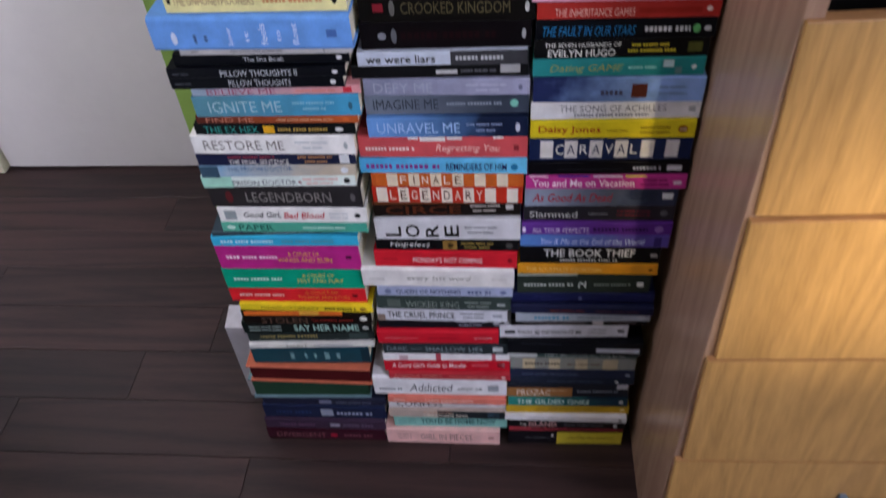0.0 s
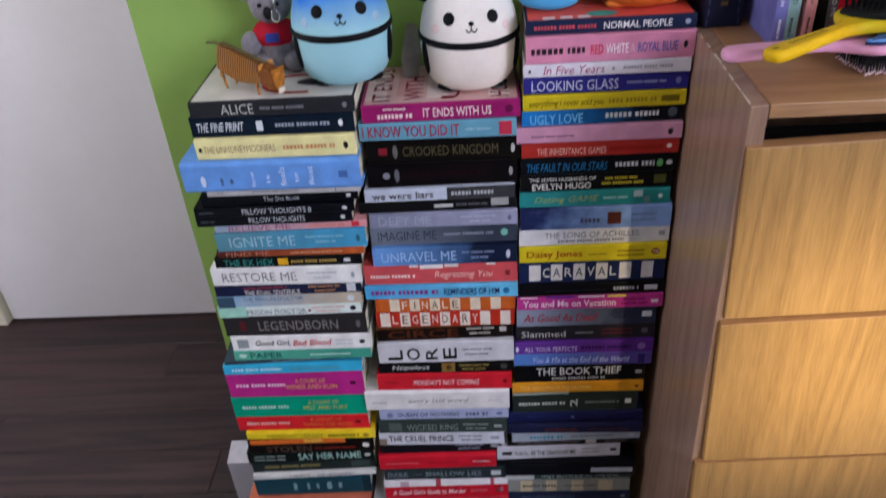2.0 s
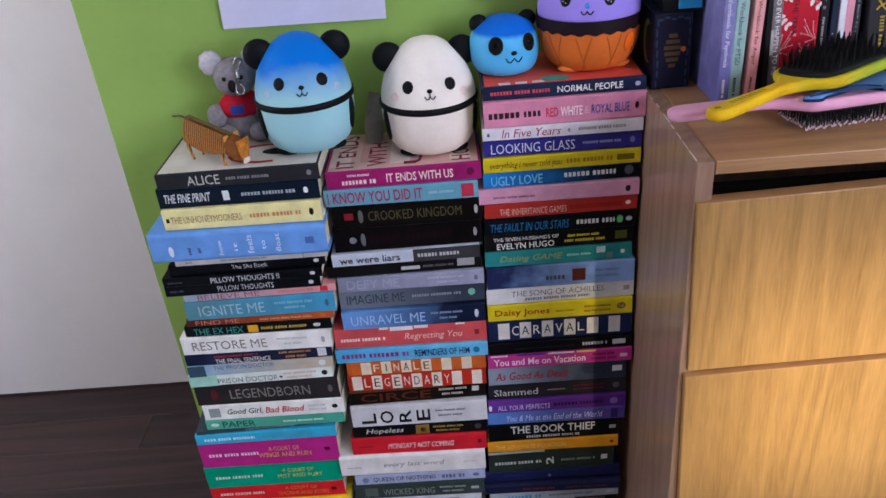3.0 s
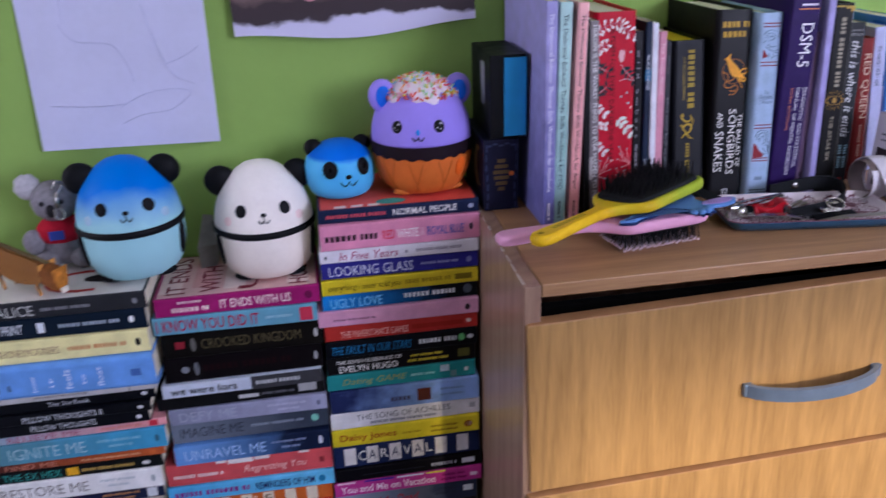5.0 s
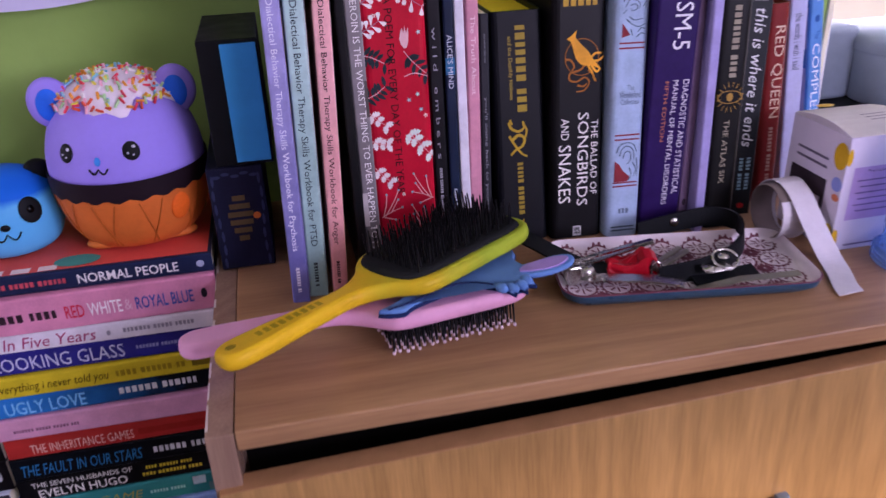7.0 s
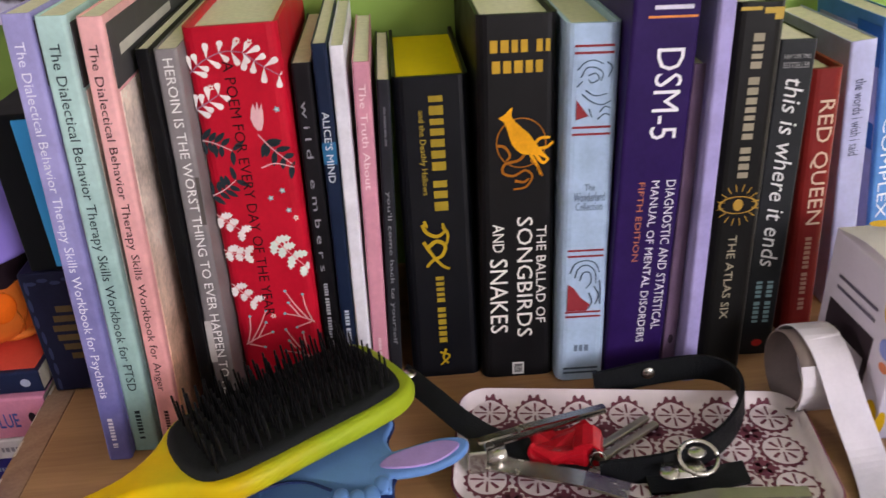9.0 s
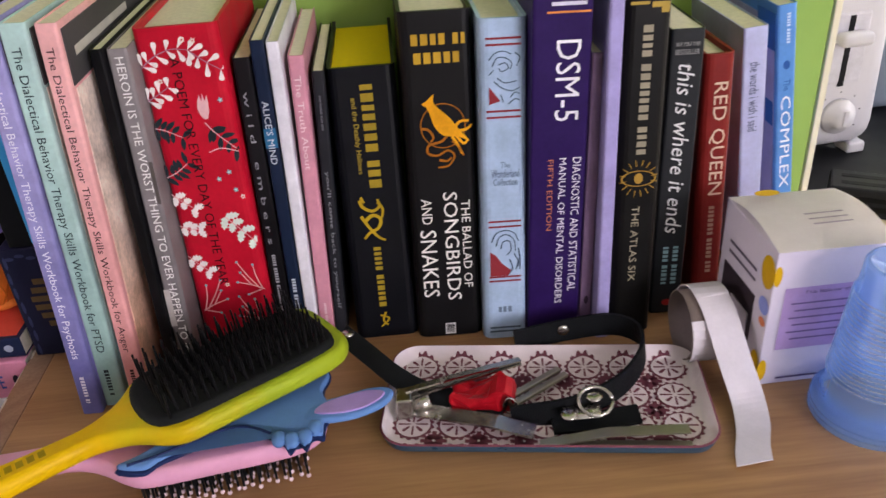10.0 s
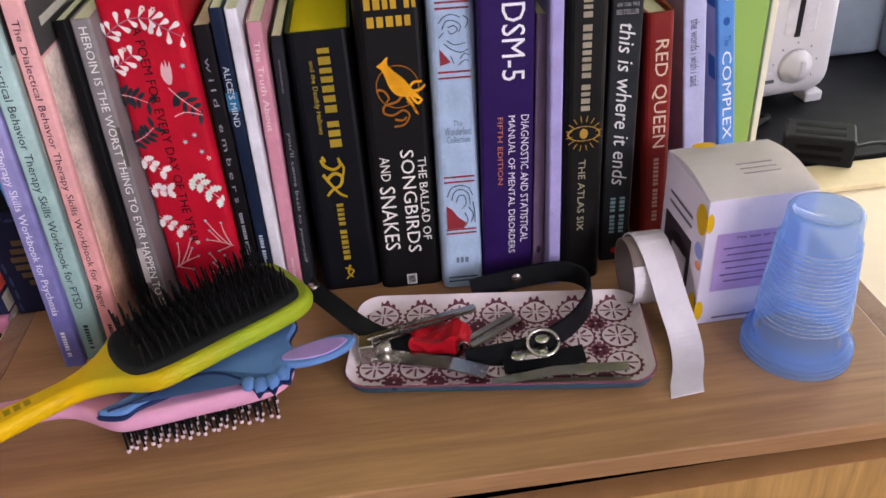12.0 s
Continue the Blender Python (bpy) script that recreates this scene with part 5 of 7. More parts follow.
    part("cover_print", box(-.0007, -.0001, .004, .08, .004, .185), paint("#a9a4cc", 0.4, 0.1), b, "lilac back cover")
    part("jigsaw_print", box(-.0010, -.0007, .002, .03, .164, .190), paint("#2f66ac", 0.4, 0.1), b)
    part("jigsaw_print", box(-.0010, -.0007, .004, .016, .108, .126), paint("#2f66ac", 0.4, 0.1), b)
    # every book slumps a little towards the wall
    for book, k in SLUMP:
        slope = Matrix.Identity(4)
        slope[1][2] = k
        for piece in book.children:
            piece.data.transform(slope)


book_row()


def boxes_by_books():
    navy = paint("#191a30", 0.45, 0.2, 60.0)
    b = thing("book_box", "dark navy boxed set with gold ornament beside the books", "box", pose(0.396, 0.905, TOP + .0004))
    part("shell", box(0, .043, 0, .112, 0, .088, .0012), navy, b)
    orn = paint("#5c4a2e", 0.5, 0.2)
    for i in range(6):
        wv = (.010, .016, .020, .018, .014, .008)[i]
        part("ornament", quad(lambda u, v: (u, -.0004, v), .0215 - wv / 2, .0215 + wv / 2, .060 - i * .007, .0645 - i * .007), orn, b)
    part("ornament", disc(lambda u, v: (u, -.0005, v), .034, .046, .003, .003), paint("#c8682c", 0.4), b)
    swirl = paint("#323a58", 0.5)
    for sx in (0, 1):
        for k in range(7):
            x, z = (.004 + .0012 * math.sin(k)), .006 + k * .012
            x = .043 - x if sx else x
            part("scroll", disc(lambda u, v: (u, -.0004, v), x, z, .0012, .005, 10), swirl, b)
    for k in range(5):
        part("scroll", disc(lambda u, v: (u, -.0004, v), .007 + k * .0072, .081 + .002 * (k % 2), .0034, .0014, 10), swirl, b)
    part("emblem", disc(lambda u, v: (-.0004, u, v), .03, .05, .02, .026), paint("#a8925c", 0.4, 0.2), b, "gold moon on the side")
    part("emblem", disc(lambda u, v: (-.0006, u, v), .022, .05, .016, .022), navy, b)
    c = thing("card_box", "black card box with a bright blue end", "box", pose(0.405, 0.905, TOP + .0890))
    part("shell", box(0, .044, 0.0015, .106, 0, .097, .001), paint("#101114", 0.45, 0.15), c)
    part("end_panel", box(.0165, .0425, 0, .0015, .003, .094, .0004), paint("#3aa0dc", 0.5, 0.06), c, "bright blue end panel")
    part("lettering", quad(lambda u, v: (-.0004, u, v), .03, .05, .035, .085), paint("#8a8c92", 0.5), c)


boxes_by_books()


# ---- squeeze toys, plush and paper figure ----
def egg_profile(R, H, foot=0.55, wide=0.40, n=26, tip=2.1):
    pts = [(0, 0.0)]
    for i in range(n + 1):
        s = i / n
        if s < wide:
            k = (wide - s) / wide
            r = R * (foot + (1 - foot) * math.sqrt(max(0, 1 - k ** 2.4)))
        else:
            k = (s - wide) / (1 - wide)
            r = R * max(0, 1 - k ** tip) ** 0.56
        pts.append((r, H * s) if i < n else (0, H))
    return pts


def radius_at(prof, z):
    for (r0, z0), (r1, z1) in zip(prof[1:], prof[2:]):
        if z0 <= z <= z1:
            return r0 + (r1 - r0) * (z - z0) / max(1e-9, z1 - z0)
    return prof[1][0]


def stuck(prof, az, z, w, h, t=0.0012):
    """A raised spot on an egg: az in degrees from the front, its width, height and thickness."""
    r = radius_at(prof, z)
    dr = (radius_at(prof, z + .003) - radius_at(prof, z - .003)) / .006
    a = radians(az)
    out = Vector((math.sin(a), -math.cos(a), -dr)).normalized()
    right = Vector((math.cos(a), math.sin(a), 0))
    up = out.cross(right) * -1
    if up.z < 0:
        up = -up
    m = Matrix((right * w / 2, out * t, up * h / 2)).transposed().to_4x4()
    m.translation = Vector((r * math.sin(a), -r * math.cos(a), z))
    return moved(ball(1.0, seg=16, rings=10), m)


def mouth(prof, az, z, w):
    pts = []
    for i in range(13):
        u = i / 6 - 1
        zz = z - w * 0.28 * abs(math.sin(u * math.pi))
        a = radians(az) + u * w / 2 / radius_at(prof, zz)
        r = radius_at(prof, zz) + .0005
        pts.append((r * math.sin(a), -r * math.cos(a), zz))
    return tube(pts, .0007, 6)


def egg_panda(x, y, z, R, H, body, turn, words, cheek, eye=0.0145):
    p = egg_profile(R, H)
    t = thing("squeeze_toy", words, "toy", pose(x, y, z, 0, 0, turn), group="panda squeeze toys")
    blk = paint("#101114", 0.55, 0.15, 70.0)
    part("body", lathe(p, 48), body, t, smooth=True)
    for s in (-1, 1):
        part("ear", ball(.0178, (1.08, .62, 1.06), (s * R * .755, .002, H * .835), 28, 18), blk, t, smooth=True)
        part("eye", stuck(p, s * 28, H * .665, eye, eye * 1.06), blk, t, smooth=True)
        part("arm", stuck(p, s * 66, H * .30, .0135, .043, .0030), blk, t, smooth=True)
        part("cheek", stuck(p, s * 46, H * .575, .012, .011, .0006), cheek, t, smooth=True)
        part("foot", ball(.013, (1.30, .8, .50), (s * R * .44, -R * .44, .0062)), blk, t, smooth=True)
    part("nose", stuck(p, 0, H * .632, .0068, .0052), blk, t, smooth=True)
    part("mouth", join(mouth(p, 0, H * .592, .013), tube([Vector((0, -radius_at(p, H * zz) - .0006, H * zz)) for zz in (.632, .612, .594)], .0006, 6)), blk, t, smooth=True)
    zb = H * .455
    part("band", lathe([(radius_at(p, zb - .0042) + .0002, zb - .0042), (radius_at(p, zb) + .0020, zb - .0028), (radius_at(p, zb) + .0020, zb + .0028), (radius_at(p, zb + .0042) + .0002, zb + .0042)], 48), blk, t, smooth=True)
    return t


TOP_A, TOP_B, TOP_C = ZTOP["A"] + .0004, ZTOP["B"] + .0004, ZTOP["C"] + .0004
egg_panda(-0.024, 0.955, TOP_A, 0.0605, 0.145, paint("#a4d6e0", 0.5, 0.03, 9.0, h2="#1478e0", axis=2, lo=0.74), 9, "blue shaded egg-shaped panda squeeze toy on a book stack", paint("#a6c4dc", 0.6))
egg_panda(0.130, 0.965, TOP_B, 0.0605, 0.144, paint("#f6eade", 0.5, 0.06, 25.0, h2="#f6efe8", axis=2), 4, "white egg-shaped panda squeeze toy on a book stack", paint("#f3d8d4", 0.6))


def small_panda():
    R, H = .0425, .0690
    p = egg_profile(R, H, .62, .45, 22, 2.6)
    t = thing("squeeze_toy", "small bright blue panda head squeeze toy", "toy", pose(0.228, 0.968, TOP_C, 0, 0, 6), group="panda squeeze toys")
    blk = paint("#101114", 0.5, 0.15, 70.0)
    part("body", lathe(p, 44), paint("#5cbcf4", 0.42, 0.04, 9.0, h2="#1c70e0", axis=2, lo=0.93), t, smooth=True)
    for s in (-1, 1):
        part("ear", ball(.0115, (1, .7, .95), (s * R * .70, .004, H * .86), 24, 16), blk, t, smooth=True)
        part("eye", stuck(p, s * 29 + 6, H * .60, .0185, .0215), blk, t, smooth=True)
        part("eye_spot", stuck(p, s * 29 + 6, H * .61, .007, .008, .0022), paint("#050507", 0.15), t, smooth=True)
    part("nose", stuck(p, 6, H * .46, .0075, .0058), blk, t, smooth=True)
    part("mouth", mouth(p, 6, H * .38, .020), blk, t, smooth=True)


small_panda()


def cupcake_bear():
    R, H = .0615, .139
    p = egg_profile(R, H, .52, .44, 28, 2.3)
    t = thing("squeeze_toy", "lilac bear cupcake squeeze toy with coloured sprinkles", "toy", pose(0.331, 0.967, TOP_C, 0, 0, 6), group="panda squeeze toys")
    blk = paint("#101114", 0.5, 0.15, 70.0)
    zc = H * .43
    up = [(0, zc)] + [q for q in p if q[1] > zc]
    lo = [q for q in p if q[1] <= zc] + [(0, zc)]
    part("head", lathe(up, 48), paint("#a08cec", 0.5, 0.05, 30.0), t, smooth=True)
    part("base", lathe(lo, 48), paint("#d8702c", 0.5, 0.10, 30.0), t, "orange cake base", smooth=True)
    # scalloped dark band
    bm = bmesh.new()
    n = 96
    rows = []
    for k in range(3):
        row = []
        for i in range(n):
            a = 2 * math.pi * i / n
            z = zc + .007 - k * .007 - (.0030 * (0.5 + 0.5 * math.cos(a * 22)) if k == 2 else 0)
            r = radius_at(p, z) + .0016
            row.append(bm.verts.new((r * math.cos(a), r * math.sin(a), z)))
        rows.append(row)
    for a, b in zip(rows, rows[1:]):
        for i in range(n):
            bm.faces.new((a[i], a[(i + 1) % n], b[(i + 1) % n], b[i]))
    part("band", bm, paint("#20141c", 0.55), t, smooth=True)
    for i in range(10):
        a0 = -80 + i * 17
        pts = []
        for k in range(6):
            z = zc - .012 - k * (zc - .02) / 5
            r = radius_at(p, z) + .0003
            a = radians(a0 + (11 if i % 2 else -11) * k / 5)
            pts.append((r * math.sin(a), -r * math.cos(a), z))
        part("wrapper_fold", tube(pts, .0007, 5), paint("#bd6020", 0.55), t)
    part("spot", stuck(p, 36, H * .26, .018, .024, .0018), paint("#f06c1c", 0.5), t, smooth=True)
    for s in (-1, 1):
        part("foot", ball(.011, (1.5, .8, .5), (s * R * .45, -R * .42, .0056)), paint("#e07c34", 0.5), t, smooth=True)
        e = part("ear", ball(.0190, (.88, .55, 1.05), (s * R * .76, -.004, H * .86), 28, 18), paint("#a08cec", 0.5, 0.05, 30.0), t, smooth=True)
        part("inner_ear", ball(.0132, (.85, .55, 1.1), (s * R * .76, -.0086, H * .86), 24, 16), paint("#2c70e8", 0.5), e, smooth=True)
        ey = part("eye", stuck(p, s * 25 - 17, H * .645, .0130, .0148), blk, t, smooth=True)
        for da, dz, q in ((2.2, .020, .0034), (-2.6, -.010, .0024), (1.0, -.022, .0020)):
            part("eye_spark", stuck(p, s * 25 - 17 + da, H * (.645 + dz), q, q, .0018), paint("#c8c6d8", 0.3), ey, smooth=True)
    part("nose", stuck(p, -17, H * .605, .0048, .0070), paint("#3a8ce0", 0.4), t, smooth=True)
    part("mouth", mouth(p, -17, H * .565, .014), blk, t, smooth=True)
    # white icing with drips, and sprinkles
    bm = bmesh.new()
    n = 60
    prev = None
    for k in range(9):
        row = []
        for i in range(n):
            a = 2 * math.pi * i / n
            edge = .845 + .03 * math.sin(5 * a) + .02 * math.sin(11 * a + 1)
            s = edge + (1 - edge) * k / 8
            z = H * min(s, .9995)
            r = radius_at(p, z) + (.0022 if k else .0002)
            row.append(bm.verts.new((r * math.cos(a), r * math.sin(a), z + (.0015 if k else 0))))
        if prev:
            for i in range(n):
                bm.faces.new((prev[i], prev[(i + 1) % n], row[(i + 1) % n], row[i]))
        prev = row
    bm.faces.new(prev)
    ice = part("icing", bm, paint("#efe2ee", 0.4, 0.06), t, "white icing", smooth=True)
    rs = random.Random(5)
    cols = ("#e8485c", "#f0a03c", "#e8d84c", "#8cc8e0", "#b8e0a8", "#f4b4c8", "#f6f2f0", "#e05a3c")
    shapes = {}
    for i in range(270):
        a, s = rs.uniform(0, 2 * math.pi), rs.uniform(.84, .995)
        z = H * s
        r = radius_at(p, z) + .0030
        pos = Vector((r * math.cos(a), r * math.sin(a), z + .002))
        c = cols[i % len(cols)]
        m = Matrix.Translation(pos) @ Euler((rs.uniform(0, 6), rs.uniform(0, 6), rs.uniform(0, 6))).to_matrix().to_4x4()
        if c not in shapes:
            shapes[c] = part("sprinkle", tube([(-.0030, 0, 0), (0, 0, 0), (.0030, 0, 0)], .0011, 6), paint(c, 0.4), ice, m=m)
        else:
            o = shapes[c].copy()
            scene.collection.objects.link(o)
            o.matrix_basis = m


cupcake_bear()


def fuzz(ob_bm, amount, seed):
    rf = random.Random(seed)
    for v in ob_bm.verts:
        v.co += v.normal * rf.uniform(-amount, amount)
    return ob_bm


def koala():
    t = thing("plush_koala", "small grey plush koala keyring in a red shirt", "plush toy", pose(-0.116, 0.992, TOP_A, 0, 0, 8) @ Matrix.Scale(1.06, 4))
    grey, dk, red = paint("#8e8a90", 0.95, 0.25, 160.0, bump=0.8), paint("#1c1a1e", 0.5), paint("#b81c30", 0.85, 0.15, 120.0, bump=0.4)
    part("body", fuzz(ball(.024, (1, .9, 1.0), (0, 0, .026), 28, 18), .0006, 1), grey, t, smooth=True)
    part("shirt", fuzz(ball(.0252, (1.08, .96, .72), (0, 0, .044), 28, 18), .0003, 2), red, t, "red knitted shirt", smooth=True)
    part("head", fuzz(ball(.025, (1, .92, .94), (0, -.002, .080), 28, 18), .0006, 3), grey, t, smooth=True)
    for s in (-1, 1):
        part("ear", fuzz(ball(.0135, (1.0, .55, 1.1), (s * .025, .002, .098), 20, 12), .0012, 4), paint("#c9c6cc", 0.95, 0.2, 200.0, bump=0.9), t, smooth=True)
        part("arm", fuzz(ball(.011, (1.1, 1, 1.35), (s * .029, -.010, .036), 20, 12), .0005, 5), grey, t, smooth=True)
        part("leg", fuzz(ball(.0135, (1.05, 1.2, .95), (s * .019, -.014, .0128), 20, 12), .0005, 6), grey, t, smooth=True)
        part("eye", ball(.0028, (1, .7, 1), (s * .010, -.0235, .084), 12, 8), dk, t, smooth=True)
    part("nose", ball(.0062, (.85, .6, 1.25), (-.002, -.0250, .075), 16, 10), dk, t, smooth=True)
    part("badge", box(-.010, .006, -.0256, -.0240, .040, .051, .0006), paint("#3a4a9c", 0.7), t, "small blue badge")
    clip = part("keyring_clip", join(tube(smooth_path([(.004, -.026, .100), (.010, -.027, .109), (.014, -.022, .103), (.009, -.027, .094)], 5), .0013, 6), tube([(.008, -.028, .096), (.007, -.0295, .080)], .0022, 8), tube(smooth_path([(.004, -.030, .079), (.003, -.031, .069), (.009, -.031, .066), (.012, -.030, .072), (.009, -.030, .079)], 5), .0013, 6)), CHROME, t, "metal keyring clip", smooth=True)


koala()


def paper_tiger():
    m, n, l, b = base_mat("tiger_paper", 0.7)
    tc, wv, ns = n.new("ShaderNodeTexCoord"), n.new("ShaderNodeTexWave"), n.new("ShaderNodeTexNoise")
    wv.inputs["Scale"].default_value, wv.inputs["Distortion"].default_value, wv.inputs["Detail"].default_value = 95, 3.0, 3
    l.new(tc.outputs["Object"], wv.inputs["Vector"])
    rp = n.new("ShaderNodeValToRGB")
    rp.color_ramp.elements[0].color, rp.color_ramp.elements[1].color = lin("#4a2a10"), lin("#c98a3a")
    rp.color_ramp.elements[0].position, rp.color_ramp.elements[1].position = 0.02, 0.40
    l.new(wv.outputs["Fac"], rp.inputs["Fac"])
    l.new(rp.outputs["Color"], b.inputs["Base Color"])
    t = thing("paper_tiger", "folded paper tiger figure with orange stripes", "figurine", pose(-0.138, 0.919, TOP_A, 0, 0, -30))
    pale = paint("#e2d8c8", 0.8)
    # folded sheet: a ridge along the back, two sides hanging from it with a scalloped lower edge
    bm = bmesh.new()
    rows = []
    for k in range(15):
        u = k / 14
        x, ridge = -.042 + .070 * u, .054 - .016 * u
        low = .026 - .010 * math.sin(u * math.pi * .9) - .004 * u
        rows.append([bm.verts.new(p) for p in ((x, -.011, low), (x, -.008, (low + ridge) / 2), (x, -.003, ridge - .001), (x, .003, ridge - .001), (x, .008, (low + ridge) / 2), (x, .011, low))])
    for a, c in zip(rows, rows[1:]):
        for q in range(5):
            bm.faces.new((a[q], c[q], c[q + 1], a[q + 1]))
    bmesh.ops.solidify(bm, geom=list(bm.faces), thickness=.0006)
    part("body", bm, m, t)
    part("ridge", moved(box(-.042, .030, -.0034, .0034, 0, .0008, .0003), Matrix.Translation((.004, 0, .0462)) @ Matrix.Rotation(radians(12.9), 4, "Y")), paint("#6b5a3a", 0.7, 0.2, 90.0), t, "olive brown folded back")
    bm = box(.022, .046, -.009, .009, .016, .041, .003)
    for v in bm.verts:
        v.co.z -= (v.co.x - .02) * .30
    part("head", bm, paint("#8a5428", 0.7, 0.3, 160.0), t, "brown folded head")
    part("face", moved(prism([(-.011, .014), (.011, .014), (.009, -.002), (.005, -.014), (-.005, -.014), (-.009, -.002)], 0, .0010, .0002), Matrix.Translation((.0475, 0, .022)) @ Matrix(((0, 0, 1, 0), (1, 0, 0, 0), (0, 1, 0, 0), (0, 0, 0, 1)))), paint("#b9762c", 0.6, 0.5, 120.0), t, "golden brown printed face")
    part("muzzle", box(.0470, .0510, -.005, .005, .0055, .0125, .0015), pale, t)
    for s in (-1, 1):
        part("ear", moved(box(-.001, .001, -.004, .004, 0, .007, .0005), Matrix.Translation((.030, s * .0085, .034))), m, t)
        part("foreleg", tube([(.016, s * .007, .020), (.018, s * .008, .010), (.020, s * .008, .0008)], .0028, 7, .0018), m, t)
        part("hind_leg", tube([(-.034, s * .007, .034), (-.039, s * .008, .018), (-.034, s * .008, .0008)], .0034, 7, .0016), m, t)
    part("tail", tube(smooth_path([(-.040, 0, .052), (-.052, .002, .053), (-.068, .004, .050)], 5), .0014, 6), paint("#5a5038", 0.7), t)


paper_tiger()


def folded_card():
    t = thing("folded_card", "small silver grey folded card leaning behind a toy", "card", pose(0.053, 0.985, TOP_B, 0, 0, 15))
    face = [(-.011, 0, 0), (.009, 0, 0), (.013, -.003, .030), (-.012, -.003, .030), (.003, .018, .066), (.015, .018, .062)]
    bm = bmesh.new()
    v = [bm.verts.new(p) for p in face]
    bm.faces.new((v[0], v[1], v[2], v[3]))
    bm.faces.new((v[3], v[2], v[5], v[4]))
    side = bm.verts.new((.016, .020, .001))
    bm.faces.new((v[1], side, v[2]))
    bm.faces.new((side, v[5], v[2]))
    bmesh.ops.solidify(bm, geom=list(bm.faces), thickness=.0008)
    part("card", bm, paint("#a6a29a", 0.4, 0.18, 60.0), t)


folded_card()


# ---- cover prints on the two low stacks ----
def top_prints():
    a = thing("cover_print", "dark drawing with red ribbon printed on a white cover", "print", pose(-0.212, 0.888, ZTOP["A"] + .0004))
    pl = lambda u, v: (u, v, .0002)
    part("ink_patch", disc(pl, .155, .05, .030, .012, 14), paint("#2a2426", 0.5), a)
    pts = [(.13 + .045 * math.cos(k * .42), .045 + .028 * math.sin(k * .42), .0004) for k in range(13)]
    part("ribbon_print", ribbon(pts, [Vector((math.cos(k * .42), math.sin(k * .42), 0)) for k in range(13)], .006, .0002), paint("#a8302c", 0.5), a)
    b = thing("cover_print", "dark red capital letters printed on a pink cover", "print", pose(-0.005, 0.902, ZTOP["B"] + .0004))
    mt = paint("#7a2234", 0.5)
    for s, x0 in (("IT ENDS", .012), ("WITH", .052), ("US", .098), ("HOOVER", .158)):
        part("title", writing(s, lambda u, v: (x0 + .026 * (1 - v) * .9, .008 + (.105 if len(s) > 4 else .075) * u, .0003), .01), mt, b)
    for i in range(5):
        part("printed_panel", quad(lambda u, v: (u, v, .00015), .004 + i * .038, .030 + i * .038, .012 + .01 * (i % 2), .11), paint(("#e8d4cc", "#d4a09c")[i % 2], 0.5), b)
    c = thing("cover_print", "white lettering and green badge printed on a red cover", "print", pose(0.196, 0.902, ZTOP["C"] + .0004))
    part("badge", disc(pl, .088, .018, .018, .010), paint("#4a9a8c", 0.5), c)
    for i in range(3):
        part("letter_bar", quad(pl, .02 + i * .02, .034 + i * .02, .006, .014), paint("#f0dcd4", 0.5), c)


top_prints()


# ---- things on the chest top ----
def puffed(outline, h, e, steps=5):
    """A flat moulded body: the outline at half height, drawn in by e towards both faces."""
    n = len(outline)
    area = sum(outline[i][0] * outline[(i + 1) % n][1] - outline[(i + 1) % n][0] * outline[i][1] for i in range(n))
    sg = 1 if area > 0 else -1
    inward = []
    for i in range(n):
        ax, ay = outline[i - 1]
        bx, by = outline[(i + 1) % n]
        ln = math.hypot(bx - ax, by - ay) or 1.0
        inward.append((-sg * (by - ay) / ln, sg * (bx - ax) / ln))
    bm = bmesh.new()
    prev = None
    for k in range(steps * 2 + 1):
        a = math.pi * k / (steps * 2) - math.pi / 2
        d, z = e * (1 - math.cos(a)), h * math.sin(a)
        row = [bm.verts.new((x + ix * d, y + iy * d, z)) for (x, y), (ix, iy) in zip(outline, inward)]
        if prev:
            for i in range(n):
                f = bm.faces.new((prev[i], prev[(i + 1) % n], row[(i + 1) % n], row[i]))
                f.smooth = True
        else:
            bm.faces.new(list(reversed(row)))
        prev = row
    bm.faces.new(prev)
    return bm


def closed_curve(ctrl, k=4):
    """A smooth closed outline through control points."""
    n = len(ctrl)
    pts = smooth_path([(x, y, 0) for x, y in ctrl[-2:] + ctrl + ctrl[:2]], k)
    return [(p.x, p.y) for p in pts[2 * k:(2 + n) * k]]


CUSHION = paint("#1b1d1e", 0.75, 0.2, 60.0, bump=0.2)


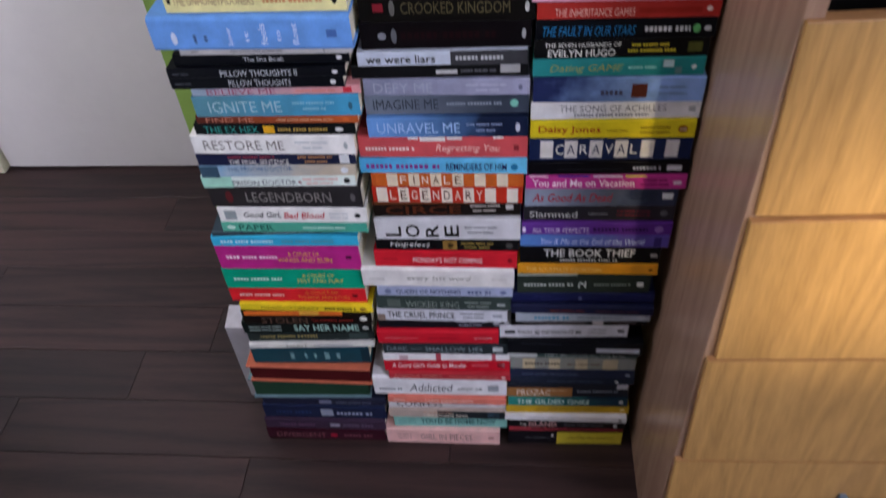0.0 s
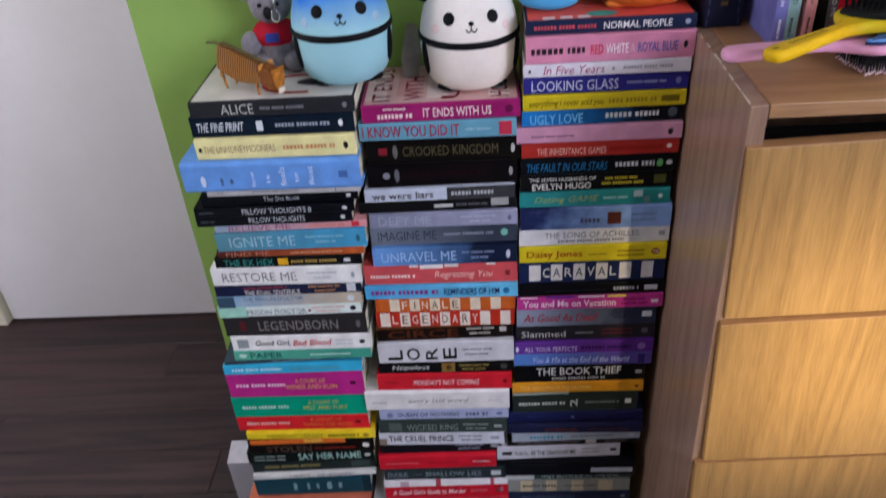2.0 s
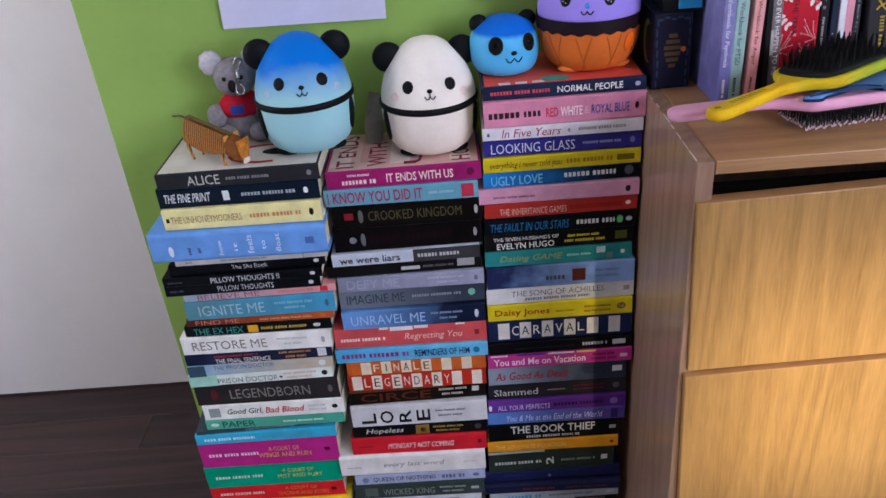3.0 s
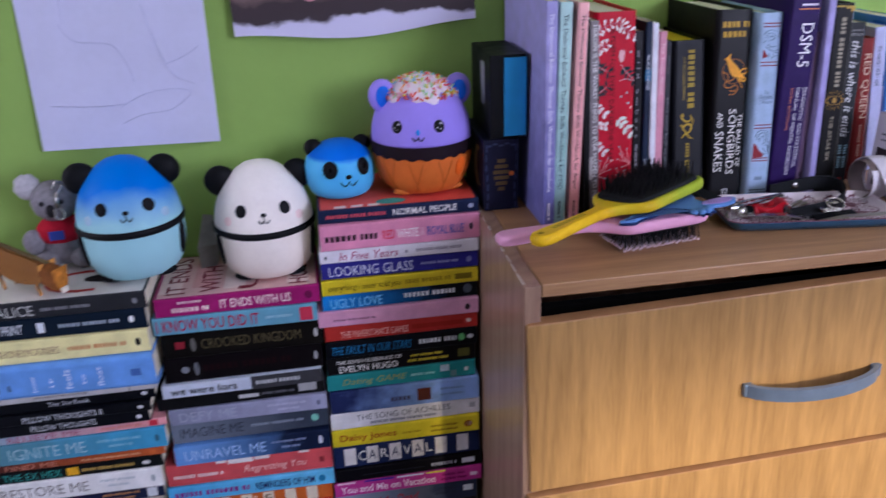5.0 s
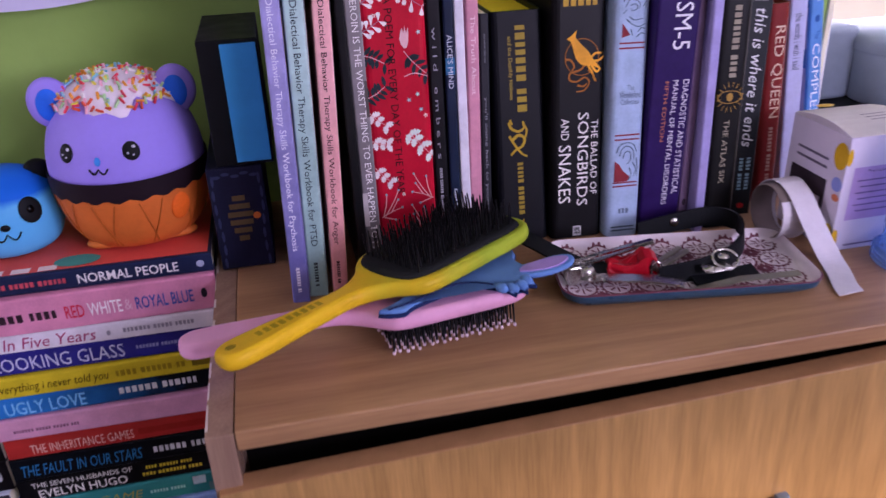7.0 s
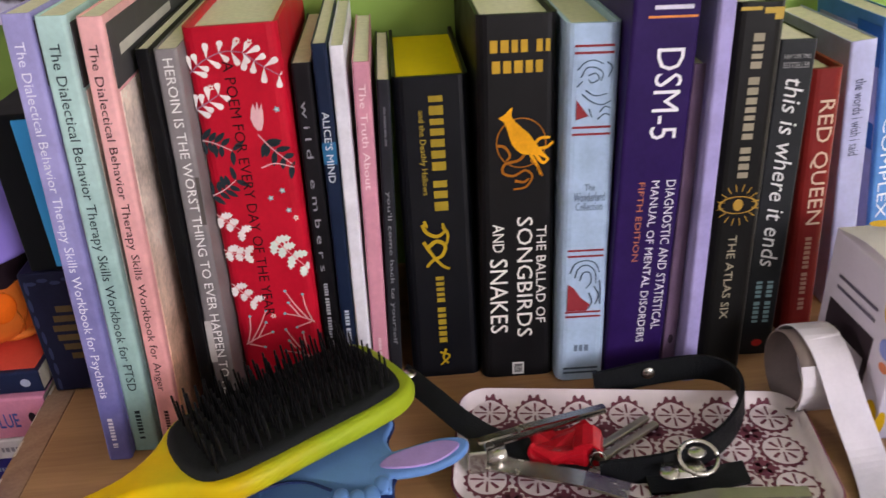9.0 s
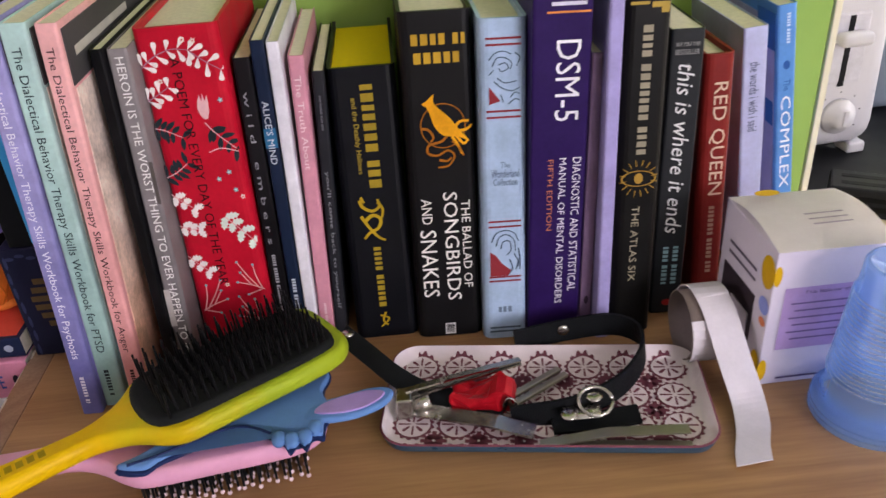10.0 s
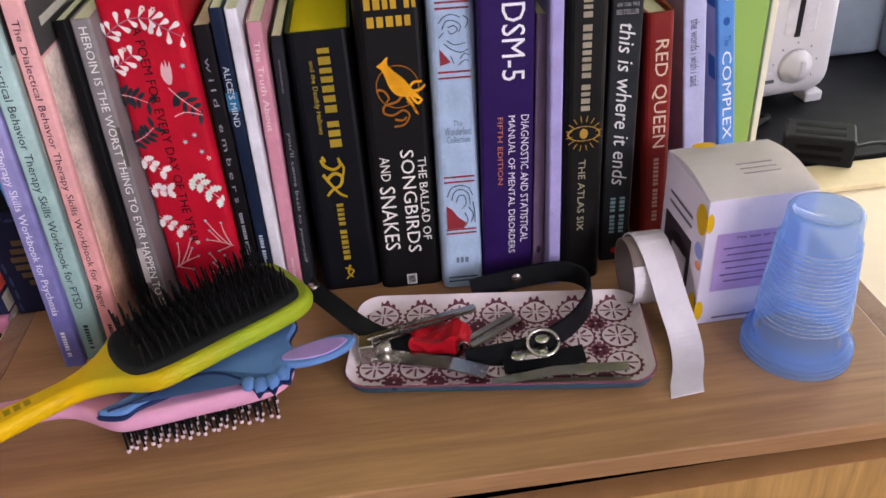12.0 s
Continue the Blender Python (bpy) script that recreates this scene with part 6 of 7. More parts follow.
def hairbrush(m, words, body, pad_mat, up, n_rows, tips, head=(.125, .078), handle=.115, lift=0.0):
    """A paddle brush along +x: handle from 0, head beyond; up: pins upward or downward."""
    t = thing("hairbrush", words, "hairbrush", m)
    L, Wd = head
    s = 1 if up else -1
    hx, hw, end = handle, Wd / 2, handle + L
    half = [(.0005, .0045), (.004, .0095), (.012, .0125), (.03, .0125), (.055, .0105), (hx - .036, .0090), (hx - .022, .0095), (hx - .010, .0140), (hx, .0215), (hx + .009, hw * .80), (hx + .018, hw * .955), (hx + .032, hw), (hx + L * .5, hw), (end - .030, hw * .995), (end - .014, hw * .93), (end - .005, hw * .76), (end - .0008, hw * .45)]
    outline = closed_curve([(x, -y) for x, y in half] + [(x, y) for x, y in reversed(half)], 4)
    part("paddle", puffed(outline, .0058, .0040), body, t)
    z0 = .0056 * s
    pad = puffed([(x, y) for x, y in closed_curve([(hx + .006, -hw * .42), (hx + .020, -hw * .80), (hx + L * .5, -hw * .84), (end - .022, -hw * .82), (end - .010, -hw * .60), (end - .0075, 0), (end - .010, hw * .60), (end - .022, hw * .82), (hx + L * .5, hw * .84), (hx + .020, hw * .80), (hx + .006, hw * .42)], 4)], .0042, .0045)
    part("cushion", moved(pad, Matrix.Translation((0, 0, z0))), pad_mat, t, "black rubber cushion")
    pin = None
    ball_mat = paint("#e8cfd6", 0.4)
    nx = int(n_rows * 1.8)
    rb = random.Random(2)
    for i in range(nx):
        for j in range(n_rows):
            px = hx + .017 + (L - .034) * i / (nx - 1)
            edge = .026 if up else .021
            py = -(Wd - edge) / 2 + (Wd - edge) * (j + (.25 if i % 2 else -.25)) / (n_rows - 1)
            ln = .0165
            mm = Matrix.Translation((px, py, z0 + .0030 * s)) @ Euler((rb.uniform(-.06, .06) - 2.2 * py * s, rb.uniform(-.06, .06), 0)).to_matrix().to_4x4()
            if pin is None:
                pin = part("pin", tube([(0, 0, 0), (0, 0, ln * s)], .00085, 6, .0006), BLACK_PLASTIC, t, m=mm)
                tip = part("pin_tip", ball(.0014 if tips else .0007, at=(0, 0, ln * s), seg=8, rings=6), ball_mat if tips else BLACK_PLASTIC, pin)
            else:
                o = pin.copy()
                scene.collection.objects.link(o)
                o.matrix_basis = mm
                if tips:
                    q = tip.copy()
                    scene.collection.objects.link(q)
                    q.parent = o
    return t


yg = paint("#e0b40a", 0.42, 0.10, 26.0, h2="#9cae28", axis=0, lo=0.66)
pink_b = paint("#e2a4c4", 0.4, 0.06, 40.0)
pk = hairbrush(pose(0.376, 0.754, TOP + .0262, -3, 0, 9.0), "pink paddle hairbrush lying pins down with a blue relief", pink_b, CUSHION, False, 12, True, (.122, .074), .118)


def brush_relief():
    """The blue moulded figure on the back of the pink brush, as plain rounded shapes."""
    blue, dk = paint("#5f88c4", 0.45, 0.08), paint("#1d2c58", 0.5)
    a = [(.125, -.030), (.140, -.037), (.150, -.031), (.172, -.024), (.190, -.018), (.200, -.024), (.213, -.036), (.217, -.046), (.222, -.040), (.226, -.046), (.230, -.038), (.236, -.040), (.238, -.030), (.244, -.018), (.240, .0), (.246, .016), (.240, .034), (.222, .036), (.200, .022), (.170, .0), (.140, -.022)]
    part("relief_edge", moved(puffed(closed_curve([(x, y) for x, y in a], 4), .0012, .0010), Matrix.Translation((0, 0, .0064))), dk, pk, "dark blue outline")
    part("relief", moved(puffed(closed_curve([(x * .985 + .0028, y * .94 + .0004) for x, y in a], 4), .0026, .0022), Matrix.Translation((0, 0, .0074))), blue, pk, "blue moulded relief")
    b = [(.226, -.022), (.238, -.027), (.256, -.028), (.272, -.023), (.279, -.015), (.277, -.009), (.266, -.006), (.250, -.008), (.234, -.011)]
    part("relief_edge", moved(puffed(closed_curve(b, 4), .0022, .0018), Matrix.Translation((0, 0, .0080))), blue, pk)
    c = [(.233, -.020), (.246, -.0245), (.260, -.0245), (.271, -.019), (.274, -.0135), (.265, -.0095), (.250, -.0105), (.238, -.0135)]
    part("lilac_panel", moved(puffed(closed_curve(c, 4), .0009, .0008), Matrix.Translation((0, 0, .0102))), paint("#a48ac8", 0.45), pk)
    for fx, fy in ((.212, -.034), (.219, -.037), (.226, -.036), (.232, -.031)):
        part("relief_knob", ball(1.0, (.0042, .0062, .0030), (fx, fy, .0088), 16, 10), blue, pk, smooth=True)
    for pts in ([(.132, -.0305, .0100), (.150, -.0270, .0100), (.180, -.0175, .0100), (.196, -.0195, .0100), (.208, -.029, .0100)], [(.200, .019, .0092), (.215, .010, .0092), (.232, .004, .0092)], [(.228, -.016, .0092), (.236, -.012, .0092), (.244, -.014, .0092)]):
        part("relief_line", tube(smooth_path(pts, 4), .0009, 6), dk, pk)


brush_relief()
yb = hairbrush(pose(0.404, 0.712, TOP + .0385, -7, -1.5, 31.5), "yellow-green paddle hairbrush lying pins up on another brush", yg, CUSHION, True, 10, False, (.130, .080), .120)
part("hang_hole", disc(lambda u, v: (u, v, .0060), .010, 0, .0035, .003), paint("#8a7408", 0.6), yb)
for k in range(9):
    part("lettering", quad(lambda u, v: (u, v, .0060), .028 + k * .0056, .0316 + k * .0056, -.0032, .0032), paint("#a48a10", 0.5), yb)


def tray():
    t = thing("trinket_tray", "shallow ceramic tray with maroon tile pattern and blue rim", "tray", pose(0.7455, 0.797, TOP, 0, 0, -8.8))
    L, Wd = .197, .094
    white, blue, mar = paint("#e6dade", 0.25, 0.05), paint("#36566f", 0.3, 0.1), paint("#774250", 0.3, 0.1)
    rings = [(L - .020, Wd - .020, .012, 0.0), (L - .004, Wd - .004, .016, .007), (L, Wd, .018, .0130), (L - .0026, Wd - .0026, .0168, .0136)]

    def dip(x, y):
        """Height of the inside: flat, curving up over the last 6 mm to the rim."""
        d = min(L / 2 - .0013 - abs(x), Wd / 2 - .0013 - abs(y))
        return .0050 + .0078 * max(0.0, min(1.0, (.006 - d) / .006)) ** 2

    def skin(rs, cap0, cap1):
        bm = bmesh.new()
        prev = None
        for w, d, r, z in rs:
            row = [bm.verts.new((x, y, z)) for x, y in rounded_rect(w, d, r, 7)]
            if prev:
                n = len(row)
                for i in range(n):
                    bm.faces.new((prev[i], prev[(i + 1) % n], row[(i + 1) % n], row[i]))
            elif cap0:
                bm.faces.new(list(reversed(row)))
            prev = row
        if cap1:
            bm.faces.new(prev)
        return bm

    part("shell", skin(rings[:3], True, False), blue, t, "blue glazed outside", smooth=True)
    part("rim", skin(rings[2:4], False, False), mar, t, smooth=True)
    bowl = [(L - .0026 - 2 * q, Wd - .0026 - 2 * q, max(.006, .0168 - q), .0050 + .0078 * ((.006 - q) / .006) ** 2 + (.0008 if q == 0 else 0)) for q in (0, .001, .002, .003, .0045, .006)]
    part("inside", skin(bowl, False, True), white, t, "white glazed inside", smooth=True)

    def glaze(name, outline, at, mat, lift, parent=t):
        """A glazed shape laid on the inside: a fan round its middle, following the curve of the bowl."""
        bm = bmesh.new()
        cx, cy = at
        prev = bm.verts.new((cx, cy, dip(cx, cy) + lift))
        n = len(outline)
        for f in ((.4, .7, .85, 1.0) if n > 20 else (1.0,)):
            row = []
            for x, y in outline:
                x, y = cx + x * f, cy + y * f
                x = max(-L / 2 + .0026, min(L / 2 - .0026, x))
                y = max(-Wd / 2 + .0026, min(Wd / 2 - .0026, y))
                row.append(bm.verts.new((x, y, dip(x, y) + lift)))
            for i in range(n):
                k = (i + 1) % n
                bm.faces.new((prev, row[i], row[k]) if not isinstance(prev, list) else (prev[i], row[i], row[k], prev[k]))
            prev = row
        return part(name, bm, mat, parent)

    gear = [(.0129 * (1 if (i // 2) % 2 else .90) * math.cos(2 * math.pi * i / 64), .0129 * (1 if (i // 2) % 2 else .90) * math.sin(2 * math.pi * i / 64)) for i in range(64)]
    wheel = [(.0104 * math.cos(2 * math.pi * i / 28), .0104 * math.sin(2 * math.pi * i / 28)) for i in range(28)]
    fret = []
    for q in range(4):
        c, sn = (1, 0, -1, 0)[q], (0, 1, 0, -1)[q]
        for x, y in ((.0014, -.0014), (.0030, -.0014), (.0030, -.0032), (.0044, -.0032), (.0044, -.0011), (.0064, -.0011), (.0064, .0011), (.0044, .0011), (.0044, .0032), (.0030, .0032), (.0030, .0014)):
            fret.append((1.25 * (x * c - y * sn), 1.25 * (x * sn + y * c)))
    xs, ys = [-.0798 + i * .0266 for i in range(7)], [.0318, .0052, -.0214]
    for y in ys:
        for x in xs:
            glaze("medallion_edge", gear, (x, y), mar, .0003)
            md = glaze("medallion", wheel, (x, y), white, .0007)
            for k in range(8):
                a = math.pi * k / 4
                c, sn = math.cos(a), math.sin(a)
                r0, r1, w = (.0016, .0086, .00075) if k % 2 == 0 else (.0030, .0076, .00115)
                glaze("spoke", [(p * c - q * sn, p * sn + q * c) for p, q in ((r0 - (r0 + r1) / 2, -w * .6), (r1 - (r0 + r1) / 2, -w), (r1 - (r0 + r1) / 2 + w, 0), (r1 - (r0 + r1) / 2, w), (r0 - (r0 + r1) / 2, w * .6))], (x + c * (r0 + r1) / 2, y + sn * (r0 + r1) / 2), mar, .0011, md)
    for y in (.0185, -.0081, -.0347):
        for x in [-.0931 + .0266 * i for i in range(8)]:
            if abs(x) < .0925:
                fm = glaze("lace_motif", fret, (x, y), mar, .0004)
                glaze("lace_heart", [(.0011, 0), (0, .0011), (-.0011, 0), (0, -.0011)], (x, y), white, .0007, fm)
            for dx, dy in ((.0062, .0062), (-.0062, .0062), (.0062, -.0062), (-.0062, -.0062), (.0098, .0032), (-.0098, .0032), (.0098, -.0032), (-.0098, -.0032), (.0032, .0098), (-.0032, .0098)):
                if abs(x + dx) < .092 and abs(y + dy) < .0435:
                    glaze("lace_dot", [(.0010, .0010), (-.0010, .0010), (-.0010, -.0010), (.0010, -.0010)], (x + dx, y + dy), mar, .0005)


tray()
FLOOR_T = TOP + .0062


def tray_contents():
    # nail clipper
    c = thing("nail_clipper", "open chrome nail clipper lying in the tray", "nail clipper", pose(0, 0, 0))
    up = ribbon([(.662, .797, FLOOR_T + .004), (.690, .784, FLOOR_T + .0065), (.712, .774, FLOOR_T + .008), (.733, .764, FLOOR_T + .0065)], (.42, .9, 0), .011, .0016)
    part("lever", up, CHROME, c)
    part("jaw", ribbon([(.660, .800, FLOOR_T + .016), (.690, .808, FLOOR_T + .0165), (.734, .820, FLOOR_T + .0150)], (-.33, .94, 0), .0042, .0014), CHROME, c)
    part("jaw", ribbon([(.660, .799, FLOOR_T + .012), (.690, .8075, FLOOR_T + .0120), (.734, .8195, FLOOR_T + .0132)], (-.33, .94, 0), .0042, .0014), CHROME, c)
    part("head", box(.654, .664, .791, .804, FLOOR_T + .001, FLOOR_T + .016, .001), CHROME, c)
    part("axle", moved(lathe([(0, 0), (.0042, 0), (.0042, .012), (0, .012)], 16), Matrix.Translation((.664, .796, FLOOR_T + .006)) @ Matrix.Rotation(radians(70), 4, "Y")), CHROME, c, smooth=True)
    # red strap piece
    r = thing("red_tag", "crumpled red plastic tag lying in the tray", "tag", pose(.709, .799, FLOOR_T, 0, 0, -14))
    red = paint("#b01422", 0.35, 0.2, 60.0)
    bm = box(-.020, .012, -.010, .012, 0, .012, .0025, 3)
    bmesh.ops.subdivide_edges(bm, edges=list(bm.edges), cuts=2, use_grid_fill=True)
    for v in bm.verts:
        if v.co.z > .003:
            x, y = v.co.x, v.co.y
            v.co.z += .0030 * math.sin(x * 160) + .0018 * math.sin(x * 420 + y * 300) + .0012 * math.sin(y * 620)
            v.co.x += .0016 * math.sin(y * 500 + v.co.z * 300)
            v.co.y += .0016 * math.sin(x * 430 + v.co.z * 260)
    part("sheet", bm, red, r)
    part("loop", ribbon([(.010 + .008 * math.cos(a / 10 * 2 * math.pi), .0, .009 + .008 * math.sin(a / 10 * 2 * math.pi)) for a in range(10)], (0, 1, 0), .016, .0014), red, r)
    part("split_ring", tube([(.016 + .004 * math.cos(a / 12 * 6.3), -.009, .008 + .006 * math.sin(a / 12 * 6.3)) for a in range(13)], .0007, 6), CHROME, r)
    # black leather strap
    s = thing("leather_strap", "black leather strap with silver buckle curled over the tray", "strap", pose(0, 0, 0))
    p1 = smooth_path([(.622, .852, TOP + .032), (.640, .832, TOP + .0265), (.655, .817, TOP + .0205), (.672, .808, TOP + .0135), (.695, .799, TOP + .0110), (.720, .789, TOP + .0100)], 6)
    part("band", ribbon(p1, (.55, .72, .42), .013, .0022), LEATHER, s)
    p2 = smooth_path([(.722, .780, FLOOR_T + .004), (.760, .777, FLOOR_T + .010), (.792, .793, FLOOR_T + .010), (.812, .816, FLOOR_T + .012), (.815, .836, FLOOR_T + .014), (.800, .8475, FLOOR_T + .015), (.770, .850, FLOOR_T + .012), (.735, .847, FLOOR_T + .009)], 6)
    part("band", ribbon(p2, (-.1, .1, 1), .016, .0022), LEATHER, s)
    part("band", ribbon([(.745, .772, FLOOR_T + .003), (.775, .771, FLOOR_T + .003), (.798, .774, FLOOR_T + .0025)], (0, 1, .2), .013, .0022), LEATHER, s)
    part("rivet", moved(ball(.0042, (1, 1, .45), (0, 0, 0), 16, 10), Matrix.Translation((.626, .848, TOP + .0342))), CHROME, s, smooth=True)
    part("rivet", moved(ball(.0042, (1, .45, 1), (0, 0, 0), 16, 10), Matrix.Translation((.768, .8485, FLOOR_T + .0130))), CHROME, s, smooth=True)
    bk = part("buckle", join(ball(.0052, (1, 1, .35), (.754, .768, FLOOR_T + .0135), 16, 10), ball(.0052, (1, 1, .35), (.771, .778, FLOOR_T + .0165), 16, 10), box(.752, .774, .766, .780, FLOOR_T + .009, FLOOR_T + .013, .002)), CHROME, s, "silver buckle plate", smooth=True)
    part("ring", tube([(.771 + .010 * math.cos(a / 18 * 6.2832), .774 + .010 * math.sin(a / 18 * 6.2832) * .8, FLOOR_T + .016 + .004 * math.sin(a / 18 * 6.2832)) for a in range(19)], .0013, 8), CHROME, s, smooth=True)
    # tweezers and file
    w = thing("tweezers", "long slim steel tweezers lying in the tray", "tweezers", pose(0, 0, 0))
    steel = paint("#a8a496", 0.3, 0.1, 60.0, metal=0.9)
    part("arm", ribbon([(.735, .757, FLOOR_T + .003), (.775, .757, FLOOR_T + .007), (.820, .752, FLOOR_T + .008)], (.1, 1, 0), .007, .0012), steel, w)
    part("arm", ribbon([(.735, .756, FLOOR_T + .002), (.775, .752, FLOOR_T + .0022), (.820, .745, FLOOR_T + .002)], (.1, 1, 0), .006, .0012), steel, w)
    f = thing("hair_clip", "slim steel hair clip lying in the tray", "hair clip", pose(.742, .806, FLOOR_T + .003, 0, 0, 32))
    for k in range(2):
        part("prong", box(-.022, .022, -.006 + k * .0065, -.0015 + k * .0065, 0, .0026, .0007), steel, f)
    part("hinge", box(-.025, -.019, -.005, .0045, 0, .004, .001), steel, f)


tray_contents()


def tape():
    t = thing("ribbon_roll", "loose white paper tape roll with its end pulled out", "tape roll", pose(0, 0, 0))
    c = Vector((.857, .832, TOP + .0268))
    pts = []
    for k in range(24):
        a = radians(100 - 360 * k / 26)
        r = .0262 - .00008 * k
        pts.append((c.x - .0006 * k * .4, c.y + .95 * r * math.cos(a), c.z + r * math.sin(a)))
    pts = list(reversed(pts))
    tail = smooth_path([pts[-1], (.859, .815, TOP + .045), (.863, .797, TOP + .024), (.866, .779, TOP + .0072), (.862, .760, TOP + .0028), (.855, .744, TOP + .0022), (.851, .732, TOP + .0030)], 6)
    sides = [Vector((1, 0, 0))] * len(pts) + [Vector((1, .1, 0.0))] * (len(tail) - 1)
    part("band", ribbon(pts + tail[1:], sides, .0215, .0007), paint("#d9d3da", 0.7, 0.08, 60.0), t, smooth=False)
    part("core", moved(lathe([(.0221, -.010), (.0229, -.010), (.0229, .010), (.0221, .010), (.0221, -.010)], 36), Matrix.Translation((c.x - .006, c.y, c.z)) @ Matrix.Rotation(radians(90), 4, "Y")), paint("#8a7c78", 0.8), t, "grey-brown inner side", smooth=True)


tape()


def gift_box():
    t = thing("gift_box", "white and lilac card box with yellow splashes", "box", pose(.8795, .797, TOP + .0003, 0, 0, 1.0))
    wd, dp, h = .070, .070, .097
    shell = paint("#d8d0e0", 0.5, 0.05, 40.0)
    part("shell", box(0, wd, 0, dp, 0, h, .0006), shell, t)
    # domed lid flap
    bm = bmesh.new()
    prev = None
    for i in range(9):
        u = i / 8
        z = h + .0006 + .0055 * math.sin(u * math.pi)
        row = [bm.verts.new((-.0004, u * (dp + .001) - .0008, z)), bm.verts.new((wd + .0004, u * (dp + .001) - .0008, z - .001))]
        if prev:
            bm.faces.new((prev[0], prev[1], row[1], row[0]))
        prev = row
    bmesh.ops.solidify(bm, geom=bm.faces, thickness=.0006)
    part("lid", bm, paint("#faf5f0", 0.5, 0.04), t, "cream lid flap")
    yel, blu, cor, lil = paint("#dcae1c", 0.5), paint("#8a96d8", 0.5), paint("#d8805c", 0.5), paint("#b89cd0", 0.5)
    fr = lambda u, v: (u, -.0004, v)
    lf = lambda u, v: (-.0004, u, v)
    part("label", quad(fr, .008, .063, .027, .072), lil, t, "lilac printed label")
    f2 = lambda u, v: (u, -.0006, v)
    part("printed_line", writing("This little jar of", lambda u, v: (.020 + .028 * u, -.0008, .0665 + .003 * v)), paint("#4a3a5c", 0.5), t)
    for k in range(6):
        part("printed_line", quad(f2, .013 + .003 * (k % 2), .058 - .004 * (k % 3), .0600 - k * .0052, .0612 - k * .0052), paint("#7a6494", 0.5), t)
    part("splash", disc(lf, .007, .080, .008, .011), yel, t)
    part("splash", disc(fr, .002, .081, .0025, .007), yel, t)
    part("splash", disc(lf, .006, .012, .006, .011), yel, t)
    part("splash", disc(fr, .002, .012, .003, .008), yel, t)
    part("splash", disc(lf, .006, .057, .006, .006), blu, t)
    part("splash", disc(lf, .005, .046, .004, .003), cor, t)
    part("splash", disc(lambda u, v: (u, v, h + .0066), .020, .060, .008, .004), yel, t)
    for k in range(3):
        part("printed_line", quad(lambda u, v: (u, v, h + .0070), .028, .052, .016 + k * .006, .0175 + k * .006), paint("#a89ca4", 0.5), t)
    for k in range(2):
        part("printed_line", quad(lf, .020, .058, .072 - k * .007, .0742 - k * .007), paint("#6c6478", 0.5), t)
    part("window_cut", box(-.0006, .004, .018, .062, .008, .056), paint("#3a3038", 0.6), t, "dark window cut into the side")
    part("jar_print", box(-.0012, -.0006, .022, .046, .012, .040), paint("#c8c0cc", 0.4), t)
    part("base_line", quad(f2, .012, .052, .004, .0055), paint("#6c5c80", 0.5), t)


gift_box()


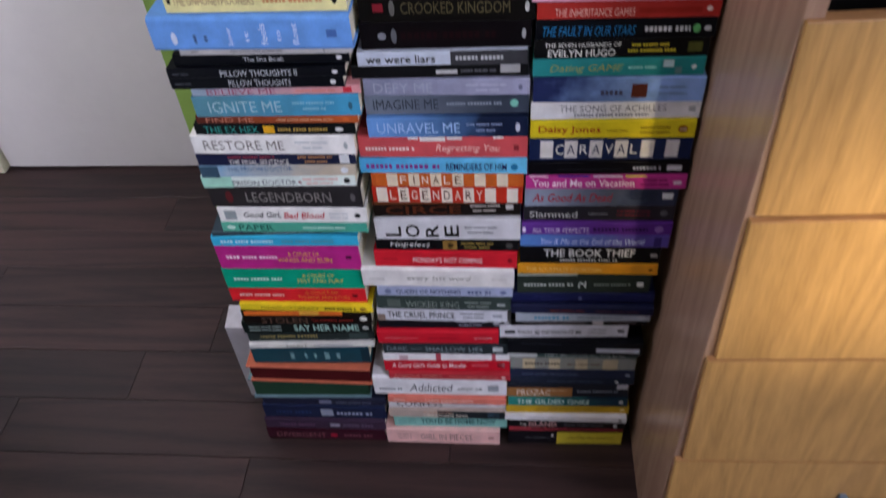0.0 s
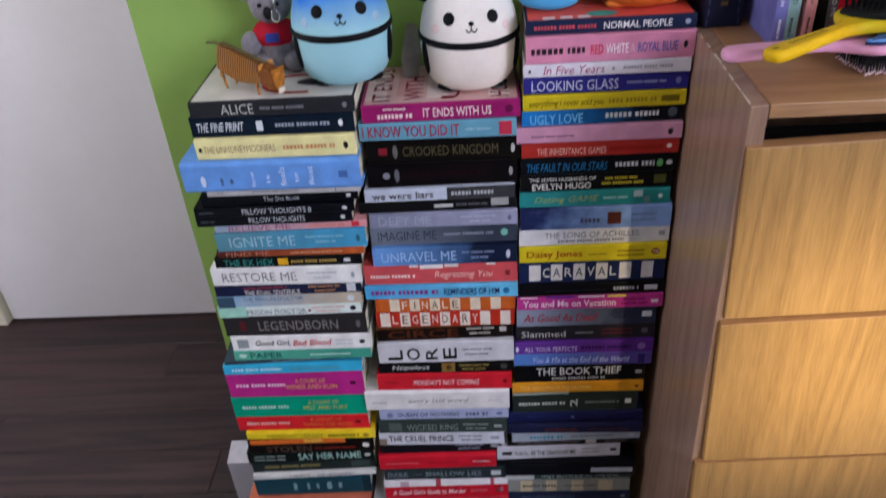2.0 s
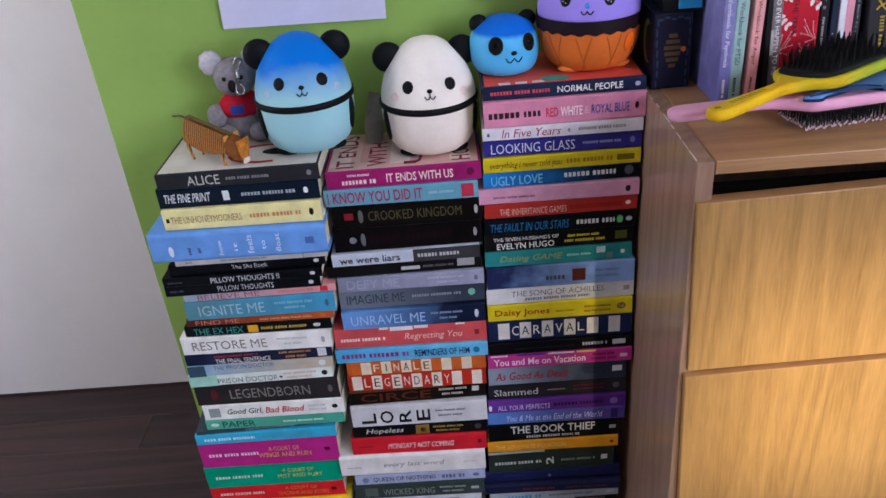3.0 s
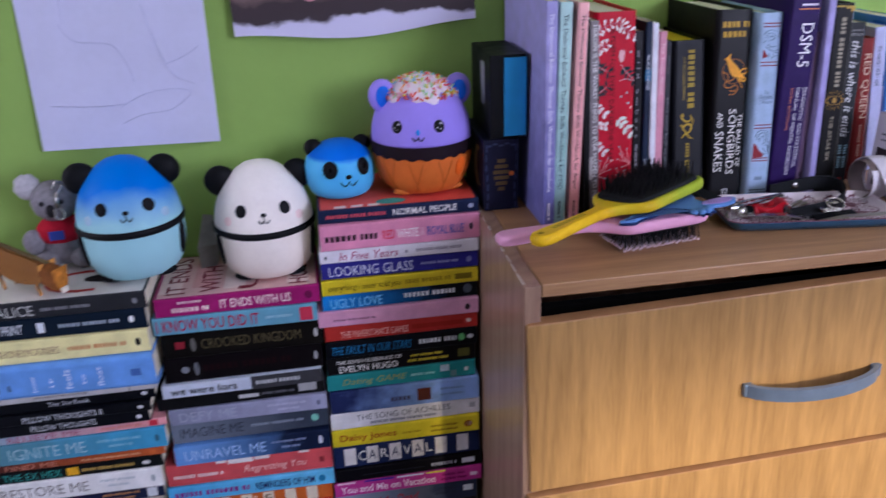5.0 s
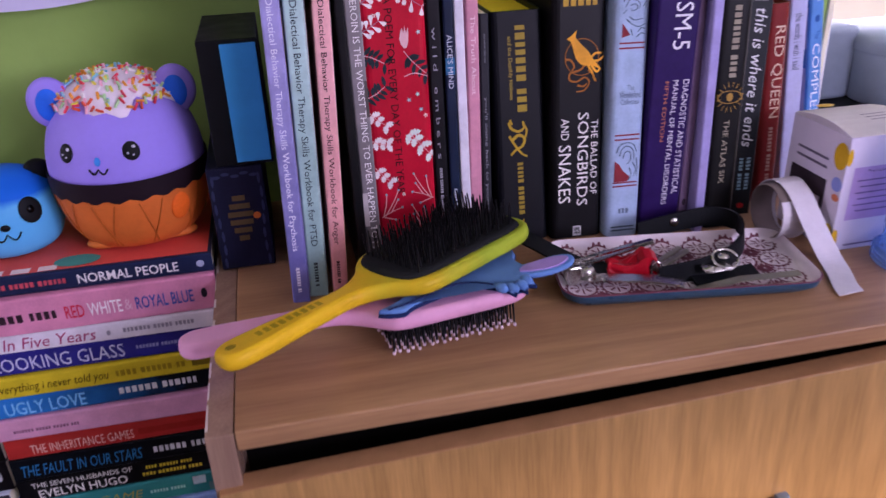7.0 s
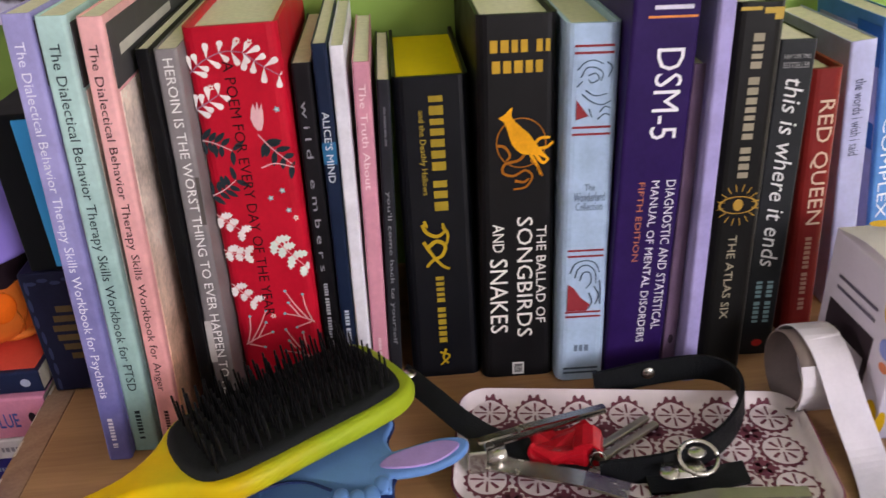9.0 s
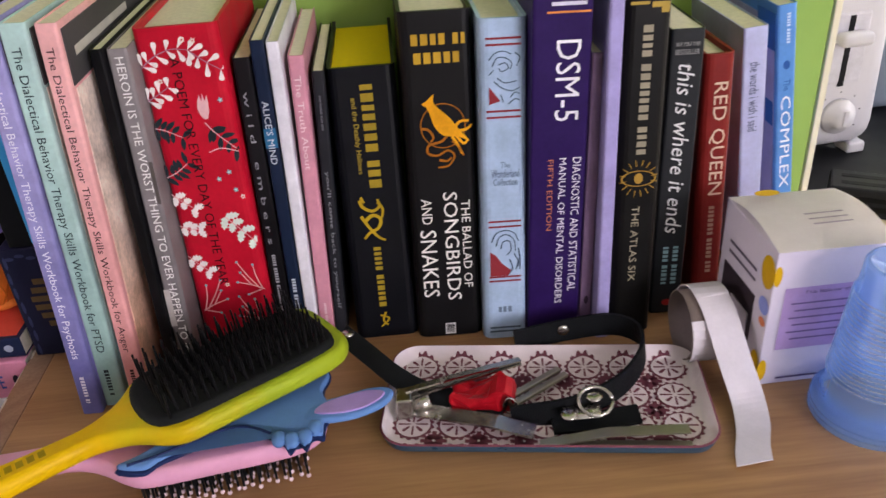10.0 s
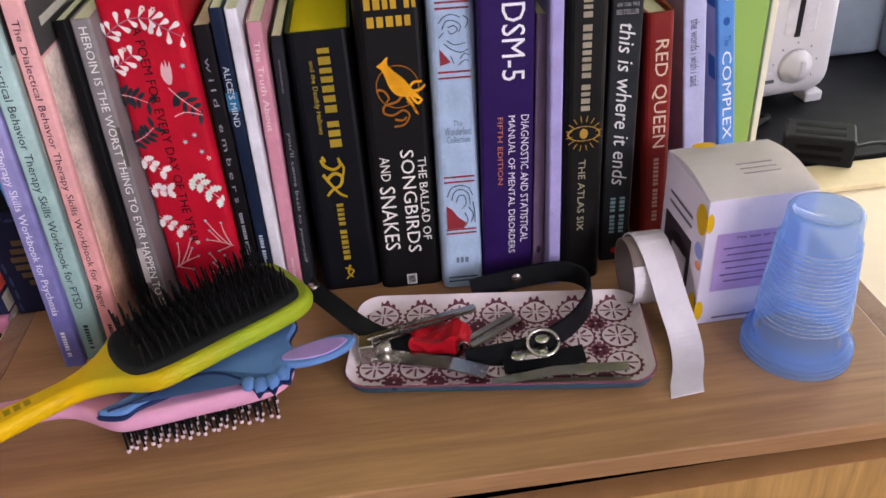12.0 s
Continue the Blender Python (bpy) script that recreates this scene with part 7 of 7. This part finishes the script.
def cups():
    t = thing("cup_stack", "stack of upside-down translucent blue plastic cups", "plastic cups", pose(.934, .764, TOP + .0003) @ Matrix.Scale(.93, 4))
    m, n, l, b = base_mat("blue_plastic", 0.2)
    b.inputs["Base Color"].default_value = lin("#a4c8f6")
    see = n.new("ShaderNodeBsdfTransparent")
    see.inputs["Color"].default_value = lin("#e6f0fd")
    lit = n.new("ShaderNodeBsdfTranslucent")
    lit.inputs["Color"].default_value = lin("#7eb2f6")
    half = n.new("ShaderNodeMixShader")
    half.inputs["Fac"].default_value = 0.5
    l.new(b.outputs[0], half.inputs[1])
    l.new(lit.outputs[0], half.inputs[2])
    film = n.new("ShaderNodeMixShader")
    film.inputs["Fac"].default_value = 0.64
    l.new(half.outputs[0], film.inputs[1])
    l.new(see.outputs[0], film.inputs[2])
    l.new(film.outputs[0], n["Material Output"].inputs["Surface"])
    ridge_mat = bpy.data.materials.new("cup_ridge")
    ridge_mat.use_nodes = True
    rn, rl = ridge_mat.node_tree.nodes, ridge_mat.node_tree.links
    rb = rn["Principled BSDF"]
    rb.inputs["Base Color"].default_value, rb.inputs["Roughness"].default_value = lin("#bcd8fb"), 0.15
    clear, blend = rn.new("ShaderNodeBsdfTransparent"), rn.new("ShaderNodeMixShader")
    blend.inputs["Fac"].default_value = 0.72
    rl.new(rb.outputs[0], blend.inputs[1])
    rl.new(clear.outputs[0], blend.inputs[2])
    rl.new(blend.outputs[0], rn["Material Output"].inputs["Surface"])
    H = .112

    def cup(z0, top, first):
        prof = []
        n_r = 22 if first else 3
        prof += [(.0350, 0), (.0362, .0010), (.0362, .0028), (.0330, .0036)]
        for k in range(120):
            s = .05 + .80 * k / 119
            r = .0308 - (.0308 - .0222) * s + (.0013 * math.sin(2 * math.pi * k / 120 * 19) if .22 < s < .80 else 0)
            prof.append((r, s * top))
        if not first:
            prof = [q for q in prof if q[1] < .16 * top]
            return moved(lathe(prof, 48), Matrix.Translation((0, 0, z0)))
        prof += [(.0236, .87 * top), (.0230, .90 * top), (.0226, .985 * top), (.0216, top), (.0180, top), (.0175, top - .003), (0, top - .003)]
        return moved(lathe(prof, 48), Matrix.Translation((0, 0, z0)))

    part("cup", cup(0, H - .008, False), m, t, smooth=True)
    part("cup", cup(.0040, H - .008, False), m, t, smooth=True)
    top_cup = part("cup", cup(.0080, H - .008, True), m, t, smooth=True)
    for k in range(20):
        s = .24 + .56 * k / 19
        r = .0308 - (.0308 - .0222) * s + .0011
        part("ridge", moved(lathe([(r, -.0006), (r + .0007, 0), (r, .0006), (r - .0003, 0), (r, -.0006)], 40), Matrix.Translation((0, 0, .0080 + s * (H - .008)))), ridge_mat, top_cup, smooth=True)


cups()


# ---- pictures on the wall ----
def wall_papers():
    p = thing("sketch_paper", "white paper with a faint pencil drawing taped to the wall", "drawing", pose(-0.130, 1.0435, 1.121, 0, 1.2, 0))
    bm = bmesh.new()
    rows = []
    for i in range(13):
        v = i / 12
        rows.append([bm.verts.new((.212 * u, -.0012 - .006 * (1 - v) ** 2 * (1 - .6 * u), .297 * v)) for u in [k / 8 for k in range(9)]])
    for a, b in zip(rows, rows[1:]):
        for i in range(8):
            bm.faces.new((a[i], a[i + 1], b[i + 1], b[i]))
    part("sheet", bm, paint("#cfd0ea", 0.75, 0.05, 14.0), p, smooth=True)
    pencil = paint("#c2c4e0", 0.8)
    for pts in ([(.045, .15), (.06, .13), (.10, .125), (.115, .10), (.12, .08)], [(.14, .17), (.15, .13), (.165, .09), (.19, .075)], [(.10, .05), (.13, .065), (.16, .07), (.185, .065), (.16, .045), (.125, .04), (.10, .03)], [(.05, .15), (.055, .20), (.09, .235), (.13, .225), (.15, .19)], [(.02, .055), (.07, .052), (.105, .054)], [(.16, .10), (.185, .11), (.20, .12)]):
        part("pencil_line", tube(smooth_path([(x, -.0088 + .006 * (z / .297), z) for x, z in pts], 4), .0005, 4), pencil, p)
    q = thing("painted_poster", "watercolour poster with dark ground and white margin on the wall", "poster", pose(0.118, 1.0435, 1.240, 0, -1.2, 0))
    bm = bmesh.new()
    rows = []
    for i in range(17):
        v = i / 16
        rows.append([bm.verts.new((.297 * u, -.0015 - .012 * (1 - v) ** 3, .42 * v + .010 * math.cos(u * 6.28) * (1 - v) ** 4 * .6)) for u in [k / 16 for k in range(17)]])
    for a, b in zip(rows, rows[1:]):
        for i in range(16):
            bm.faces.new((a[i], a[i + 1], b[i + 1], b[i]))
    m, n, l, b = base_mat("watercolour", 0.8)
    tc, sep = n.new("ShaderNodeTexCoord"), n.new("ShaderNodeSeparateXYZ")
    l.new(tc.outputs["Object"], sep.inputs[0])
    ns = n.new("ShaderNodeTexNoise")
    ns.inputs["Scale"].default_value, ns.inputs["Detail"].default_value = 30, 8
    l.new(tc.outputs["Object"], ns.inputs["Vector"])
    ad = n.new("ShaderNodeMath")
    ad.operation = "MULTIPLY_ADD"
    ad.inputs[1].default_value = .030
    l.new(ns.outputs["Fac"], ad.inputs[0])
    l.new(sep.outputs[2], ad.inputs[2])
    rp = n.new("ShaderNodeValToRGB")
    els = rp.color_ramp.elements
    els[0].position, els[0].color = 0.0, lin("#cfcce6")
    els[1].position, els[1].color = 1.0, lin("#b8a8a4")
    for pos_, c in ((.100, "#cfcce6"), (.112, "#3a3034"), (.165, "#3c3034"), (.195, "#7a6460"), (.30, "#9a8880")):
        e = els.new(pos_)
        e.color = lin(c)
    mr = n.new("ShaderNodeMapRange")
    mr.inputs["From Max"].default_value = .32
    l.new(ad.outputs[0], mr.inputs["Value"])
    l.new(mr.outputs["Result"], rp.inputs["Fac"])
    l.new(rp.outputs["Color"], b.inputs["Base Color"])
    part("sheet", bm, m, q, smooth=True)
    pw = paint("#c48c94", 0.8, 0.2, 90.0)
    for x, z in ((.095, .052), (.138, .054)):
        part("painted_spot", moved(ball(1, (.012, .0006, .012)), Matrix.Translation((x, -.0115, z))), pw, q)
    part("painted_spot", moved(ball(1, (.060, .0006, .022)), Matrix.Translation((.235, -.0105, .078))), paint("#cdbfb6", 0.9, 0.25, 160.0, bump=0.6), q)


wall_papers()


# ---- alcove past the chest ----
def alcove():
    w = tagged(obj("worktop", box(1.046, 2.598, 0.42, 1.658, 0.865, 0.900, .002), paint("#e2d6bc", 0.45, 0.05, 8.0)), "cream worktop under the window", "worktop")
    tagged(obj("cupboard", box(1.06, 2.58, 0.46, 1.640, 0.0, 0.864, .002), paint("#d8d2c4", 0.5, 0.04)), "cream cupboard carrying the worktop", "cupboard")
    b = tagged(obj("card_sheet", box(1.10, 1.60, 1.150, 1.205, .9005, .9075, .001), paint("#dccfa8", 0.6, 0.06)), "pale beige board lying on the worktop", "board")
    k = tagged(obj("black_mat", prism(rounded_rect(.62, .42, .02, 5, 1.44, 1.425), .9005, .9085, .001), paint("#15161a", 0.5, 0.2, 30.0)), "black tray mat under the toaster", "mat")
    # toaster seen at its lever end
    t = thing("toaster", "white plastic two-slot toaster, lever end to the room", "toaster", pose(1.236, 1.358, .9090, 0, 0, 6) @ Matrix.Scale(1.07, 4))
    wht = paint("#c2c1c8", 0.3, 0.03, 20.0)
    bm = box(-.068, .068, 0, .26, .012, .212, .030, 5)
    for v in bm.verts:
        v.co.x *= 1 - .10 * max(0, (v.co.z - .06) / .15)
    part("body", bm, wht, t, smooth=True)
    part("slot_recess", box(-.020, .026, -.0012, .004, .100, .186, .004), paint("#c4c3cc", 0.4), t)
    part("lever_slot", box(-.0035, .0035, -.0020, .004, .098, .182), paint("#1c1c20", 0.6), t)
    part("lever", box(-.020, .020, -.022, -.002, .150, .166, .006, 3), wht, t, smooth=True)
    kn = part("knob", moved(lathe([(0, 0), (.022, 0), (.021, .007), (.013, .009), (.0125, .017), (0, .018)], 28), Matrix.Translation((.004, 0, .060)) @ Matrix.Rotation(radians(90), 4, "X")), wht, t, smooth=True)
    part("pointer", box(.001, .007, -.0195, -.017, .052, .072, .001), wht, kn)
    part("button", box(-.040, -.026, -.004, .002, .050, .058, .002), wht, t)
    part("button", box(-.040, -.022, -.0030, .002, .042, .045), paint("#5a5a60", 0.5), t)
    for i in range(7):
        a = radians(-30 + i * 40)
        part("dial_mark", disc(lambda u, v: (u, -.0006, v), .004 + .030 * math.cos(a), .060 + .030 * math.sin(a), .0012, .0012, 8), paint("#55555a", 0.5), t)
    for sx in (-.05, .05):
        part("foot", box(sx - .012, sx + .012, .01, .04, 0, .014, .003), wht, t)
    for sx in (-.022, .022):
        part("bread_slot", box(sx - .010, sx + .010, .05, .21, .206, .2126), paint("#2a2a2c", 0.5), t)
    # charging hub
    h = thing("charger_block", "black charging block with two slots and a cable", "charger", pose(1.214, 1.225, .9090, 0, 0, -28))
    part("body", box(-.040, .040, -.026, .026, 0, .036, .003), paint("#17181b", 0.4, 0.12), h)
    for z in (.012, .024):
        part("port", box(-.026, .026, -.0268, -.0255, z - .003, z + .003), paint("#050506", 0.6), h)
    for y in (-.010, .010):
        part("port", box(-.028, .028, y - .004, y + .004, .0357, .0364), paint("#050506", 0.6), h)
    part("cable", tube(smooth_path([(.040, .0, .018), (.075, .03, .012), (.11, .02, .004), (.16, -.05, .004), (.26, -.09, .004)], 6), .0025, 8), BLACK_PLASTIC, h)
    c2 = tagged(obj("cable", tube(smooth_path([(1.10, 1.27, .914), (1.15, 1.29, .924), (1.20, 1.33, .916), (1.17, 1.36, .9125)], 6), .0045, 8), BLACK_PLASTIC), "thick black cable lying on the mat", "cable")
    # lidded pot
    p = thing("lidded_pot", "grey-blue round lidded pot by the window", "pot", pose(1.545, 1.500, .9090))
    g = paint("#8a96a6", 0.4, 0.06, 30.0)
    part("body", lathe([(0, 0), (.076, 0), (.082, .006), (.086, .085), (.086, .094), (0, .094)], 40), g, p, smooth=True)
    lid = part("lid", lathe([(.089, .092), (.090, .110), (.084, .119), (.03, .122), (0, .122)], 40), g, p, smooth=True)
    part("knob", lathe([(.006, .121), (.007, .128), (.013, .140), (.010, .149), (0, .151)], 20), paint("#6a7078", 0.4), lid, smooth=True)
    q = thing("storage_tub", "grey plastic tub behind the pot", "tub", pose(1.42, 1.555, .9090))
    part("body", box(-.05, .05, -.04, .04, 0, .13, .012, 3), paint("#7f8a98", 0.4, 0.06), q, smooth=True)


alcove()


# ---- low things by the stacks ----
def white_carton():
    t = thing("carton", "small white carton standing on the floor behind the books", "carton", pose(-0.362, 1.000, 0))
    part("shell", box(0, .060, 0, .042, 0, .215, .001), paint("#c9c7d2", 0.55, 0.05), t)
    part("flap", moved(box(0, .075, 0, .046, 0, .0008), Matrix.Translation((0, 0, .2155)) @ Matrix.Rotation(radians(14), 4, "X")), paint("#d4d2dc", 0.55), t)


white_carton()


def bed():
    t = thing("bed", "low bed with a pale mint white cover", "bed", pose(-0.390, 0.400, 0, 0, 0, -33.5))
    part("mattress", box(-1.1, .10, -.80, .0355, .26, .50, .035, 4), paint("#d6ded8", 0.85, 0.05, 20.0, bump=0.4), t, smooth=True)
    part("base", box(-1.08, .08, -.78, .016, .0, .258, .004), paint("#c9c4ba", 0.6), t)


bed()


# ---- floor planks ----
def planks():
    joints = (0.30, -0.331, 0.05, -0.62, 0.42, -0.15, -0.48, 0.20)
    w = 0.124
    k0 = round((0.733 + 2.4) / w)
    y = 0.733 - w * k0
    k, cache, made = 0, {}, 0
    while y < 1.76:
        x = joints[(k - k0 + 1) % len(joints)] - 2.7
        while x < 2.6:
            a, b = max(x, -1.999), min(x + 0.90, 2.599)
            y0, y1 = max(y, -2.399), min(y + w, 1.757)
            if b - a > 0.02 and y1 - y0 > 0.01:
                key = (round(b - a, 3), round(y1 - y0, 3))
                m = Matrix.Translation((a, y0, 0))
                if key in cache:
                    o = cache[key].copy()
                    scene.collection.objects.link(o)
                    o.matrix_basis = m
                else:
                    cache[key] = part("plank", box(0.0004, b - a - 0.0004, 0.0004, y1 - y0 - 0.0004, -0.008, 0.0, 0.0007, 1), FLOOR_WOOD, FLOOR, m=m)
            x += 0.90
        y += w
        k += 1


planks()
